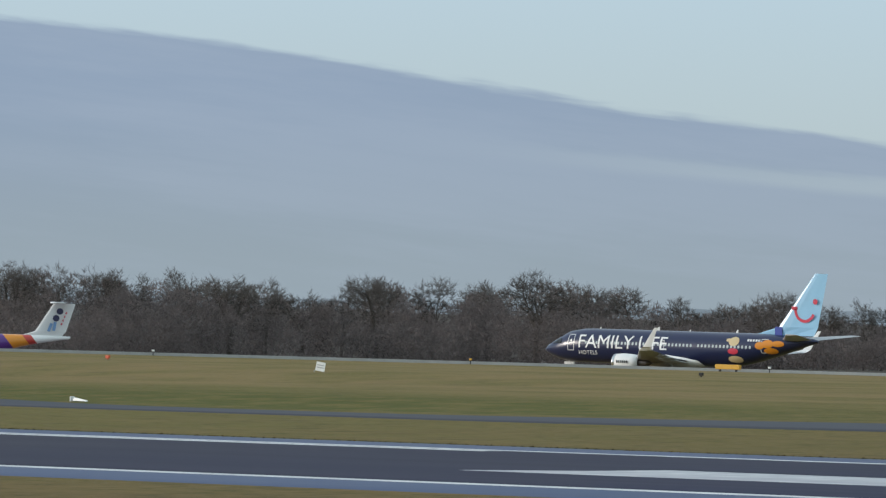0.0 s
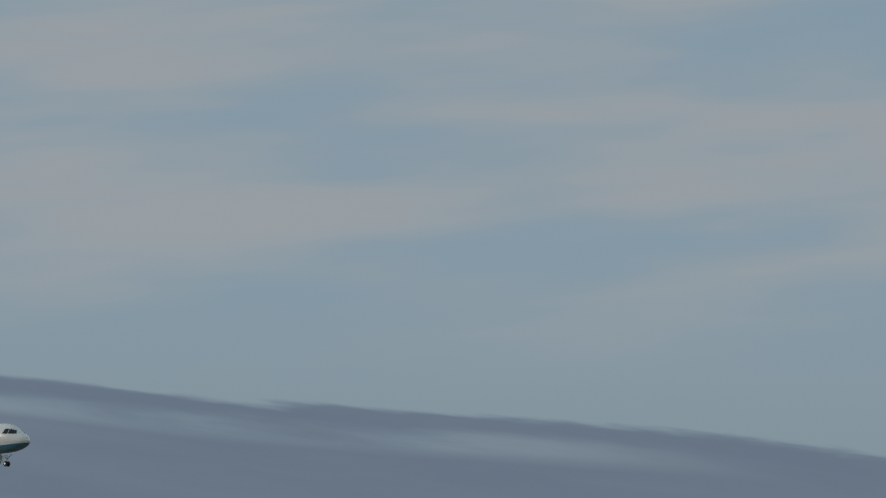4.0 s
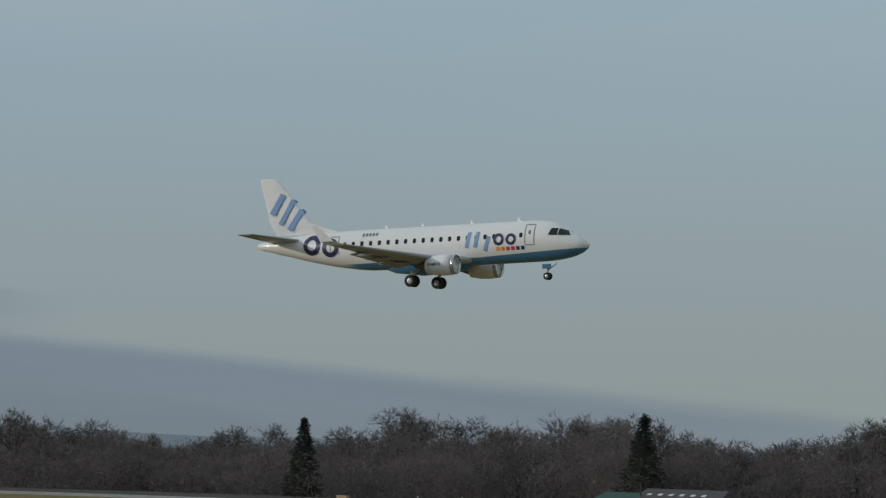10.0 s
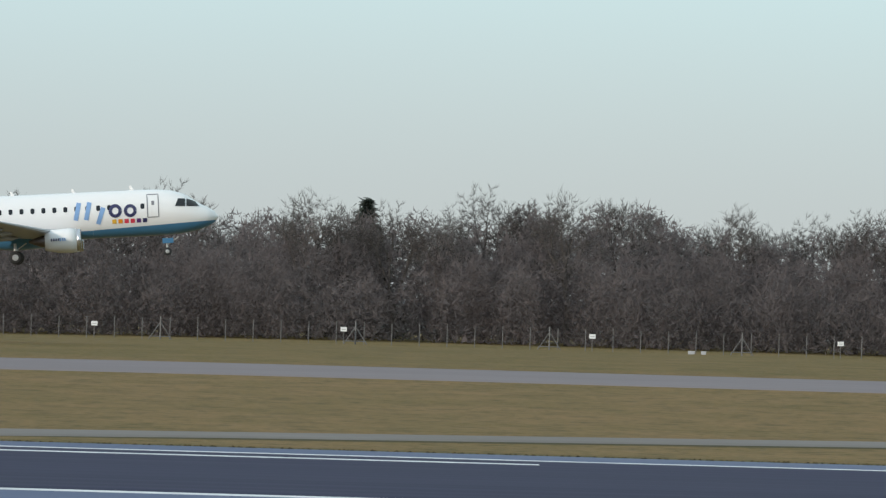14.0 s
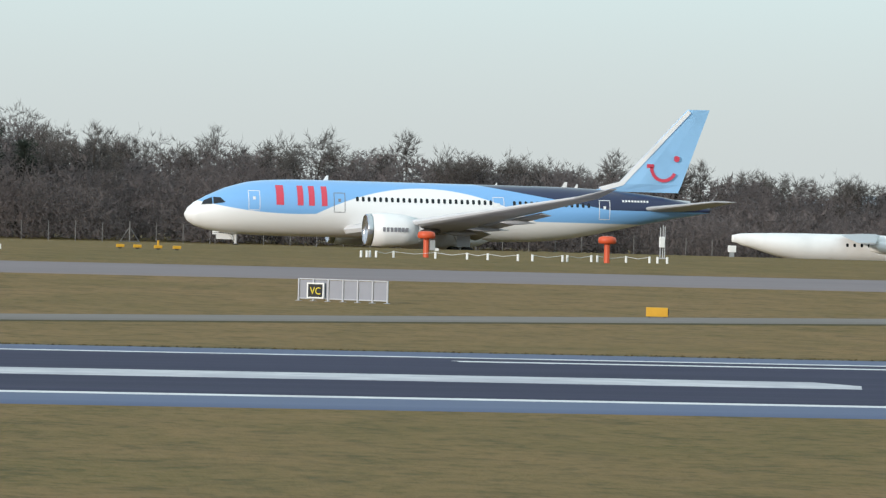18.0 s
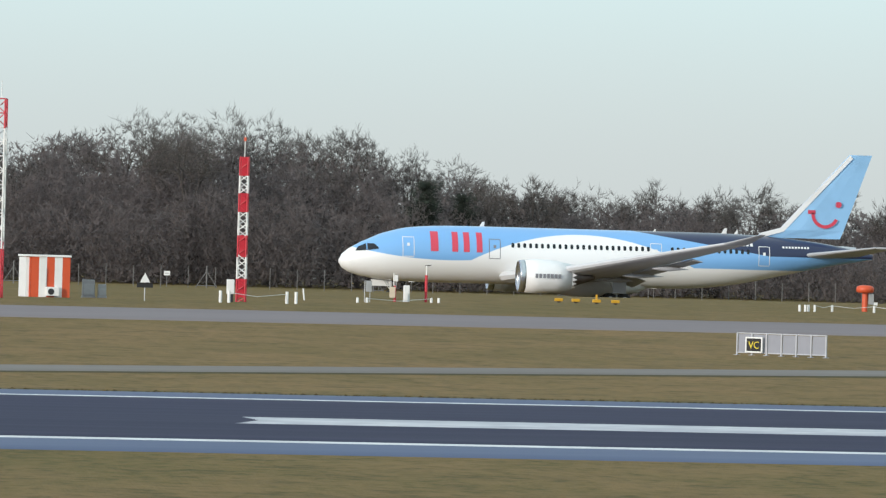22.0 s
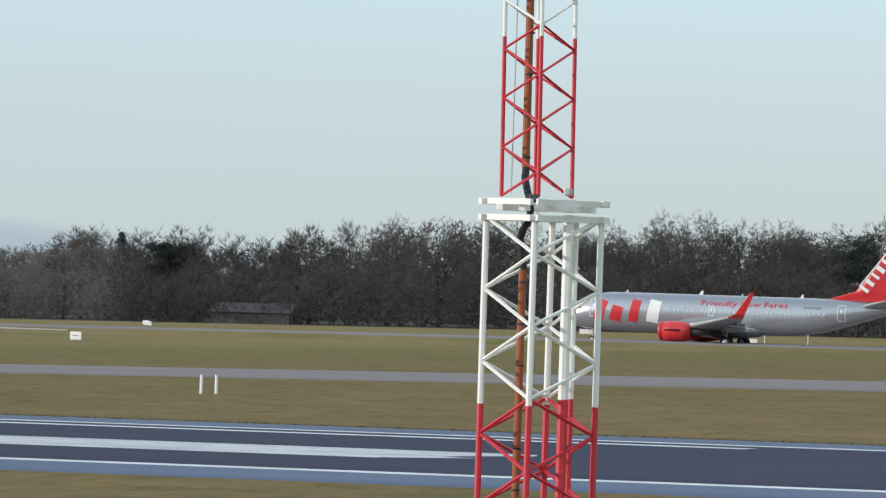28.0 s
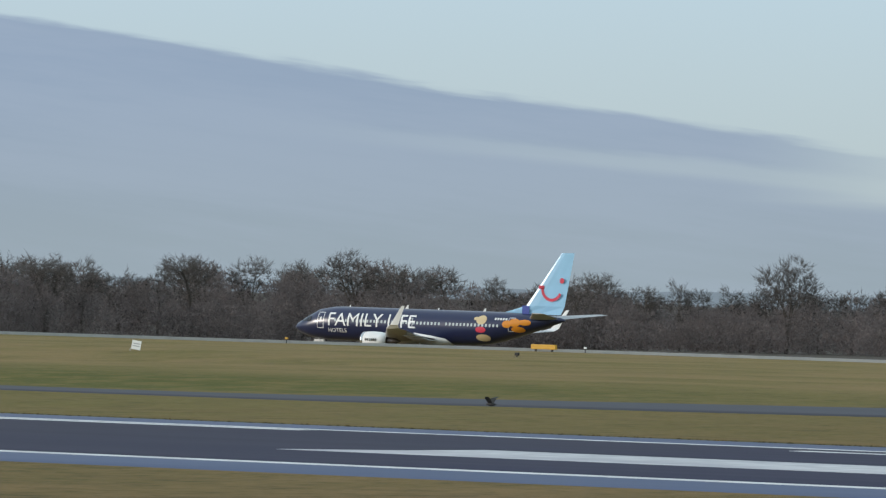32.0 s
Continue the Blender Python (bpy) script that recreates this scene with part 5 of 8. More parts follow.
class TreeMesh:
    def __init__(self):
        self.wood, self.twig = ([], []), ([], [])

    def limb(self, a, b, ra, rb, sides):
        vs, fs = self.wood
        d = (b - a).normalized()
        s = d.orthogonal().normalized()
        t = d.cross(s)
        n = len(vs)
        for p, r in ((a, ra), (b, rb)):
            for k in range(sides):
                c = 2 * math.pi * k / sides
                vs.append(p + (s * math.cos(c) + t * math.sin(c)) * r)
        for k in range(sides):
            k2 = (k + 1) % sides
            fs.append((n + k, n + k2, n + sides + k2, n + sides + k))

    def sliver(self, a, b, w, rng, wood=False):
        vs, fs = self.wood if wood else self.twig
        d = (b - a).normalized()
        s = d.cross(Vector((rng.uniform(-1, 1), rng.uniform(-1, 1), rng.uniform(-0.3, 0.3)))).normalized() * w
        n = len(vs)
        vs += [a - s, a + s, b]
        fs.append((n, n + 1, n + 2))

    def tuft(self, p, size, rng):
        vs, fs = self.twig
        n = len(vs)
        for _ in range(3):
            vs.append(p + Vector((rng.gauss(0, 1), rng.gauss(0, 1), rng.gauss(0, 0.7))) * size)
        fs.append((n, n + 1, n + 2))

    def thing(self, name, label, wood_mat, twig_mat):
        top = tagged(new(name), label, "tree")
        for part_name, (vs, fs), m in (("trunk", self.wood, wood_mat), ("crown", self.twig, twig_mat)):
            me = bpy.data.meshes.new(part_name)
            me.from_pydata([tuple(v) for v in vs], [], fs)
            me.materials.append(m)
            o = new(part_name, me)
            o.parent = top
        return top


def bare_tree(seed, mid=7.0, wide=4.8, tall=5.0, lobes=11, tips=250, trunk=0.28, fork=3.0, twig_mat=None, label="", spray=10, rise=0.5, fine=0.022):
    """A leafless broadleaf 12 m high: limbs fork towards the twig ends of a lobed crown (its middle, half width and half height)."""
    rng = random.Random(seed)
    m = TreeMesh()

    def ball():
        while True:
            v = Vector((rng.uniform(-1, 1), rng.uniform(-1, 1), rng.uniform(-1, 1)))
            if v.length < 1:
                return v

    hearts = []
    for i in range(lobes):
        v = ball().normalized() * rng.uniform(0.5, 0.72)
        v.z = abs(v.z) if i % 4 else v.z * 0.6
        hearts.append(v)
    ends = []
    for i in range(tips):
        q = hearts[i % lobes] + ball() * rng.uniform(0.24, 0.36) if i % 6 else ball() * 0.85
        ends.append(Vector((q.x * wide, q.y * wide, mid + q.z * tall)))
    top = sorted(v.z for v in ends)[-3] + 0.35
    for v in ends:
        v.z = fork + (v.z - fork) * (12.0 - fork) / (top - fork)

    def grow(p, pts, r, level):
        if len(pts) == 1:
            q = pts[0]
            m.sliver(p, q, max(0.5 * r, 0.55 * fine), rng, True)
            d = (q - p).normalized()
            for _ in range(spray):
                a = p + (q - p) * rng.uniform(-0.2, 0.95)
                w = (d * 0.7 + Vector((rng.uniform(-1, 1), rng.uniform(-1, 1), rng.uniform(-0.5, 0.5) + rise))).normalized()
                m.sliver(a, a + w * rng.uniform(24, 52) * fine, 1.7 * fine, rng)
            return
        axis = max((ball() for _ in range(5)), key=lambda u: max(x.dot(u) for x in pts) - min(x.dot(u) for x in pts))
        run = sorted(pts, key=lambda x: x.dot(axis))
        if len(run) >= 9 and rng.random() < 0.5:
            a, b = int(len(run) * rng.uniform(0.25, 0.4)), int(len(run) * rng.uniform(0.6, 0.75))
            groups = [run[:a], run[a:b], run[b:]]
        else:
            a = max(1, int(len(run) * rng.uniform(0.3, 0.7)))
            groups = [run[:a], run[a:]]
        for g in groups:
            if not g:
                continue
            c = sum(g, Vector()) / len(g)
            q = p + (c - p) * rng.uniform(0.34, 0.5) + Vector((rng.uniform(-1, 1), rng.uniform(-1, 1), rng.uniform(-0.6, 1))) * 0.12
            rr = max(r * (len(g) / len(pts)) ** 0.47, 0.8 * fine)
            if rr > 0.035:
                m.limb(p, q, r * 0.85 if level else r * 0.7, rr * 0.85, 5 if rr > 0.08 else 3)
            else:
                m.sliver(p, q, rr * 0.55, rng, True)
            grow(q, g, rr, level + 1)

    foot = Vector((rng.uniform(-0.2, 0.2), rng.uniform(-0.2, 0.2), fork))
    m.limb(Vector((0, 0, -0.3)), foot, trunk, trunk * 0.8, 7)
    grow(foot, ends, trunk * 0.8, 0)
    return m.thing("bare_tree", label or "leafless broadleaf tree with a dark twiggy crown", BARK, twig_mat or TWIG)


def spire(seed):
    rng = random.Random(seed)
    m = TreeMesh()
    m.limb(Vector((0, 0, -0.3)), Vector((0, 0, 11.6)), 0.24, 0.03, 6)
    for i in range(2600):
        z, a = 0.6 + 11.4 * rng.random() ** 1.25, rng.uniform(0, 6.283)
        r = 4.3 * (1 - z / 12.3) ** 0.9 * (0.85 + 0.2 * math.sin(z * 3.6 + 2 * a))
        p = Vector((math.cos(a), math.sin(a), 0)) * r * math.sqrt(rng.uniform(0.15, 1))
        m.tuft(Vector((p.x, p.y, z - 0.22 * p.length)), 0.27, rng)
    return m.thing("conifer", "dark green pointed conifer in the wood", BARK, PINE)


def pine(seed, low=0.55, wide=1.0):
    rng = random.Random(seed)
    m = TreeMesh()
    m.limb(Vector((0, 0, -0.3)), Vector((0.3, 0.1, 6.5)), 0.24, 0.17, 6)
    m.limb(Vector((0.3, 0.1, 6.5)), Vector((0, 0.2, 11)), 0.17, 0.06, 6)
    for i in range(26 if low > 0.4 else 44):
        z = 12 * rng.uniform(low, 0.95)
        a = rng.uniform(0, 6.283)
        r = wide * rng.uniform(0.3, 2.7) * ((1.15 - abs(z / 12 - 0.74) * 1.5) if low > 0.4 else (1.12 - 0.9 * z / 12))
        c = Vector((math.cos(a) * r, math.sin(a) * r, z))
        m.limb(Vector((0.2, 0.1, z - 0.7)), c, 0.07, 0.03, 4)
        s = rng.uniform(0.6, 1.05)
        for _ in range(85):
            g = Vector((rng.gauss(0, 0.75), rng.gauss(0, 0.75), rng.gauss(0, 0.38))) * s
            m.tuft(c + g, 0.21, rng)
    return m.thing("pine", "dark green pine with clumped needles", BARK, PINE)


def shrub(seed, n=800):
    """A low leafless bush 3 m high."""
    rng = random.Random(seed)
    m = TreeMesh()
    for _ in range(16):
        a, s = rng.uniform(0, 6.283), rng.uniform(0.2, 0.9)
        m.limb(Vector((0, 0, -0.2)), Vector((math.cos(a) * s, math.sin(a) * s, rng.uniform(0.8, 1.6))), 0.04, 0.015, 3)
    for _ in range(n * 5):
        a, r = rng.uniform(0, 6.283), math.sqrt(rng.random()) * 2.1
        z = rng.uniform(0.0, 3.0) * math.sqrt(max(0.05, 1 - (r / 2.3) ** 2))
        p = Vector((math.cos(a) * r, math.sin(a) * r, z))
        m.sliver(p, p + Vector((math.cos(a) * 0.4, math.sin(a) * 0.4, rng.uniform(0.2, 0.7))) * rng.uniform(0.4, 0.9), 0.022, rng)
    return m.thing("bush", "leafless brown bush with a rounded twiggy outline", BARK, SHRUB)


def plant(proto, x, y, h, name_base, rng, squash=1.0):
    z = height(x, y)
    k = h / (3.0 if name_base == "bush" else 12.0)
    return copy_thing(proto, pose(x, y, z - 0.1, 0, 0, rng.uniform(0, 360)) @ Matrix.Diagonal((k * squash, k * squash, k, 1)))


def far_place(turn, d):
    return d * math.tan(radians(turn)), d


def set_height(turn, d, z880, x, y):
    """Tree height that reaches the skyline z880 when it stands at d."""
    return 5.54 + (z880 - 5.54) * d / 880 - height(x, y)


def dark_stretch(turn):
    """The stretch where the wood's dimmer tone is put into its colours."""
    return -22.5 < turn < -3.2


def woods():
    rng = random.Random(11)
    oaks = [bare_tree(s, 7.2, 5.3, 4.7, 12, 280, 0.30, 2.8) for s in (1, 2, 3, 4)]
    mids = [bare_tree(s, 7.0, 3.9, 5.0, 10, 230, 0.22, 2.6) for s in (5, 6, 7)]
    pales = [bare_tree(s, 6.6, 3.0, 5.3, 9, 210, 0.15, 2.2, TWIG_PALE, "slender leafless tree with pale upright twigs", 10, 0.7) for s in (8, 9, 10)]
    dusk = [bare_tree(s, 7.0, 4.5, 4.9, 11, 260, 0.24, 2.8, TWIG_DARK, "dark leafless tree at the edge of the wood") for s in (12, 13, 14, 15)]
    great = [bare_tree(s, 7.4, 4.6, 4.5, 15, 470, 0.26, 2.4, None, "tall leafless oak with a broad twiggy crown", 10, 0.75, 0.0135) for s in (61, 62, 63, 64)]
    fan = bare_tree(24, 6.6, 4.3, 5.4, 16, 420, 0.24, 1.6, TWIG_PALE, "pale leafless tree with a fan-shaped crown", 11, 0.9, 0.02)
    spires, pines = [spire(31), spire(32)], [pine(41), pine(42), pine(43, 0.08, 1.05)]
    protos = great + oaks + mids + pales + dusk + [fan] + spires + pines
    # the front and the back of the wood
    turn = -47.0
    while turn < 17:
        d = wood_front(turn) + rng.uniform(22, 52)
        x, y = far_place(turn, d)
        h = set_height(turn, d, (skyline(turn) + 0.3) * rng.choice((0.88, 0.97, 1.03, 1.08)) * rng.uniform(0.97, 1.05), x, y)
        pick = rng.random()
        if dark_stretch(turn):
            kind = rng.choice(dusk if pick < 0.8 else mids)
        elif turn < -22:
            kind = rng.choice(oaks if pick < 0.62 else mids)
        else:
            kind = rng.choice(oaks if pick < 0.4 else mids if pick < 0.75 else pales)
        if h > 4:
            plant(rng.choice(great) if h > 14 else kind, x, y, h, "tree", rng, 0.9 if h > 14 else rng.uniform(0.95, 1.25))
        turn += rng.uniform(0.26, 0.42) * (1.0 if turn > -24 else 1.05)
    turn = -47.0
    while turn < 17:
        d = wood_front(turn) + rng.uniform(40, 80)
        x, y = far_place(turn, d)
        h = set_height(turn, d, skyline(turn) * rng.uniform(0.86, 1.06), x, y)
        if h > 4:
            plant(rng.choice(great if h > 14 else dusk if dark_stretch(turn) else mids + pales + oaks), x, y, h, "tree", rng, rng.uniform(0.95, 1.3))
        turn += rng.uniform(0.6, 0.9)
    # single trees that stand out
    for kind, turn, z, wide in ((fan, -30.37, 10.6, 1.1), (oaks[0], -35.0, 8.2, 1.0), (oaks[1], -33.75, 9.6, 1.25), (mids[0], -31.95, 7.2, 1.0), (oaks[2], -37.85, 8.9, 1.0), (oaks[3], -36.15, 7.6, 1.1), (mids[1], -31.2, 6.5, 0.8), (spires[1], -27.2, 7.6, 1.0), (spires[1], -24.55, 9.2, 1.2), (spires[0], -22.45, 9.2, 0.9), (pines[0], -22.1, 8.5, 1.2), (pines[2], -14.5, 10.4, 1.2), (pines[2], -14.25, 11.0, 1.2), (pines[2], -13.97, 11.6, 1.3), (pines[2], -13.35, 11.4, 1.2), (pines[2], -13.1, 11.9, 1.2), (pines[2], -12.85, 12.3, 1.3), (pines[2], -12.0, 11.6, 0.9), (pines[0], -10.2, 15.0, 1.1), (pines[1], -9.65, 14.7, 1.1), (pines[0], -6.05, 15.3, 1.35), (pines[1], -7.9, 14.4, 1.25), (great[2], -8.65, 14.8, 1.0), (pines[2], -6.7, 11.5, 1.1), (spires[0], 1.1, 17.0, 1.2), (pines[1], -16.7, 12.3, 1.1), (pines[2], 8.75, 14.0, 1.0), (pines[2], 9.05, 12.5, 0.9), (great[0], 9.25, 14.8, 0.9), (great[1], 6.9, 21.0, 1.0), (spires[0], -41.5, 8.4, 0.45), (spires[1], -41.75, 8.1, 0.45), (spires[0], -41.3, 8.7, 0.4), (spires[1], -41.95, 7.8, 0.4), (spires[0], -41.15, 8.7, 0.4)):
        d = wood_front(turn) + (66 if kind is spires[0] or wide < 0.5 else 4 if kind is spires[1] else 16 if kind in pines or kind is fan else 20)
        x, y = far_place(turn, d)
        plant(kind, x, y, set_height(turn, d, z, x, y), "tree", rng, wide)
    for p in protos:
        for o in (p, *p.children):
            bpy.data.objects.remove(o)


def thicket(name, points, size, width, mat, label, seed):
    """A tangle of bare stems and twigs rising from the given points."""
    r = np.random.default_rng(seed)
    n = len(points)
    d = np.stack([r.normal(0, 0.5, n), r.normal(0, 0.5, n), np.abs(r.normal(0.35, 0.4, n))], 1) * size
    w = np.stack([r.normal(0, 1, n), r.normal(0, 0.6, n), r.normal(0, 0.3, n)], 1) * width
    vs = np.stack([points - w, points + w, points + d], 1).reshape(-1, 3)
    me = bpy.data.meshes.new(name)
    me.from_pydata(vs.tolist(), [], np.arange(3 * n).reshape(-1, 3).tolist())
    me.materials.append(mat)
    return tagged(new(name, me), label, "undergrowth", kind="stuff")


def wood_clumps(count, seed):
    """Rounded bushes and young trees along the wood: turn, distance, base, height, radius."""
    r = random.Random(seed)
    out = []
    for _ in range(count):
        turn = r.uniform(-47.5, 17.5)
        d = wood_front(turn) + 40 * r.random() ** 0.9
        x, y = far_place(turn, d)
        g = height(x, y)
        top = 5.54 + (skyline(turn) - 5.54) * d / 880 - g
        deep = (d - wood_front(turn)) / 40
        out.append((x, y, g, top * (0.47 + 0.52 * deep + r.uniform(-0.14, 0.04)), r.uniform(1.6, 4.2) * (1 + 0.25 * deep)))
    return out


def clump_points(clumps, each, seed):
    r = np.random.default_rng(seed)
    runs = []
    for x, y, g, h, w in clumps:
        n = int(each * (0.5 + h / 14) * w / 2.2)
        k = r.random(n) ** 0.8
        a = r.uniform(0, 6.283, n)
        q = w * np.sqrt(r.uniform(0.2, 1, n)) * np.sqrt(np.clip(1.06 - k ** 2.6, 0.04, 1))
        runs.append(np.stack([x + q * np.cos(a), y + q * np.sin(a), g + k * (h - 0.5)], 1))
    return np.concatenate(runs)


woods()
CLUMPS = wood_clumps(3000, 5)
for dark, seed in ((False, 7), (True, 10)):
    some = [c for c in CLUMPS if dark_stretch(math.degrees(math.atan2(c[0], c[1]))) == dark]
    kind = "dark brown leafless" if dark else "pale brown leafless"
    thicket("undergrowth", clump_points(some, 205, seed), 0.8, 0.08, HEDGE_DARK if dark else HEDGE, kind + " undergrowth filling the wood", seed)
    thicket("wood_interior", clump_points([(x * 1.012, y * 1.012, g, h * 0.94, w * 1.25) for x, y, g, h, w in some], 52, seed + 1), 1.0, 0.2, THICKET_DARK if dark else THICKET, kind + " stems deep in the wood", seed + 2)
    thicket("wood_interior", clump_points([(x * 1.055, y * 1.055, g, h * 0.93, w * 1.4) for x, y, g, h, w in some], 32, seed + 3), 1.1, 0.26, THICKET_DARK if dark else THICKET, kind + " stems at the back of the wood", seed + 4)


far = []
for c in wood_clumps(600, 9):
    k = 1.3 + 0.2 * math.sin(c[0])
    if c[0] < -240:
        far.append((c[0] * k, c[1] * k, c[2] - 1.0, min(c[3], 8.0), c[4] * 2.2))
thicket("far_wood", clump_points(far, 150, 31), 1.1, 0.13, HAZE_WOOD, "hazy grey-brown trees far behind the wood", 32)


HOLLOW = [(-42.8, 398, 3.9, 1.0), (-42.55, 405, 4.5, 0.9), (-42.25, 402, 4.4, 0.9), (-43.3, 400, 4.2, 1.0), (-43.9, 398, 3.4, 1.2), (-44.5, 405, 4.3, 1.1), (-45.2, 398, 3.4, 1.2), (-46.0, 405, 4.2, 1.2), (-41.95, 398, 2.6, 1.2), (-41.65, 402, 2.7, 1.2), (-41.35, 398, 2.4, 1.3), (-41.15, 404, 3.4, 0.9), (-40.9, 400, 3.2, 1.0), (-40.65, 404, 2.6, 1.2), (-40.4, 402, 2.1, 1.3), (-40.2, 412, 2.0, 1.4), (-39.95, 424, 1.8, 1.6), (-39.7, 440, 1.7, 1.7), (-39.45, 610, 1.9, 1.8), (-39.2, 630, 1.7, 1.8), (-38.95, 640, 2.2, 1.3), (-38.75, 646, 2.7, 1.2), (-38.58, 650, 2.2, 1.2), (-42.9, 392, 1.7, 1.5), (-42.3, 392, 1.6, 1.5), (-41.7, 394, 1.5, 1.6), (-41.0, 396, 1.4, 1.6), (-43.6, 392, 1.7, 1.6), (-44.4, 394, 1.8, 1.6), (-8.85, 903, 4.6, 0.9), (-8.7, 905, 3.6, 1.1), (-9.2, 900, 2.6, 1.3), (-9.5, 902, 2.2, 1.3), (-5.95, 905, 2.4, 1.4)]


def hollow_bushes():
    rng = random.Random(17)
    protos = [shrub(s) for s in (51, 52, 53)]
    for turn, d, h, w in HOLLOW:
        x, y = far_place(turn, d / math.hypot(1, math.tan(radians(turn))))
        plant(rng.choice(protos), x, y, h, "bush", rng, w)
    for p in protos:
        for o in (p, *p.children):
            bpy.data.objects.remove(o)


hollow_bushes()


def far_hills():
    vs, fs = [], []
    n = 160
    for i in range(n + 1):
        turn = radians(-55 + 85 * i / n)
        h = 2 + 1.2 * math.sin(i * 0.13) + 1.0 * math.sin(i * 0.41 + 1) + 22 * sstep(0.20, 0.30, turn) + 3 * sstep(-0.60, -0.72, turn) + 0.8 * math.sin(i * 1.7)
        for d, z in ((4000, -6), (4300, h), (4600, -6)):
            vs.append((d * math.sin(turn), d * math.cos(turn), z))
    for i in range(n):
        for j in range(2):
            a = i * 3 + j
            fs.append((a, a + 3, a + 4, a + 1))
    me = bpy.data.meshes.new("far_hills")
    me.from_pydata(vs, [], fs)
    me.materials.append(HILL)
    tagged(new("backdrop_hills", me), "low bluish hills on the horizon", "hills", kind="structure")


far_hills()


def grass_tufts():
    """Loose blades and tufts over the near sward and along the edges of the paving."""
    r = random.Random(23)
    vs, fs = [], []
    for i in range(44000):
        k = r.random()
        if k < 0.16:
            x, y, h = r.uniform(-330, 150), 249.2 + abs(r.gauss(0, 0.5)), r.uniform(0.02, 0.08)
        else:
            continue
        z = height(x, y)
        w, lean = h * r.uniform(0.8, 2.5), r.gauss(0, 0.4) * h
        n = len(vs)
        vs += [(x - w, y, z - 0.02), (x + w, y + r.gauss(0, 0.1), z - 0.02), (x + lean, y + r.gauss(0, 0.1), z + h)]
        fs.append((n, n + 1, n + 2))
    me = bpy.data.meshes.new("grass_tufts")
    me.from_pydata(vs, [], fs)
    me.materials.append(TUFT)
    tagged(new("grass_tufts", me), "rough winter grass tufts beside the paving", "grass", kind="stuff")


grass_tufts()

# ---- masts, signs, huts and other things on the field ----
def at(name, x, y, label, category, rz=0.0, group="", z=None):
    """An empty on the ground that carries the parts of a thing."""
    ob = new(name)
    ob.matrix_world = pose(x, y, height(x, y) if z is None else z, 0, 0, rz)
    return tagged(ob, label, category, group)


def bx(parent, name, mat, x0, x1, y0, y1, z0, z1, bevel=0.02, label=""):
    bm = bmesh.new()
    box(bm, x0, x1, y0, y1, z0, z1, bevel)
    return part(name, bm, mat, parent, label)


def rd(parent, name, mat, a, b, r, sides=8, r2=None, label=""):
    bm = bmesh.new()
    rod(bm, a, b, r, sides, r2)
    return part(name, bm, mat, parent, label)


def loft(parent, name, mat, a, b, c, d, thick, label=""):
    """A flat panel through four corners, with thickness towards +y."""
    bm = bmesh.new()
    f = [bm.verts.new(p) for p in (a, b, c, d)]
    g = [bm.verts.new((p[0], p[1] + thick, p[2])) for p in (a, b, c, d)]
    bm.faces.new(f)
    bm.faces.new(list(reversed(g)))
    for k in range(4):
        bm.faces.new((f[k], f[(k + 1) % 4], g[(k + 1) % 4], g[k]))
    bmesh.ops.recalc_face_normals(bm, faces=bm.faces)
    return part(name, bm, mat, parent, label)


def lattice(parent, corners, top_corners, z0, z1, bands, panel, leg_r, brace_r, cross=False):
    """Legs and zigzag bracing between z0 and z1; bands: (upper z, paint)."""
    def paint_at(z):
        for top, m in bands:
            if z < top:
                return m
        return bands[-1][1]

    def spot(k, z):
        t = (z - z0) / (z1 - z0)
        (ax, ay), (bx_, by) = corners[k % len(corners)], top_corners[k % len(corners)]
        return Vector((ax + (bx_ - ax) * t, ay + (by - ay) * t, z))

    cuts = sorted({z0, z1, *[b for b, _ in bands if z0 < b < z1]})
    for k in range(len(corners)):
        for a, b in zip(cuts, cuts[1:]):
            rd(parent, "leg", paint_at((a + b) / 2), spot(k, a), spot(k, b), leg_r, 8)
    n = max(1, round((z1 - z0) / panel))
    for i in range(n):
        a, b = z0 + (z1 - z0) * i / n, z0 + (z1 - z0) * (i + 1) / n
        for k in range(len(corners)):
            flip = (i + k) % 2
            m = paint_at((a + b) / 2)
            rd(parent, "brace", m, spot(k + flip, a), spot(k + 1 - flip, b), brace_r, 5)
            if cross:
                rd(parent, "rung", m, spot(k, b), spot(k + 1, b), brace_r, 5)


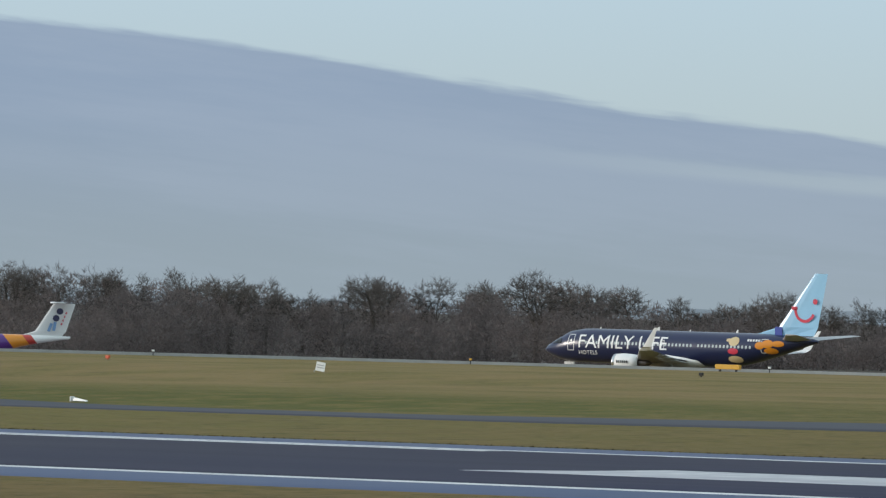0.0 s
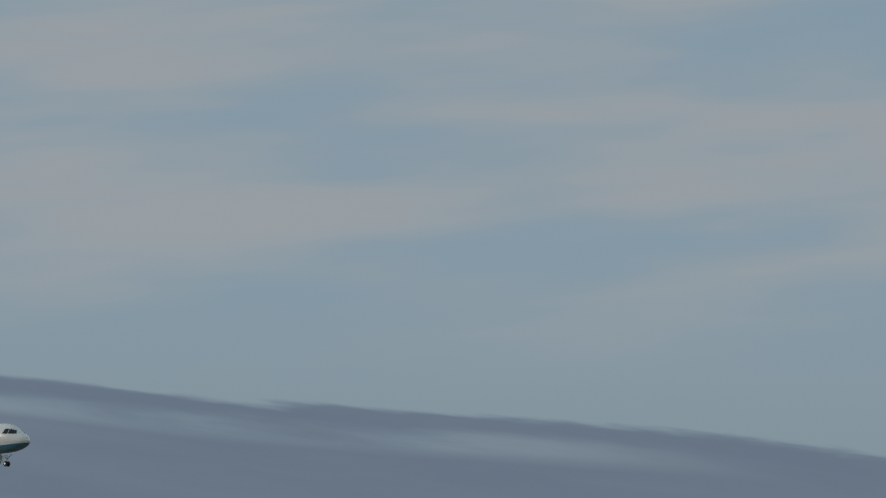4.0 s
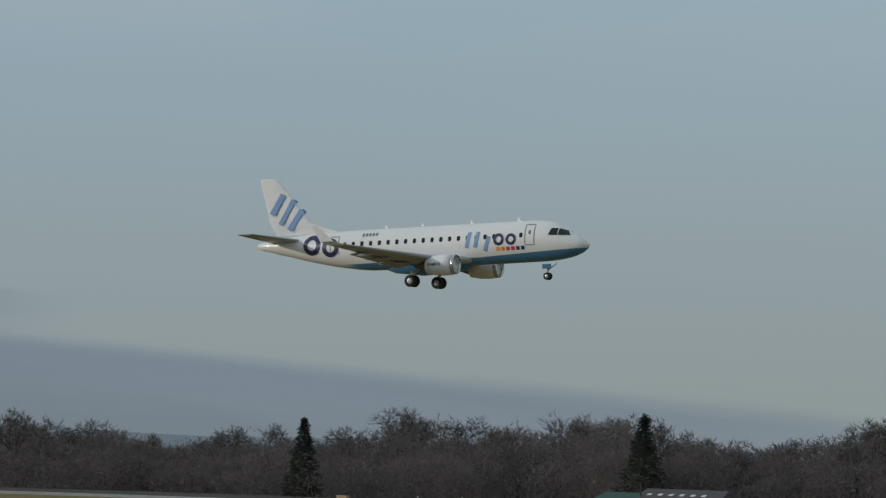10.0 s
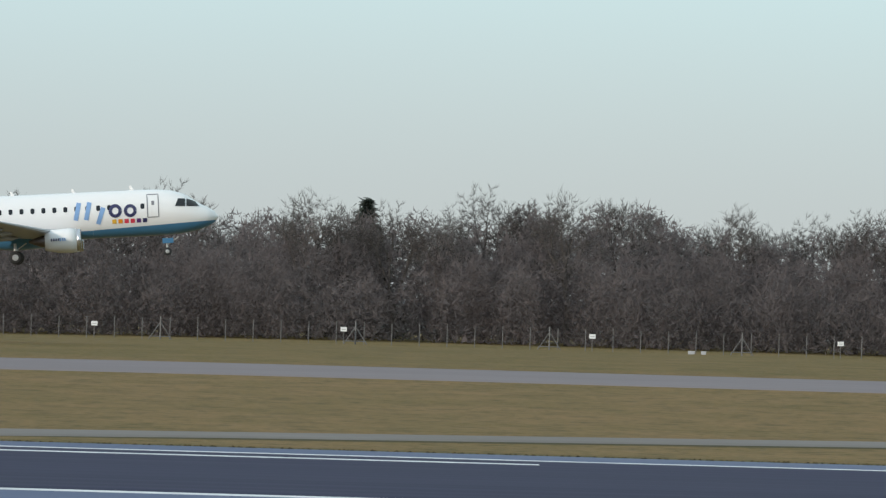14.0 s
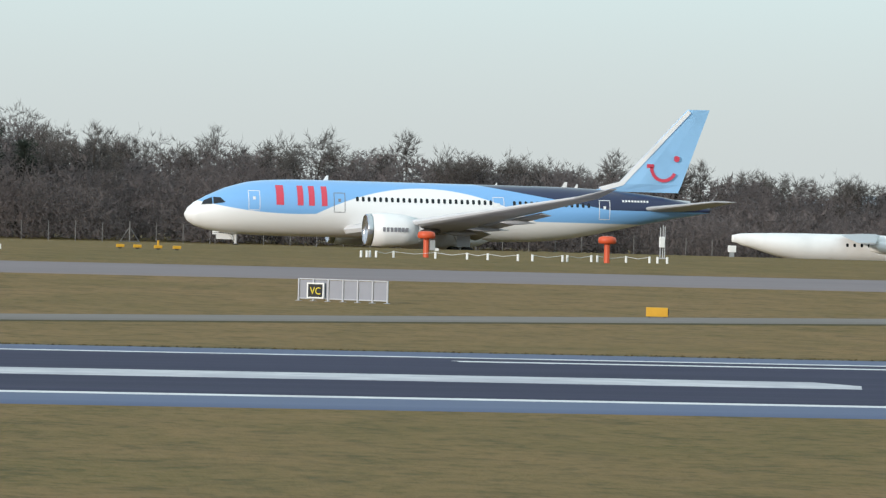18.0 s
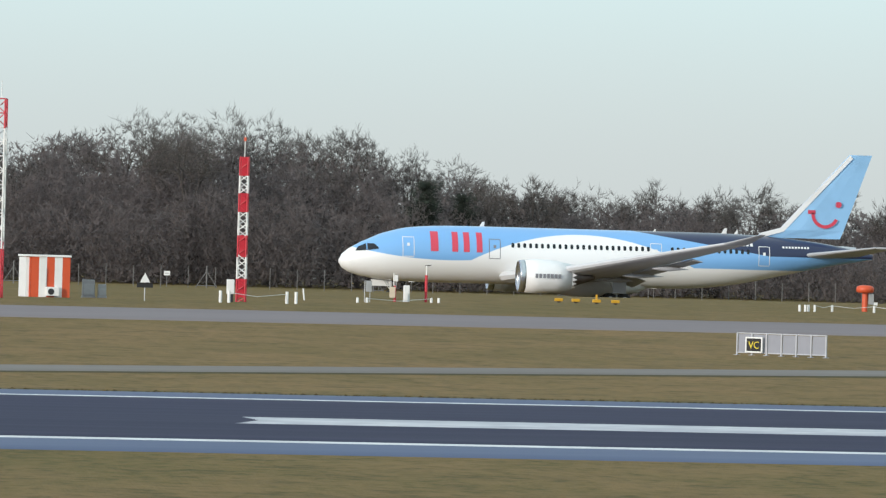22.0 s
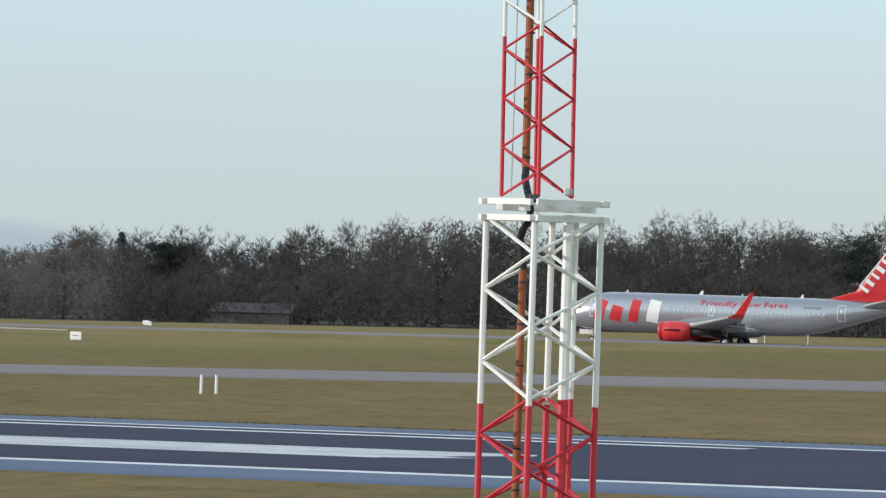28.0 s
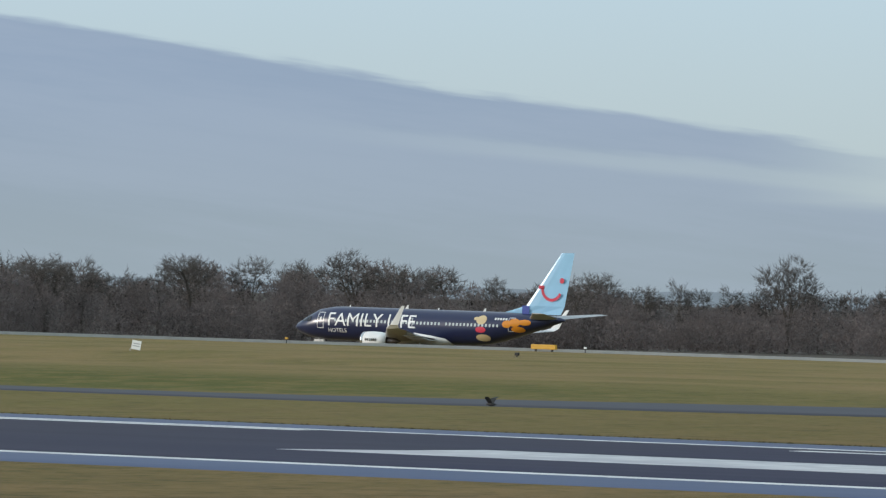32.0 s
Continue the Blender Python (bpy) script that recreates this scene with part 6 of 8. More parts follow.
def near_mast():
    t = at("lattice_mast", -34.8, 100.0, "red and white lattice mast on a square trestle, by the runway", "mast", 0, "", 0.2)
    L = [(-0.75, -0.25), (0.2, -0.85), (0.88, 0.1), (-0.07, 0.7)]
    lattice(t, L, L, -0.1, 6.15, [(3.45, RED), (9, WHITE)], 0.52, 0.05, 0.028)
    for x, y, r in ((0.52, -0.3, 0.075), (0.40, 0.4, 0.045)):
        for a, b, m in ((-0.1, 3.55, RED), (3.55, 6.2, WHITE)):
            rd(t, "column", m, (x, y, a), (x, y, b), r)
    for (ax, ay), (bx_, by) in zip(L, L[1:] + L[:1]):
        for z in (6.14, 6.37):
            bm = bmesh.new()
            d = Vector((bx_ - ax, by - ay, 0)).normalized()
            rod(bm, Vector((ax, ay, z)) - d * 0.12, Vector((bx_, by, z)) + d * 0.12, 0.062, 4)
            part("platform_beam", bm, WHITE, t)
    for x in (-0.45, -0.1, 0.3, 0.62):
        bx(t, "bearer", WHITE, x - 0.05, x + 0.05, -0.55, 0.5, 6.24, 6.33, 0.01)
    bx(t, "clamp", DARK_STEEL, 0.12, 0.24, -0.93, -0.8, 6.36, 6.48, 0.015, "dark steel clamp")
    bx(t, "clamp", STEEL, 0.5, 0.6, -0.5, -0.38, 6.48, 6.58, 0.015, "grey steel clamp")
    U = [(-0.55, -0.2), (0.16, -0.62), (0.42, 0.1), (-0.28, 0.5)]
    lattice(t, U, [(x - 0.12, y) for x, y in U], 6.45, 16.0, [(8.75, RED), (10.85, WHITE), (13.2, RED), (20, WHITE)], 0.35, 0.032, 0.019)
    for a, b in ((-0.1, 3.3), (3.3, 5.4), (6.85, 9.5), (9.5, 16.0)):
        rd(t, "cable_duct", RUST_CABLE, (-0.24 - 0.005 * max(a - 6, 0), -0.05, a), (-0.24 - 0.005 * max(b - 6, 0), -0.05, b), 0.058, 10, None, "rust-brown cable duct")
    for z in [0.6 * i + 0.4 for i in range(24) if not 5.2 < 0.6 * i + 0.4 < 7]:
        rd(t, "duct_clip", DARK_STEEL, (-0.24, -0.05, z), (-0.24, -0.05, z + 0.03), 0.066, 10)
    loop = [(-0.22, -0.1, 6.85), (-0.20, -0.2, 6.72), (-0.12, -0.28, 6.5), (-0.06, -0.3, 6.35), (-0.08, -0.28, 6.1), (-0.20, -0.2, 5.98), (-0.27, -0.12, 5.85), (-0.22, -0.06, 5.4)]
    for a, b in zip(loop, loop[1:]):
        rd(t, "cable", BLACK, a, b, 0.055, 8, None, "thick black cable")
    rd(t, "thin_cable", STEEL, (-0.42, -0.15, 6.5), (-0.40, -0.15, 16), 0.01, 4)
    bx(t, "footing", KERB, -0.95, 1.05, -1.05, 0.9, -0.25, 0.05, 0.03, "pale concrete footing")


def field_masts():
    t = at("lattice_mast", 46.6, 493, "tall white lattice mast with red foot and top", "mast")
    S = [(-0.62, -0.35), (0.4, -0.6), (0.62, 0.35), (-0.4, 0.6)]
    lattice(t, S, S, -0.1, 13.4, [(3.3, RED), (11.4, WHITE), (20, RED)], 0.95, 0.06, 0.035, True)
    rd(t, "cable_tray", WHITE, (0, 0.1, 0.4), (0, 0.1, 13), 0.17, 4, None, "white cable tray")
    rd(t, "antenna", WHITE, (0.2, 0, 13.4), (0.2, 0, 14.6), 0.03)
    for z in (3.75, 8.15):
        b = bx(t, "aerial_box", WHITE, -1.02, -0.66, -0.5, -0.2, z, z + 0.55, 0.04, "small white box on an arm")
        rd(b, "arm", STEEL, (-0.7, -0.35, z + 0.25), (-0.5, -0.35, z + 0.25), 0.03)
    t = at("lattice_mast", 64.6, 502.4, "slender lattice mast in red and white bands", "mast")
    S = [(-0.36, -0.2), (0.22, -0.36), (0.36, 0.2), (-0.22, 0.36)]
    lattice(t, S, [(x * 0.9, y * 0.9) for x, y in S], -0.1, 10.0, [(1.6, RED), (3.1, WHITE), (4.6, RED), (6.2, WHITE), (7.5, RED), (8.7, WHITE), (20, RED)], 0.42, 0.055, 0.04)
    for a, b, m in ((0.3, 1.6, RED), (3.1, 4.6, RED), (6.2, 7.5, RED), (8.7, 10.0, RED)):
        bx(t, "band_plate", m, -0.24, 0.22, -0.2, 0.2, a, b, 0.01)
    rd(t, "antenna", WHITE, (0, 0, 10), (0, 0, 11.5), 0.03)
    bx(t, "beacon", ORANGE, -0.08, 0.08, -0.08, 0.08, 11.1, 11.35, 0.02)
    c = at("cabinet", 63.6, 500.4, "white equipment cabinet beside the banded mast", "cabinet")
    bx(c, "body", WHITE, -0.25, 0.25, -0.2, 0.2, 0.55, 1.55, 0.03)
    bx(c, "stand", DARK_STEEL, -0.2, 0.2, -0.12, 0.12, -0.05, 0.55, 0.01)
    for x, y in ((62.2, 494.6), (62.75, 494.4), (67.1, 497.2), (67.7, 497.0)):
        p = at("bollard", x, y, "short white guard post by the mast", "post", 0, "guard posts by the masts")
        rd(p, "post", WHITE, (0, 0, -0.1), (0, 0, 0.82), 0.11, 10)
    rope([(62.75, 494.4, 0.7), (64.8, 495.2, 0.45), (67.1, 497.2, 0.65)], "white rope between the guard posts")


def rope(pts, label):
    bm = bmesh.new()
    run = [Vector((x, y, height(x, y) + h)) for x, y, h in pts]
    for a, b in zip(run, run[1:]):
        rod(bm, a, b, 0.02, 5)
    ob = mesh_object("rope", bm, LINE_WHITE)
    tagged(ob, label, "rope")


def striped_hut():
    t = at("hut", 51.55, 506.5, "red and white striped equipment hut with a flat lid", "hut", 6)
    n, w = 5, 2.75
    for i in range(n):
        x0 = -w / 2 + w * i / n
        bx(t, "wall_stripe", ORANGE if i % 2 == 0 else WHITE, x0, x0 + w / n, -1.3 - 0.01 * (i % 2), 1.3, 0.0, 2.78, 0.01)
    bx(t, "wall_panel", WHITE, -w / 2 - 0.35, -w / 2, -1.2, 1.2, 0, 2.74, 0.01)
    bx(t, "wall_panel", ORANGE, -w / 2 - 0.12, -w / 2 - 0.02, -1.27, 1.2, 0, 2.76, 0.01)
    bx(t, "roof", WHITE, -w / 2 - 0.4, w / 2 + 0.06, -1.4, 1.4, 2.78, 2.92, 0.03, "white flat roof lid")
    a = bx(t, "air_conditioner", WHITE, -0.35, 0.55, -1.72, -1.33, 0.1, 0.72, 0.04, "white air conditioner")
    rd(a, "fan", DARK_STEEL, (-0.02, -1.735, 0.4), (-0.02, -1.70, 0.4), 0.22, 16, None, "dark fan grille")
    rd(t, "pipe", STEEL, (-0.3, -1.36, 0.7), (-0.3, -1.36, 2.0), 0.03)
    for x, y, w, h, lab in ((54.9, 510.5, 0.85, 1.25, "grey equipment cabinet on the grass"), (55.8, 510.0, 0.55, 0.95, "pale grey switch cabinet on the grass")):
        c = at("cabinet", x, y, lab, "cabinet")
        bx(c, "body", GREY, -w / 2, w / 2, -0.3, 0.3, 0.12, h, 0.03)
        bx(c, "plinth", KERB, -w / 2 - 0.05, w / 2 + 0.05, -0.35, 0.35, -0.1, 0.12, 0.01)
        bx(c, "door", STEEL, -w / 2 + 0.06, w / 2 - 0.06, -0.33, -0.302, 0.2, h - 0.3, 0.01)
    s = at("warning_sign", 57.0, 494.4, "white triangular sign over a black plate on a post", "sign")
    rd(s, "post", STEEL, (0, 0.04, -0.1), (0, 0.04, 1.5), 0.035)
    bx(s, "plate", BLACK, -0.55, 0.55, -0.02, 0.0, 0.9, 1.2, 0.005, "black plate")
    loft(s, "triangle", WHITE, (-0.35, -0.05, 1.25), (0.35, -0.05, 1.25), (0.02, -0.05, 1.88), (-0.02, -0.05, 1.88), 0.03, "white triangle")


def weather_site():
    t = at("stake", 72.8, 530, "thin white leaning stake in the grass", "stake")
    rd(t, "shaft", WHITE, (0, 0, -0.05), (-0.1, 0, 0.85), 0.055)
    t = at("switch_box", 76.8, 525, "grey box on two steel legs", "cabinet", 0)
    bx(t, "box", GREY, -0.2, 0.2, -0.15, 0.15, 0.75, 1.55, 0.03)
    for x in (-0.28, 0.1):
        rd(t, "leg", STEEL, (x, 0.1, -0.1), (x, 0.1, 1.55), 0.03)
    t = at("instrument_post", 79.8, 533, "red post with a cream box and white sensors", "sensor")
    rd(t, "post", RED, (0.12, 0.1, -0.1), (0.12, 0.1, 1.2), 0.09)
    bx(t, "box", material("cream_box", (0.62, 0.52, 0.40), 0.5, grain=3), -0.28, 0.12, -0.2, 0.12, 0.3, 1.1, 0.04, "cream box")
    bx(t, "sensor", WHITE, 0.05, 0.32, -0.1, 0.15, 1.5, 1.95, 0.04)
    rd(t, "stem", STEEL, (0.18, 0, 1.15), (0.18, 0, 1.5), 0.03)
    rd(t, "whip", WHITE, (0.02, 0, 1.2), (0.0, 0, 2.1), 0.04)
    t = at("cabinet", 81.0, 534.5, "tall white rounded cabinet in the grass", "cabinet")
    bx(t, "body", WHITE, -0.22, 0.22, -0.2, 0.2, 0.0, 1.22, 0.05)
    bx(t, "plinth", KERB, -0.26, 0.26, -0.24, 0.24, -0.12, 0.02, 0.01)
    t = at("wind_sensor", 82.6, 535.5, "red pole with a thin white sensor top", "sensor")
    rd(t, "pole", RED, (0, 0, -0.1), (0, 0, 2.0), 0.1)
    rd(t, "tip", WHITE, (0, 0, 2.0), (0, 0, 2.7), 0.05)
    rd(t, "arm", DARK_STEEL, (-0.1, 0, 2.7), (0.35, 0, 2.75), 0.03)
    for x, y in ((75.2, 519.5), (76.1, 521), (82.4, 531.5), (83.1, 532.5)):
        p = at("bollard", x, y, "short white guard post in the grass", "post", 0, "guard posts by the masts")
        rd(p, "post", WHITE, (0, 0, -0.1), (0, 0, 0.36), 0.1, 10)
    rope([(76.1, 521, 0.3), (79.2, 526, 0.12), (82.4, 531.5, 0.3)], "white rope round the sensors")


def yellow_markers():
    for x, y, tall in ((97.3, 563, 0), (98.3, 561, 0), (99.4, 558, 1), (100.6, 556.5, 0)):
        t = at("edge_light", x, y, "low yellow taxiway marker in the grass", "marker", 8, "yellow markers")
        bx(t, "body", YELLOW, -0.32, 0.32, -0.12, 0.12, 0.10, 0.34, 0.04)
        bx(t, "foot", DARK_STEEL, -0.12, 0.12, -0.08, 0.08, -0.05, 0.1, 0.01)
        if tall:
            rd(t, "stem", YELLOW, (0, 0, 0.3), (0, 0, 0.72), 0.09)


def vc_sign():
    t = at("guidance_sign", 70.9, 346.8, "row of framed grey sign panels, one black with yellow letters", "sign", -44.6)
    w, h = 5.1, 1.08
    panel = material("sign_back_grey", (0.27, 0.28, 0.32), 0.5, grain=2, grain_amount=0.2)
    n = 6
    for i in range(n):
        x0 = -w / 2 + w * i / n
        bx(t, "panel", panel, x0 + 0.05, x0 + w / n - 0.04, -0.01, 0.03, 0.14, h - 0.06, 0.004)
    for i in range(n + 1):
        x = -w / 2 + w * i / n
        f = bx(t, "upright", STEEL_PALE, x - 0.035, x + 0.035, -0.08, 0.0, 0.0, h, 0.01)
        bx(f, "foot", STEEL_PALE, x - 0.1, x + 0.1, -0.2, 0.1, -0.06, 0.02, 0.01)
    for z in (0.1, h - 0.04):
        bx(t, "rail", STEEL_PALE, -w / 2, w / 2, -0.05, 0.02, z, z + 0.05, 0.01)
    b = bx(t, "sign_face", BLACK, -1.92, -1.08, -0.19, -0.10, 0.2, 0.82, 0.01, "black sign face in a pale frame")
    for x0, x1, z0, z1 in ((-1.99, -1.92, 0.13, 0.89), (-1.08, -1.01, 0.13, 0.89), (-1.92, -1.08, 0.13, 0.2), (-1.92, -1.08, 0.82, 0.89)):
        bx(b, "frame", WHITE, x0, x1, -0.2, -0.1, z0, z1, 0.006)
    letters("sign_letters", "VC", b, -1.80, -0.205, 0.33, 0.5, 0.60, material("sign_yellow", (0.75, 0.6, 0.03), 0.5, grain=5))
    t = at("marker_box", 81.2, 325.6, "yellow box marker on the grass beside the path", "marker", -15)
    bx(t, "body", YELLOW, -0.5, 0.5, -0.22, 0.22, 0.06, 0.48, 0.02)
    bx(t, "end_cap", DARK_STEEL, 0.5, 0.55, -0.18, 0.18, 0.15, 0.42, 0.01)
    for x in (-0.35, 0.35):
        bx(t, "foot", DARK_STEEL, x - 0.06, x + 0.06, -0.15, 0.15, -0.06, 0.06, 0.01)


def letters(name, words, parent, x, y, z, size, width, mat):
    cu = bpy.data.curves.new(name, "FONT")
    cu.body, cu.size, cu.resolution_u, cu.extrude = words, size, 3, 0.004
    ob = bpy.data.objects.new(name, cu)
    scene.collection.objects.link(ob)
    bpy.context.view_layer.update()
    me = bpy.data.meshes.new_from_object(ob.evaluated_get(bpy.context.evaluated_depsgraph_get()))
    bpy.data.objects.remove(ob)
    xs = [v.co.x for v in me.vertices]
    k = width / (max(xs) - min(xs))
    for v in me.vertices:
        v.co = (x + (v.co.x - min(xs)) * k, y + v.co.z, z + v.co.y)
    me.materials.clear()
    me.materials.append(mat)
    out = new(name, me)
    out.parent = parent
    out["label"] = "yellow letters"


def red_posts():
    for x, y, boxed in ((117.2, 542.6, True), (128.0, 529.1, False)):
        t = at("glide_aerial", x, y, "red post with a wide round red cap", "sensor", 0, "red capped posts")
        rd(t, "post", ORANGE, (0, 0, -0.1), (0, 0, 1.5), 0.22, 10)
        bm = bmesh.new()
        turned(bm, [(1.42, 0.5), (1.5, 0.66), (1.72, 0.68), (1.9, 0.62), (1.98, 0.4), (2.0, 0.02)], (0, 0, 0), 18, "z")
        part("cap", bm, ORANGE, t, "round red cap", True)
        if boxed:
            bx(t, "box", GREY, 0.26, 0.66, -0.2, 0.1, 0.55, 1.35, 0.03, "grey box")
            bx(t, "box", WHITE, 0.66, 0.95, -0.2, 0.05, 0.5, 0.72, 0.02, "white box")


def rope_posts():
    spots = [(642, 0), (655, 0), (662, 0), (676, 0), (712, 0), (783, 0), (829, 0), (858, 0), (903, 0), (927, 0), (987, 0), (998, 0), (1056, 0), (1070, 0), (1127, 0), (1165, 0), (1177, 0), (1191, 0)]
    last = None
    for k, _ in spots:
        f = (k - 642) / 549
        x, y = 109.8 + 24.6 * f, 531 + 4 * f + 3.0 * math.sin(f * 9)
        p = at("bollard", x, y, "short white post carrying a sagging rope", "post", 0, "white rope posts")
        rd(p, "post", WHITE, (0, 0, -0.1), (0, 0, 0.5), 0.09, 8)
        if last and (x - last[0]) > 1.2:
            rope([(*last, 0.45), ((x + last[0]) / 2, (y + last[1]) / 2, 0.3), (x, y, 0.45)], "pale rope between short posts")
        last = (x, y)
    t = at("cabinet", 147.5, 590, "white cabinet on a tall post with rods", "sensor")
    bx(t, "body", WHITE, -0.32, 0.1, -0.2, 0.2, 0.95, 1.85, 0.04)
    for x, h in ((0.0, 2.8), (-0.22, 2.6), (0.16, 2.7)):
        rd(t, "pole", STEEL, (x, 0.1, -0.1), (x, 0.1, h), 0.045)
    bx(t, "base", KERB, -0.4, 0.4, -0.3, 0.3, -0.1, 0.1, 0.02)
    t = at("cabinet", 178.6, 687, "small pale cabinet at the edge of the field", "cabinet")
    bx(t, "body", WHITE, -0.35, 0.35, -0.3, 0.3, 0.45, 1.1, 0.04)
    bx(t, "stand", STEEL, -0.2, 0.2, -0.2, 0.2, -0.1, 0.45, 0.01)


def parked_jet():
    t = tagged(new("parked_jet"), "white stored jet body on cradles, with grey and red bars", "airliner")
    t.matrix_world = pose(214.5, 806, height(214.5, 806) - 0.75, 0, 0, 0)
    hull = Hull(smooth_rows([(24, 2.4, 2.6, 0.1), (22.5, 1.7, 3.4, 1.0), (20, 1.1, 4.1, 1.6), (12, 1.0, 4.3, 1.75), (4, 1.0, 4.3, 1.75), (0, 1.7, 4.25, 1.5), (-4, 2.8, 4.1, 0.5), (-5, 3.1, 3.9, 0.2)], 4))
    hull.mesh(t, AIR_WHITE)
    windows(t, hull, [20 - 0.85 * i for i in range(15)], 3.1, 0.3, 0.4, GLASS_DARK)
    for s in (-1, 1):
        bm = bmesh.new()
        foil(bm, [((12, s * 1.2, 4.2), 4.5, 0.5, "z"), ((8.5, s * 12, 3.4), 2.0, 0.2, "z")])
        part("wing", bm, WING_GREY, t, "grey high wing")
        bm = bmesh.new()
        turned(bm, [(0, 0.55), (-0.4, 0.75), (-2.2, 0.7), (-3.4, 0.4)], (13.4, s * 4.5, 2.9), 16)
        part("engine", bm, AIR_WHITE, t, "white engine", True)
        mark("side_writing", t, hull, s, bars(17.6, 3.4, 4, 0.42, 0.5, 0.14), LETTER_GREY, "grey bars")
        mark("side_writing", t, hull, s, bars(17.2, 1.9, 3, 0.5, 0.6, 0.14), MARK_RED, "red bars")
    for x in (4, 12, 19):
        bx(t, "cradle", DARK_STEEL, x - 0.4, x + 0.4, -1.2, 1.2, 0.65, 1.15, 0.05, "dark steel cradle")


def perimeter_fence():
    t = tagged(new("fence"), "wire fence on thin steel posts before the wood", "fence")
    xs = [-62 + 2.97 * i for i in range(90)]
    y = 787
    for i, x in enumerate(xs):
        z = height(x, y)
        rd(t, "post", FENCE_STEEL, (x, y, z - 0.1), (x, y, z + 2.35 + 0.06 * (i % 3)), 0.045, 5)
    for h in (0.3, 0.8, 1.3, 1.8, 2.3):
        bm = bmesh.new()
        for a, b in zip(xs[::3], xs[3::3]):
            rod(bm, (a, y - 0.06, height(a, y) + h), (b, y - 0.06, height(b, y) + h), 0.004, 3)
        part("wire", bm, FENCE_STEEL, t)
    for x in (-45.3, -27.0, -6.6, 14.3, 35.1, 55.8, 76.5, 97.4, 115.6, 137):
        z = height(x, y)
        rd(t, "strainer_post", FENCE_STEEL, (x, y - 0.1, z - 0.1), (x, y - 0.1, z + 2.5), 0.08, 6)
        for s in (-1, 1):
            rd(t, "stay", FENCE_STEEL, (x + s * 1.25, y - 0.1, z), (x, y - 0.1, z + 1.9), 0.05, 5)
        rd(t, "tie", FENCE_STEEL, (x - 1.15, y - 0.12, z + 0.35), (x + 1.15, y - 0.12, z + 0.35), 0.05, 5)
    for k in range(8):
        x = -40.3 + 26.65 * k
        s = at("marker_board", x, 785.8, "small white board on a post at the fence", "sign", 0, "white boards along the fence")
        bx(s, "board", WHITE, -0.34, 0.34, -0.03, 0.0, 1.38, 1.86, 0.01)
        rd(s, "post", FENCE_STEEL, (0, 0.04, -0.1), (0, 0.04, 1.8), 0.035)
        bx(s, "writing_bar", GREY, -0.22, 0.22, -0.034, -0.031, 1.57, 1.63, 0.0)
    for x, w in ((50.0, 0.34), (51.3, 0.26)):
        s = at("junction_box", x, 781, "small pale box before the fence", "cabinet", 0, "fence boxes")
        bx(s, "body", KERB, -w, w, -0.25, 0.25, 0.05, 0.5, 0.03)
        bx(s, "base", KERB, -w - 0.08, w + 0.08, -0.3, 0.3, -0.1, 0.05, 0.01)


def middle_things():
    t = at("pole", -33, 568, "slender pale pole with a short side arm", "pole")
    rd(t, "shaft", KERB, (0, 0, -0.1), (0, 0, 6.6), 0.075, 8, 0.05)
    rd(t, "arm", STEEL, (0, 0, 4.45), (0.32, 0, 4.45), 0.03)
    bx(t, "lamp", STEEL, 0.25, 0.42, -0.06, 0.06, 4.38, 4.5, 0.02)
    bx(t, "foot", DARK_STEEL, -0.4, 0.4, -0.3, 0.3, -0.1, 0.06, 0.04)
    for x, y in ((-27.6, 373.2), (-27.35, 373.4), (-26.2, 372.2), (-25.95, 372.4), (-124.2, 310.6), (-123.7, 311.2)):
        p = at("post", x, y, "short white post in the grass beside the taxiway", "post", 0, "short white posts")
        rd(p, "shaft", WHITE, (0, 0, -0.1), (0, 0, 0.85), 0.075, 8)
        rd(p, "cap", KERB, (0, 0, 0.85), (0, 0, 0.9), 0.085, 8)
    t = at("junction_box", -34, 686, "white box with a black side on the grass", "cabinet")
    bx(t, "body", WHITE, -0.24, 0.12, -0.2, 0.2, 0.0, 0.78, 0.03)
    bx(t, "vent", BLACK, 0.12, 0.42, -0.16, 0.16, 0.05, 0.72, 0.02)
    t = at("marker", -114.8, 653, "short yellow post in the grass", "post")
    rd(t, "post", YELLOW, (0, 0, -0.1), (0, 0, 0.75), 0.13, 8)
    bx(t, "head", YELLOW, -0.2, 0.2, -0.1, 0.1, 0.6, 0.85, 0.02)
    for x, y, w, h in ((-228.9, 545, 0.95, 0.65), (-305.6, 748, 0.75, 0.45), (-358, 802, 0.75, 0.45), (-315.7, 772, 0.7, 0.45)):
        t = at("low_sign", x, y, "small white sign board facing the runway", "sign", 0, "white low signs")
        bx(t, "board", WHITE, -w / 2, w / 2, -0.12, 0.12, 0.12, 0.12 + h, 0.03)
        for s in (-1, 1):
            rd(t, "leg", STEEL, (s * w * 0.35, 0, -0.1), (s * w * 0.35, 0, 0.14), 0.04)
        bx(t, "writing_bar", GREY, -w * 0.3, w * 0.3, -0.125, -0.121, 0.12 + h * 0.45, 0.12 + h * 0.6, 0.0)


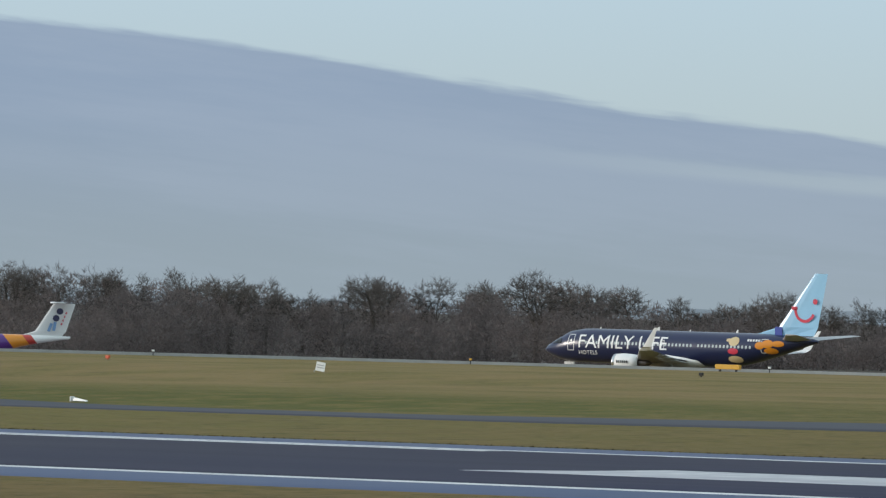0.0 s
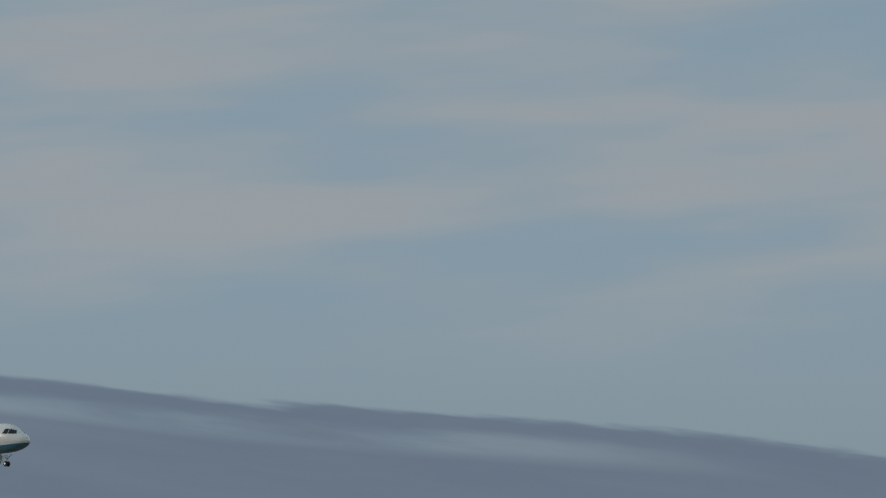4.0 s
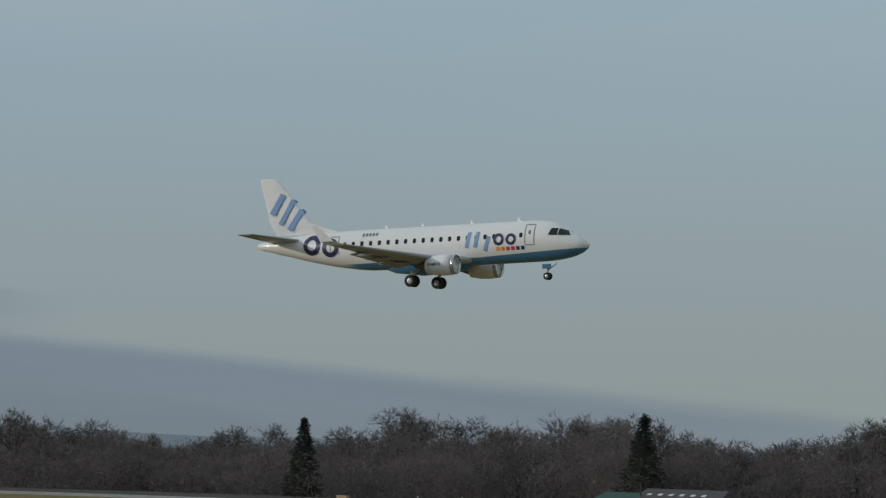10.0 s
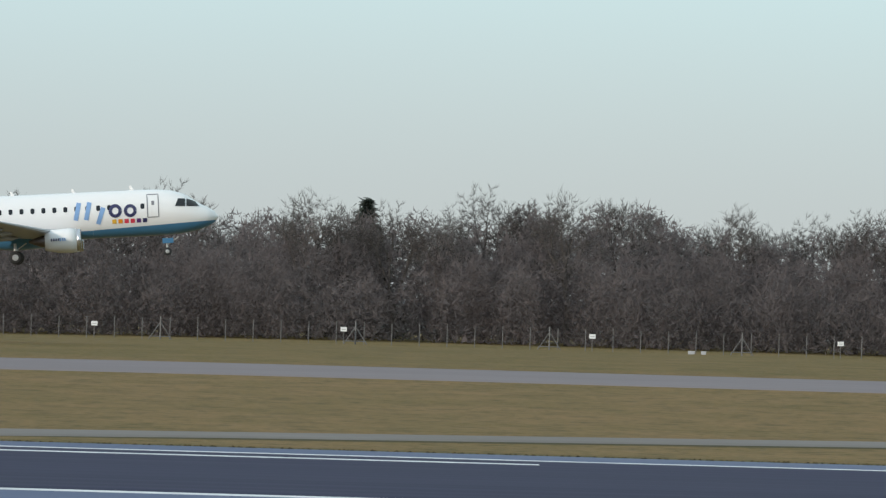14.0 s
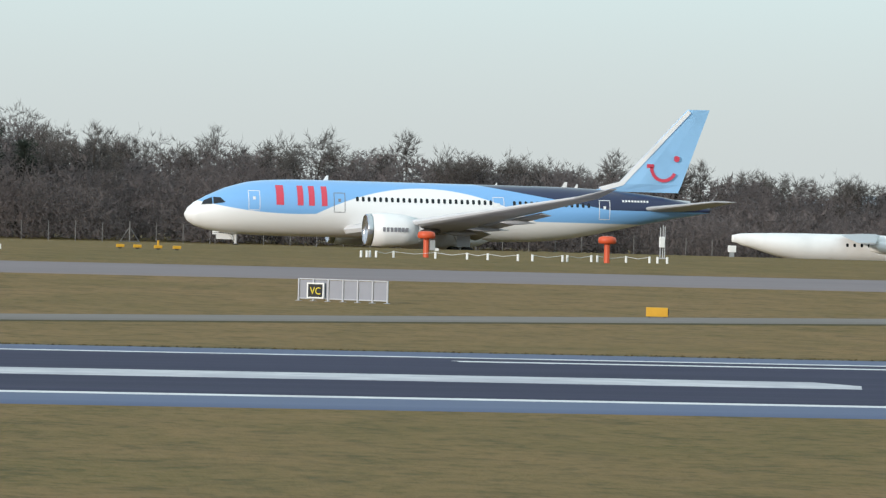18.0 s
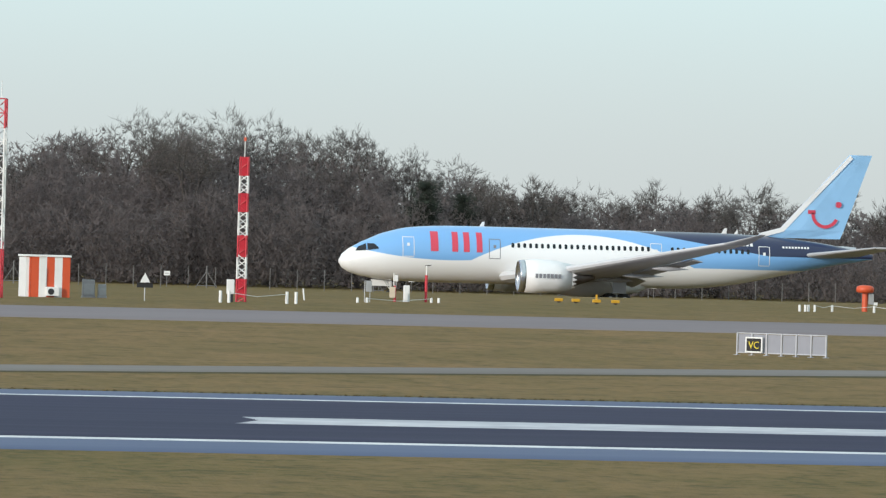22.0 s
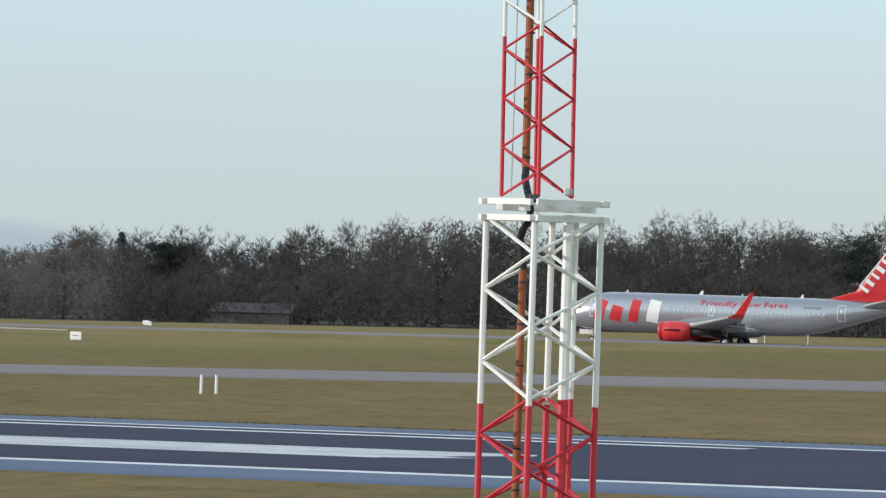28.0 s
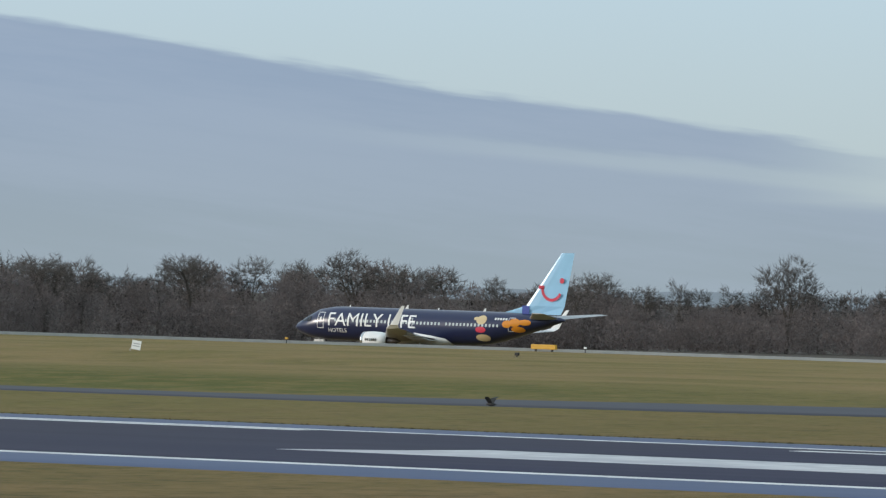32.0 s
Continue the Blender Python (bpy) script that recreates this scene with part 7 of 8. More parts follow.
def brick_hut():
    """The long brick hut, the steel tower behind it and the grey shed beside."""
    t = at("brick_hut", -113, 899, "long low red-brick hut with white roof edge", "building", -27, "", -0.75)
    bx(t, "wall", BRICK, -13.2, 9.0, 0, 7, -0.2, 2.75, 0.02, "red brick wall")
    bx(t, "roof_edge", LINE_WHITE, -13.5, 9.3, -0.3, 7.3, 2.75, 3.05, 0.03, "white roof edge")
    bx(t, "upper_wall", BRICK, -8.5, 4, 4.5, 11, 3.0, 4.1, 0.02)
    bx(t, "upper_roof", SLATE, -9, 4.5, 4, 11.5, 4.1, 4.35, 0.02)
    bx(t, "notice", YELLOW, -10.2, -9.1, -0.06, -0.01, 0.9, 1.9, 0.01, "yellow notice")
    for x, w, m in ((-6.6, 2.6, GREY), (4.0, 2.2, GREY), (7.6, 2.3, PINK), (-12, 1.2, PINK)):
        d = bx(t, "door", m, x - w / 2, x + w / 2, -0.08, -0.01, 0.05, 2.25, 0.02)
        bx(d, "leaf_joint", DARK_STEEL, x - 0.03, x + 0.03, -0.09, -0.081, 0.1, 2.2, 0.0)
    for x in (-9.8, -4.6, 1.5, 5.8):
        bx(t, "wall_lamp", WHITE, x - 0.15, x + 0.15, -0.2, -0.01, 2.1, 2.4, 0.03)
    for x in (-1.5, 0, 1.4, 3.0, 6.5):
        bx(t, "ledge_block", KERB, x - 0.4, x + 0.4, -0.9, -0.5, 0.0, 0.25, 0.03)
    t = at("steel_tower", -116.1, 925, "open galvanised steel tower with zigzag stairs", "tower", -25, "", -0.7)
    S = [(-2.6, -2.6), (2.6, -2.6), (2.6, 2.6), (-2.6, 2.6)]
    W = [(x * 0.86, y * 0.86) for x, y in S]
    lattice(t, S, W, 0, 22.0, [(99, STEEL)], 3.0, 0.13, 0.07, True)
    for z in (18.4, 21.9):
        d = bx(t, "deck", STEEL, -2.7, 2.7, -2.7, 2.7, z - 0.1, z, 0.02, "grey steel deck")
        for s in (-1, 1):
            for h in (0.55, 1.1):
                rd(d, "deck_rail", STEEL, (-2.7, 2.7 * s, z + h), (2.7, 2.7 * s, z + h), 0.05, 5)
                rd(d, "deck_rail", STEEL, (2.7 * s, -2.7, z + h), (2.7 * s, 2.7, z + h), 0.05, 5)
            for k in range(5):
                rd(d, "deck_post", STEEL, (-2.7 + 1.35 * k, 2.7 * s, z), (-2.7 + 1.35 * k, 2.7 * s, z + 1.1), 0.05, 5)
    for x, h in ((-1.2, 1.6), (0.4, 2.3), (1.9, 1.3)):
        rd(t, "aerial", STEEL, (x, -1.0, 21.9), (x, -1.0, 21.9 + h), 0.05, 5)
    rd(t, "mid_post", STEEL, (0, 0, 0), (0, 0, 21.8), 0.1)
    for i, (z0, z1) in enumerate(((8.6, 12.3), (12.3, 16.6))):
        s = 1 if i == 0 else -1
        for yy in (-3.0, -2.2):
            rd(t, "stair_rail", STEEL, (-3.4 * s, yy, z0), (3.2 * s, yy, z1), 0.09, 5)
            rd(t, "handrail", STEEL, (-3.4 * s, yy, z0 + 1), (3.2 * s, yy, z1 + 1), 0.05, 5)
        for k in range(12):
            f = (k + 0.5) / 12
            bx(t, "tread", STEEL, (-3.4 + 6.6 * f) * s - 0.14, (-3.4 + 6.6 * f) * s + 0.14, -3.0, -2.2, z0 + (z1 - z0) * f, z0 + (z1 - z0) * f + 0.04, 0.0)
    for x, z in ((-3.9, 8.5), (3.6, 12.2), (-3.7, 16.5)):
        b = bx(t, "landing", STEEL, x - 0.9, x + 0.9, -3.1, -2.0, z - 0.12, z + 0.05, 0.01)
        rd(b, "rail", STEEL, (x - 0.9, -3.1, z + 1), (x + 0.9, -3.1, z + 1), 0.05, 5)
        for s in (-0.9, 0.9):
            rd(b, "rail_post", STEEL, (x + s, -3.1, z), (x + s, -3.1, z + 1), 0.05, 5)
    t = at("grey_shed", -136, 935, "dark grey clad shed with a pale curved roof", "building", -8, "", -0.75)
    bx(t, "wall", CLAD, -6.9, 5.2, 0, 9, -0.2, 2.9, 0.03, "dark grey cladding")
    loft(t, "roof", ROOF_PALE, (-7.2, -0.4, 3.0), (5.5, -0.4, 2.9), (5.5, -0.4, 3.9), (-6.0, -0.4, 4.5), 9.6, "pale sheet roof")
    for x, w in ((-3.4, 2.8), (0.6, 2.0)):
        bx(t, "shutter", GREY, x - w / 2, x + w / 2, -0.06, -0.01, 0.1, 1.9, 0.02)
    for x in (3.2, 4.3):
        bx(t, "window", GLASS_DARK, x - 0.4, x + 0.4, -0.05, -0.01, 0.9, 2.0, 0.01)
    t = at("storage_tank", -144.5, 903, "white weathered tank among bushes", "tank", 0, "", -0.75)
    bm = bmesh.new()
    turned(bm, [(0, 1.4), (2.6, 1.4), (3.3, 1.2), (3.8, 0.02)], (0, 0, 0), 20, "z")
    part("shell", bm, KERB, t, "weathered grey-white shell", True)
    bx(t, "hatch", DARK_STEEL, -0.5, 0.5, -1.6, -1.3, 0.3, 1.3, 0.03)
    t = at("utility_pole", -126, 915, "thin dark pole beside the brick hut", "pole", 0, "", -0.7)
    rd(t, "shaft", BARK, (0, 0, 0), (0, 0, 7.2), 0.1)
    bx(t, "collar", DARK_STEEL, -0.15, 0.15, -0.15, 0.15, 6.2, 6.5, 0.02)


def yard():
    """Containers, machinery and blast screens beyond the taxiway."""
    t = at("container", -151.4, 857, "white low container with dark door seams", "container", 0)
    bx(t, "body", WHITE, -2.9, 2.9, 0, 2.4, 0.02, 1.32, 0.04)
    for x in (-2.5, -1.2, -0.6, 0.2, 2.3):
        bx(t, "seam", DARK_STEEL, x - 0.05, x + 0.05, -0.01, 0.002, 0.25, 1.0, 0.0)
    for x, w, h in ((-164, 4.6, 2.3), (-158.3, 5.6, 2.2), (-152.6, 5.2, 2.2)):
        t = at("container", x, 886, "dark green shipping container in the yard", "container", 0, "green containers")
        bx(t, "body", GREEN_SHEET, -w / 2, w / 2, 0, 2.4, 0, h, 0.03)
        for k in range(9):
            xx = -w / 2 + w * (k + 0.5) / 9
            bx(t, "rib", GREEN_SHEET, xx - 0.09, xx + 0.09, -0.05, 0.0, 0.15, h - 0.15, 0.01)
        bx(t, "writing_bar", GREY, -0.6, 0.4, -0.07, -0.052, h * 0.6, h * 0.75, 0.0)
    for i, x in enumerate((-167.0, -165.2, -163.0, -161.2, -159.6)):
        t = at("yellow_machine", x, 872 + (i % 2), "small yellow site machine in the yard", "machine", 12 * i, "yellow machines")
        bx(t, "body", YELLOW, -0.8, 0.8, -0.5, 0.5, 0.35, 0.8, 0.08)
        bx(t, "hood", YELLOW if i % 2 else BARE, -0.5, 0.2, -0.4, 0.4, 0.8, 1.15, 0.08)
        for sx in (-0.5, 0.5):
            rd(t, "wheel", BLACK, (sx, -0.6, 0.3), (sx, -0.45, 0.3), 0.3, 12)
            rd(t, "wheel", BLACK, (sx, 0.45, 0.3), (sx, 0.6, 0.3), 0.3, 12)
    t = at("digger", -148.4, 880, "orange digger with raised bent arm", "digger")
    bx(t, "cab", DARK_STEEL, -2.6, -0.8, -0.9, 0.9, 0.8, 1.9, 0.1)
    bx(t, "tracks", BLACK, -3.0, 0.0, -1.1, 1.1, 0.0, 0.7, 0.15)
    bx(t, "window", LINE_WHITE, -2.9, -2.3, -0.95, -0.88, 1.2, 1.75, 0.02)
    for a, b in (((-0.8, 0, 1.3), (0.3, 0, 3.2)), ((0.3, 0, 3.2), (0.9, 0, 1.2))):
        rd(t, "arm", ORANGE, a, b, 0.2, 4)
    bx(t, "bucket", DARK_STEEL, 0.5, 1.3, -0.5, 0.5, 0.4, 1.2, 0.1)
    tints = [MESH_GREY, material("orange_mesh", (0.36, 0.16, 0.10), 0.7, grain=2), material("red_mesh", (0.34, 0.09, 0.08), 0.7, grain=2), material("pale_mesh", (0.42, 0.40, 0.37), 0.7, grain=2)]
    order = (0, 0, 1, 1, 3, 1, 2, 0, 2, 0, 1, 1, 3, 3, 2, 0, 3, 3, 3, 0)
    n = len(order)
    for i, k in enumerate(order):
        f0, f1 = i / n, (i + 1) / n
        x0, x1 = -198.6 + 34.6 * f0, -198.6 + 34.6 * f1
        t = at("screen_panel", x0, 859 - 6 * f0, "leaning framed mesh screen panel", "screen", 0, "row of mesh screens")
        w, lean = x1 - x0, (0.75 - 0.7 * f0, 0.6)
        loft(t, "mesh", tints[k], (0.05, 0, 0.08), (w - 0.05, 0, 0.08), (w - 0.05 + lean[0], lean[1], 2.7), (0.05 + lean[0], lean[1], 2.7), 0.05)
        rd(t, "frame_side", LINE_WHITE, (0, -0.03, 0), (lean[0], lean[1] - 0.03, 2.78), 0.055, 5)
        rd(t, "frame_top", LINE_WHITE, (lean[0], lean[1] - 0.03, 2.75), (w + lean[0], lean[1] - 0.03, 2.75), 0.05, 5)
        rd(t, "frame_foot", LINE_WHITE, (0, -0.03, 0.04), (w, -0.03, 0.04), 0.05, 5)
        if i % 3 == 1:
            rd(t, "stay", STEEL, (w * 0.5, 2.2, 0), (w * 0.5 + lean[0], lean[1] + 0.05, 2.2), 0.05, 5)
    for i in range(6):
        x0 = -198.0 + 3.0 * i
        t = at("screen_panel", x0, 868, "tall grey leaning mesh screen behind the row", "screen", 0, "tall mesh screens")
        loft(t, "mesh", MESH_GREY, (0, 0, 0.05), (2.95, 0, 0.05), (3.85, 0.9, 5.3), (0.9, 0.9, 5.3), 0.05)
        for k in range(3):
            rd(t, "rail", STEEL, (0.45 * k * 0.9, 0.45 * k - 0.04, 0.1 + 2.6 * k), (2.95 + 0.4 * k, 0.45 * k - 0.04, 0.1 + 2.6 * k), 0.05, 5)
        rd(t, "side_rail", STEEL, (0, -0.04, 0.05), (0.9, 0.86, 5.3), 0.05, 5)
    t = at("post_sign", -195.7, 799, "thin white post with a small plate", "sign")
    rd(t, "post", WHITE, (0, 0, -0.1), (0, 0, 1.5), 0.05)
    bx(t, "plate", WHITE, -0.2, 0.2, -0.06, -0.04, 1.2, 1.5, 0.01)
    for x, w in ((-233.7, -1), (-228.9, 1)):
        t = at("street_lamp", x, 745, "slim grey street lamp with a single arm", "street lamp", 0, "street lamps")
        rd(t, "pole", STEEL, (0, 0, -0.1), (0, 0, 3.2), 0.05, 6)
        rd(t, "arm", STEEL, (0, 0, 3.15), (w * 1.1, 0, 3.25), 0.04, 5)
        bx(t, "head", LINE_WHITE, w * 1.1 - 0.35, w * 1.1 + 0.35, -0.1, 0.1, 3.2, 3.34, 0.04)
    t = at("junction_box", -233.9, 742, "white box at the foot of a lamp", "cabinet")
    bx(t, "body", WHITE, -0.55, 0.4, -0.2, 0.2, 0.02, 0.42, 0.03)
    bx(t, "lid", KERB, -0.6, 0.45, -0.25, 0.25, 0.42, 0.47, 0.01)
    t = at("farm_shed", -353, 899, "low weathered shed among the trees", "building", 0, "", -3.3)
    bx(t, "wall", SLATE, -5.6, 5.6, 0, 5, 0, 2.6, 0.03)
    loft(t, "roof", SLATE, (-6, -0.4, 2.5), (6, -0.4, 2.6), (5.6, 2.5, 3.9), (-5.6, 2.5, 3.8), 0.2)


def farmyard():
    """Buildings and barriers at the left end of the raised taxiway."""
    t = at("barn", -379.2, 842, "red-brick barn with slate roof and small skylights", "barn", 0, "", -2.75)
    bx(t, "wall", BRICK, -6.3, 5.2, 0, 6, -0.3, 1.5, 0.02)
    loft(t, "roof", SLATE, (-6.6, -0.3, 1.4), (5.5, -0.3, 1.4), (5.1, 3.0, 2.7), (-6.1, 3.0, 2.7), 0.2, "slate roof")
    for k in range(6):
        x = -4.9 + 1.5 * k
        loft(t, "skylight", LINE_WHITE, (x - 0.3, 0.62, 1.86), (x + 0.3, 0.62, 1.86), (x + 0.36, 1.25, 2.11), (x - 0.24, 1.25, 2.11), 0.06, "pale skylight")
    for x in (-4, -1, 2.5):
        bx(t, "window", GLASS_DARK, x - 0.35, x + 0.35, -0.04, 0.01, 0.3, 1.0, 0.01)
    rd(t, "vent_pipe", DARK_STEEL, (-5.9, 0.5, 1.4), (-5.9, 0.5, 3.4), 0.12)
    t = at("shed", -385.5, 836, "low shed with a green sheet roof", "shed", 0, "", -2.8)
    bx(t, "wall", CLAD, -3.1, 3.1, 0, 4, -0.2, 1.2, 0.02)
    loft(t, "roof", GREEN_SHEET, (-3.4, -0.2, 1.1), (3.4, -0.2, 1.1), (2.2, 2.0, 2.2), (-2.4, 2.0, 2.2), 0.15, "green sheet roof")
    for x, y, w, h in ((-419, 908, 2.2, 3.8),):
        t = at("house", x, y, "grey house gable half hidden by trees", "house", 0, "", -2.7)
        bx(t, "wall", CLAD, -w / 2, w / 2, 0, 6, -0.3, h * 0.62, 0.02)
        loft(t, "gable", CLAD, (-w / 2, 0, h * 0.6), (w / 2, 0, h * 0.6), (0.03, 0, h), (-0.03, 0, h), 6)
        for s in (-1, 1):
            loft(t, "roof", SLATE, (s * (w / 2 + 0.25), -0.2, h * 0.55), (s * (w / 2 + 0.25), -0.2, h * 0.63), (0, -0.2, h + 0.12), (0, -0.2, h + 0.02), 6.4)
    for x, y, w, h in ((-397.0, 806, 1.1, 0.4), (-388.4, 796, 2.0, 0.62)):
        t = at("barrier", x, y, "red plastic road barrier", "barrier", 0, "red barriers")
        bx(t, "body", ORANGE, -w / 2, w / 2, -0.25, 0.25, 0.02, h, 0.06)
        bx(t, "foot", ORANGE, -w / 2 - 0.05, w / 2 + 0.05, -0.35, 0.35, -0.05, 0.15, 0.03)
    for x, y in ((-398.6, 806.5), (-387.0, 795)):
        t = at("post", x, y, "white marker post beside the red barriers", "post")
        rd(t, "shaft", WHITE, (0, 0, -0.1), (0, 0, 1.05), 0.1)
        rd(t, "cap", DARK_STEEL, (0, 0, 1.05), (0, 0, 1.1), 0.11)
    t = at("gate", -393, 800, "dark low gate between the barriers", "gate")
    for x in (-2.4, -0.8, 0.8, 2.4):
        rd(t, "upright", DARK_STEEL, (x, 0, -0.1), (x, 0, 0.95), 0.04, 5)
    for z in (0.3, 0.6, 0.9):
        rd(t, "bar", DARK_STEEL, (-2.4, 0, z), (2.4, 0, z), 0.035, 5)
    t = at("stone_block", -399.5, 788, "sandy stone block on the rim", "block")
    bx(t, "body", material("sandstone", (0.45, 0.30, 0.16), 0.85, grain=3), -0.7, 0.7, -0.4, 0.4, -0.05, 0.9, 0.06)
    bx(t, "cap", KERB, -0.74, 0.74, -0.44, 0.44, 0.9, 0.98, 0.02)


def left_things():
    for x, y, h in ((-154.5, 294, 0.95), (-230.0, 434, 1.15)):
        t = at("marker_board", x, y, "orange and white upright marker board", "marker", 20, "orange marker boards")
        bx(t, "face", FADED_ORANGE, -0.05, 0.24, -0.14, 0.14, 0.02, h, 0.02, "faded orange face")
        bx(t, "side", WHITE, -0.17, -0.05, -0.12, 0.16, 0.0, h - 0.04, 0.01, "white side")
    t = at("marker_box", -171.3, 324.5, "yellow box on the taxiway edge", "marker", 10)
    bx(t, "body", YELLOW, -0.28, 0.28, -0.2, 0.2, 0.08, 0.42, 0.03)
    bx(t, "foot", DARK_STEEL, -0.2, 0.2, -0.15, 0.15, -0.05, 0.08, 0.01)
    for far, near in (((-194.3, 368.6), (-169.7, 323.9)), ((-194.6, 371.4), (-169.7, 325.0))):
        bm = bmesh.new()
        bm.faces.new([bm.verts.new((x + d, y, height(x, y) + 0.075)) for (x, y), d in ((far, 0), (far, 0.75), (near, 0.65), (near, 0))])
        tagged(mesh_object("chevron_marking", bm, GREY_PAINT), "worn grey-white painted chevron on the dark taxiway", "marking", kind="structure")
    t = at("sign_box", -407, 645, "long yellow box sign on the concrete rim", "sign")
    bx(t, "body", YELLOW, -1.5, 1.5, -0.2, 0.2, 0.25, 0.75, 0.04)
    for s in (-1, 1):
        bx(t, "foot", DARK_STEEL, s - 0.1, s + 0.1, -0.1, 0.1, -0.1, 0.25, 0.01)
    t = at("low_sign", -362, 508.7, "tilted white low sign in the grass", "sign", 15)
    loft(t, "board", WHITE, (-0.40, 0, 0.16), (0.42, 0, 0.04), (0.50, 0.08, 0.80), (-0.30, 0.08, 0.92), 0.06)
    for k in (0.35, 0.62):
        loft(t, "writing_bar", GREY, (-0.28 + 0.08 * k, -0.01 + 0.08 * k, 0.14 + 0.76 * k), (0.34 + 0.08 * k, -0.01 + 0.08 * k, 0.05 + 0.76 * k), (0.34 + 0.08 * k, -0.01 + 0.08 * k, 0.12 + 0.76 * k), (-0.28 + 0.08 * k, -0.01 + 0.08 * k, 0.21 + 0.76 * k), 0.006)
    rd(t, "leg", STEEL, (-0.5, 0.1, -0.1), (-0.5, 0.1, 0.2), 0.03)
    for x, y, m, lab in ((-359.4, 565, BLACK, "small black marker on the bank"), (-412, 545, ORANGE, "small red marker on the far bank"), (-239.6, 299.3, YELLOW, "small yellow lamp marker in the grass"), (-248.5, 318, material("red_brown_marker", (0.22, 0.05, 0.03), 0.6, grain=4), "low red-brown marker by the taxiway")):
        t = at("marker", x, y, lab, "marker")
        bx(t, "head", m, -0.2, 0.2, -0.14, 0.14, 0.14, 0.42, 0.05)
        rd(t, "stem", m, (0, 0, -0.08), (0, 0, 0.16), 0.07)
        bx(t, "base", DARK_STEEL, -0.24, 0.24, -0.2, 0.2, -0.05, 0.02, 0.01)
    for k in range(9):
        x = -620 + 27 * k
        y = edge_y(x) - 1.2
        t = at("edge_light", x, y, "tiny pale lamp on the concrete rim", "marker", 0, "rim lamps")
        rd(t, "stem", DARK_STEEL, (0, 0, 0.0), (0, 0, 0.42), 0.05)
        bx(t, "lamp", YELLOW if k % 2 else WHITE, -0.12, 0.12, -0.12, 0.12, 0.42, 0.62, 0.03)
    t = at("board_sign", -227.3, 276.7, "upright white board sign with a grey face", "sign", -28)
    bx(t, "board", WHITE, -0.3, -0.2, -0.2, 0.2, 0.0, 1.15, 0.02, "white edge")
    bx(t, "face", material("faded_face", (0.42, 0.36, 0.40), 0.6, grain=3), -0.2, 0.22, -0.18, 0.18, 0.05, 1.12, 0.02, "faded face")
    t = at("low_sign", -246.5, 323.5, "long white wedge sign on the taxiway verge", "sign", -10)
    loft(t, "board", WHITE, (-0.55, 0, 0.06), (0.6, 0, 0.04), (0.6, 0.05, 0.1), (-0.55, 0.05, 0.26), 0.1)
    bx(t, "end_plate", LINE_WHITE, -0.61, -0.55, -0.1, 0.2, 0.0, 0.30, 0.01)
    for x, y, h in ((-269.4, 306.7, 0.9), (-264.7, 301.3, 0.95), (-261.5, 302.4, 0.85), (-276, 300.5, 0.9)):
        t = at("hooked_post", x, y, "white post with a bent top at the hollow", "post", 0, "hooked white posts")
        rd(t, "shaft", WHITE, (0, 0, -0.1), (0, 0, h), 0.05)
        rd(t, "hook", WHITE, (0, 0, h - 0.04), (0.36, 0, h - 0.0), 0.05)
    bm = bmesh.new()
    r = random.Random(77)
    for k in range(16):
        x, y = -263 + r.uniform(-4.5, 3), 309 + r.uniform(-2, 3)
        z = height(x, y)
        rod(bm, (x, y, z + 0.1), (x + r.uniform(0.6, 1.8), y + r.uniform(-0.5, 0.5), z + 0.1 + r.uniform(0, 0.12)), 0.05, 5)
    tagged(mesh_object("branch_pile", bm, KERB), "pale cut branches lying at the hollow", "branches", kind="stuff")
    t = at("small_mast", -562, 600, "thin white and red mast beyond the hollow", "mast")
    rd(t, "lower", RED, (0, 0, -0.1), (0, 0, 1.0), 0.07)
    rd(t, "upper", WHITE, (0, 0, 1.0), (0, 0, 2.3), 0.07)
    for x, y in ((-199, 376), (-206, 389)):
        t = at("edge_light", x, y, "dark lamp with a white foot on the taxiway edge", "marker", 0, "edge lamps")
        bx(t, "head", BLACK, -0.2, 0.2, -0.13, 0.13, 0.1, 0.34, 0.06)
        bx(t, "foot", WHITE, -0.24, -0.1, -0.1, 0.1, -0.02, 0.12, 0.02)


def crow():
    t = tagged(new("crow"), "black crow flying low over the grass", "bird")
    bm = bmesh.new()
    turned(bm, [(0.24, 0.01), (0.2, 0.03), (0.14, 0.05), (0.05, 0.085), (-0.1, 0.07), (-0.2, 0.03), (-0.24, 0.01)], (0, 0, 0), 12)
    part("body", bm, BLACK, t, "", True)
    bm = bmesh.new()
    foil(bm, [((-0.18, -0.04, 0.01), 0.2, 0.02, "z"), ((-0.18, 0.04, 0.01), 0.2, 0.02, "z")])
    part("tail", bm, BLACK, t)
    for s in (-1, 1):
        bm = bmesh.new()
        foil(bm, [((0.1, s * 0.04, 0.03), 0.2, 0.03, "z"), ((0.16, s * 0.24, 0.24), 0.26, 0.02, "z"), ((0.02, s * 0.42, 0.30), 0.14, 0.01, "z")])
        part("wing", bm, BLACK, t, "raised black wing")
    return t


near_mast()
field_masts()
striped_hut()
weather_site()
yellow_markers()
vc_sign()
red_posts()
rope_posts()
parked_jet()
perimeter_fence()
middle_things()
brick_hut()
yard()
farmyard()
left_things()
CROW = crow()


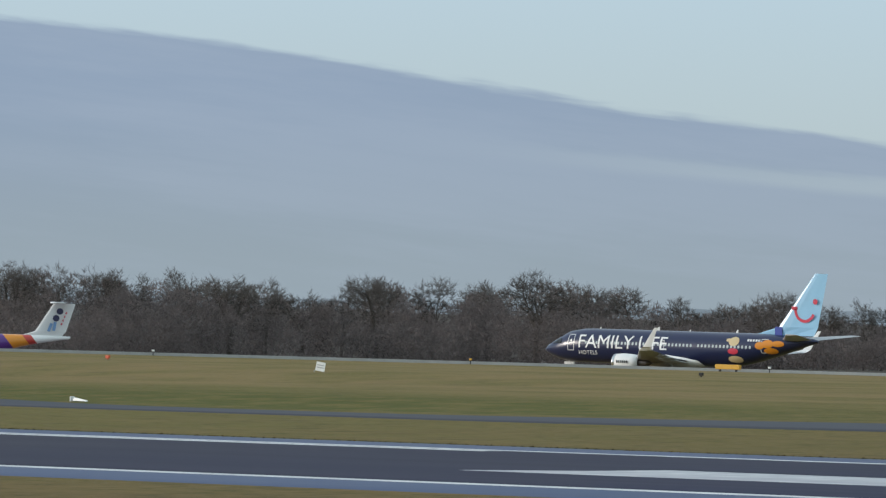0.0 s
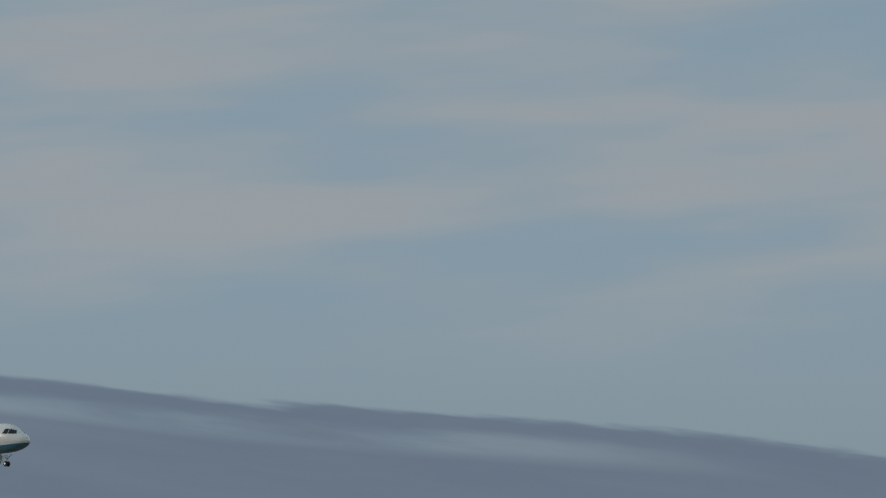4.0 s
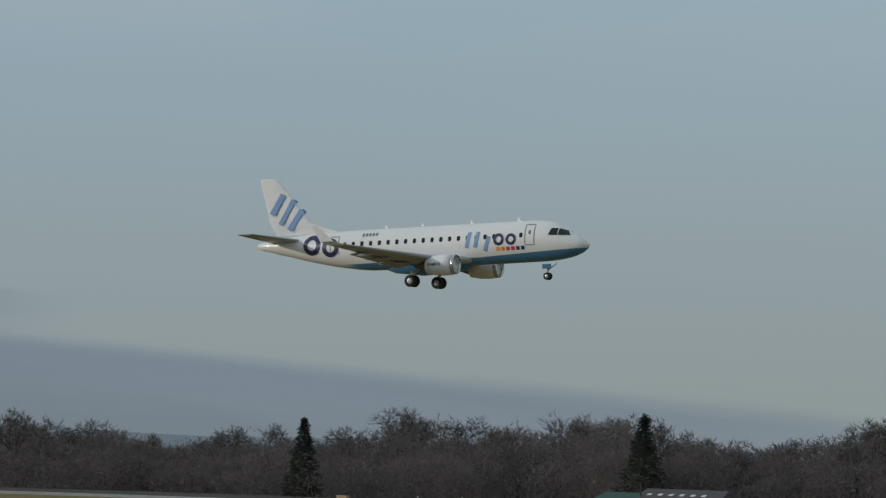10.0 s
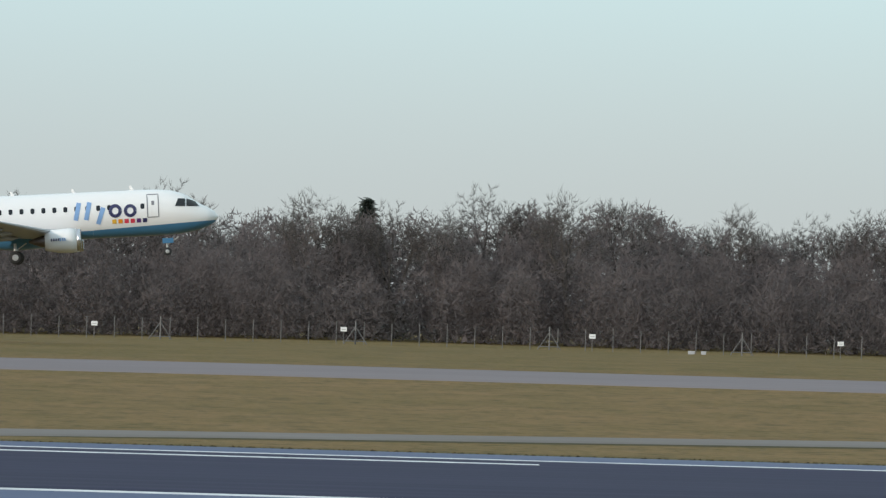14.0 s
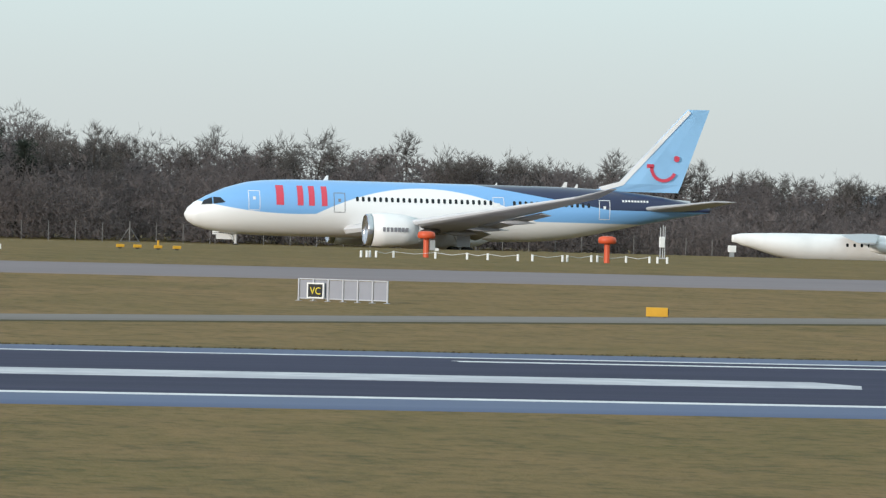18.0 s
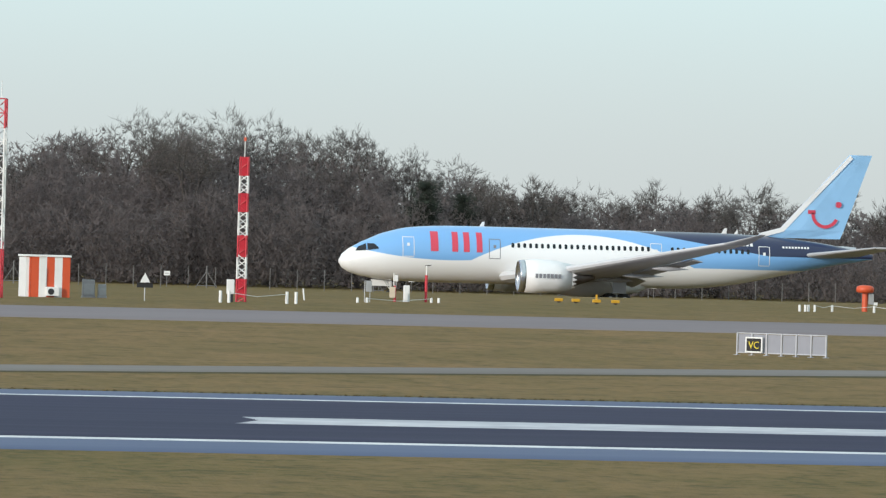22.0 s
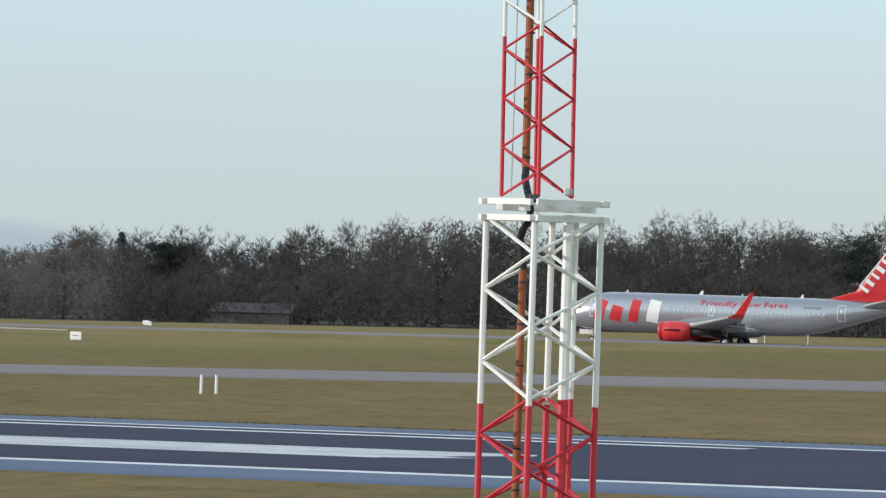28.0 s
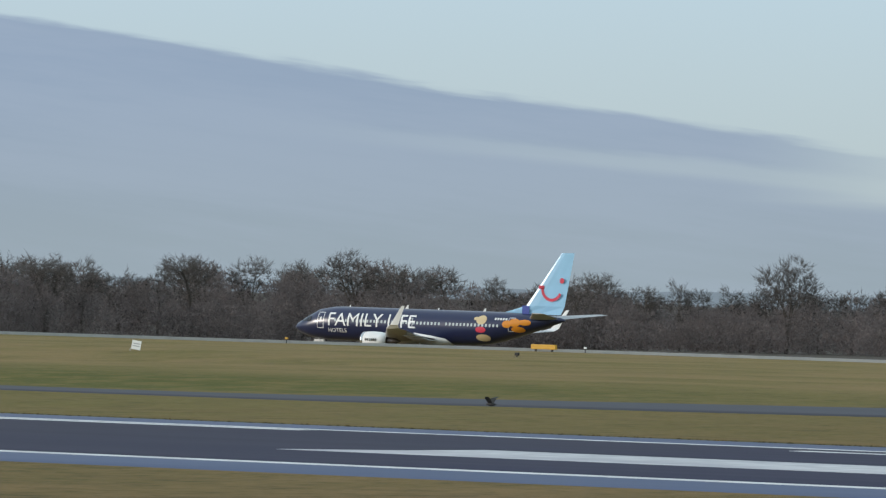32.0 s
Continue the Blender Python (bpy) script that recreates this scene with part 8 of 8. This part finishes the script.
def motions():
    """Moves the aircraft and the birds; each row is seconds and a pose."""
    # the landing jet comes down at about 64 m/s and flares
    rows = []
    for t, z, pitch in ((0, 54.5, 3.0), (2, 47.9, 3.0), (4, 41.3, 3.0), (6, 34.8, 3.1), (8, 28.3, 3.5), (9, 25.05, 3.7), (10, 21.8, 3.8), (11, 18.85, 4.0), (12, 15.9, 4.3), (13, 13.2, 4.5), (14, 11.0, 4.6), (15, 9.1, 4.8), (15.5, 8.4, 4.9), (16.5, 7.0, 5.0), (18, 5.6, 4.6), (20, 4.2, 2.0), (32, 4.2, 0.0)):
        x = -0.6 + 66.2 * (t - 14.0) + 0.185 * max(13 - t, 0) ** 2 if t <= 18 else 264.2 + 66.2 * (t - 18) - 1.4 * (t - 18) ** 2
        rows.append((t, pose(x, 565, 5.54 + (z - 5.54) * 1.03, 0, 0, 0) @ pose(0, 0, 0, 0, -pitch, 0) @ pose(0, 0, -2.56)))
    walk(LANDER, rows)
    for thing, line, places in (
            (NAVY_JET, 728, ((0, -485.1, -3.4), (4, -488.3, -3.4), (8.5, -491.2, -3.4), (9.5, -491.2, -3.4), (20, -491.6, -3.45), (30, -493.1, -3.5), (32, -494.6, -3.5))),
            (SILVER_JET, 728, ((0, -131, -0.95), (8, -154.5, -0.97), (12, -170.8, -0.97), (12.5, -173.6, -0.98), (20, -218, -1.2), (27, -248.3, -1.38), (28, -251.3, -1.4), (32, -262, -1.45))),
            (WIDE_JET, 753, ((0, 268, 0.0), (8, 211, 0.0), (15.5, 155.6, 0.0), (18, 136.8, 0.0), (19, 129.2, 0.0), (20, 121.5, 0.0), (21, 114.1, 0.0), (22, 106.9, 0.0), (23, 99.3, 0.0), (26, 77, -0.05), (32, 33, -0.1)))):
        walk(thing, [(t, pose(x, line, z, 0, 0, 180)) for t, x, z in places])
    walk(PROP, [(t, pose(-633.5 - 0.774 * d, 774.4 - 0.633 * d, -5.33, 0, 0, 219.3)) for t, d in ((0, -0.6), (2, 0.0), (12, 9.0), (32, 32.0))])
    # the crow sits in the grass, then flies off low to the left
    walk(CROW, [(t, pose(x, 250, z, 0, 0, turn)) for t, x, z, turn in ((0, -143.5, -0.35, 150), (29.2, -143.6, -0.35, 150), (29.5, -144.3, 0.13, 150), (30, -144.7, 0.58, 160), (30.5, -147.0, 0.96, 178), (31, -150.8, 0.83, 182), (31.5, -155.4, 0.54, 182), (32, -160.2, 0.53, 182))])


motions()
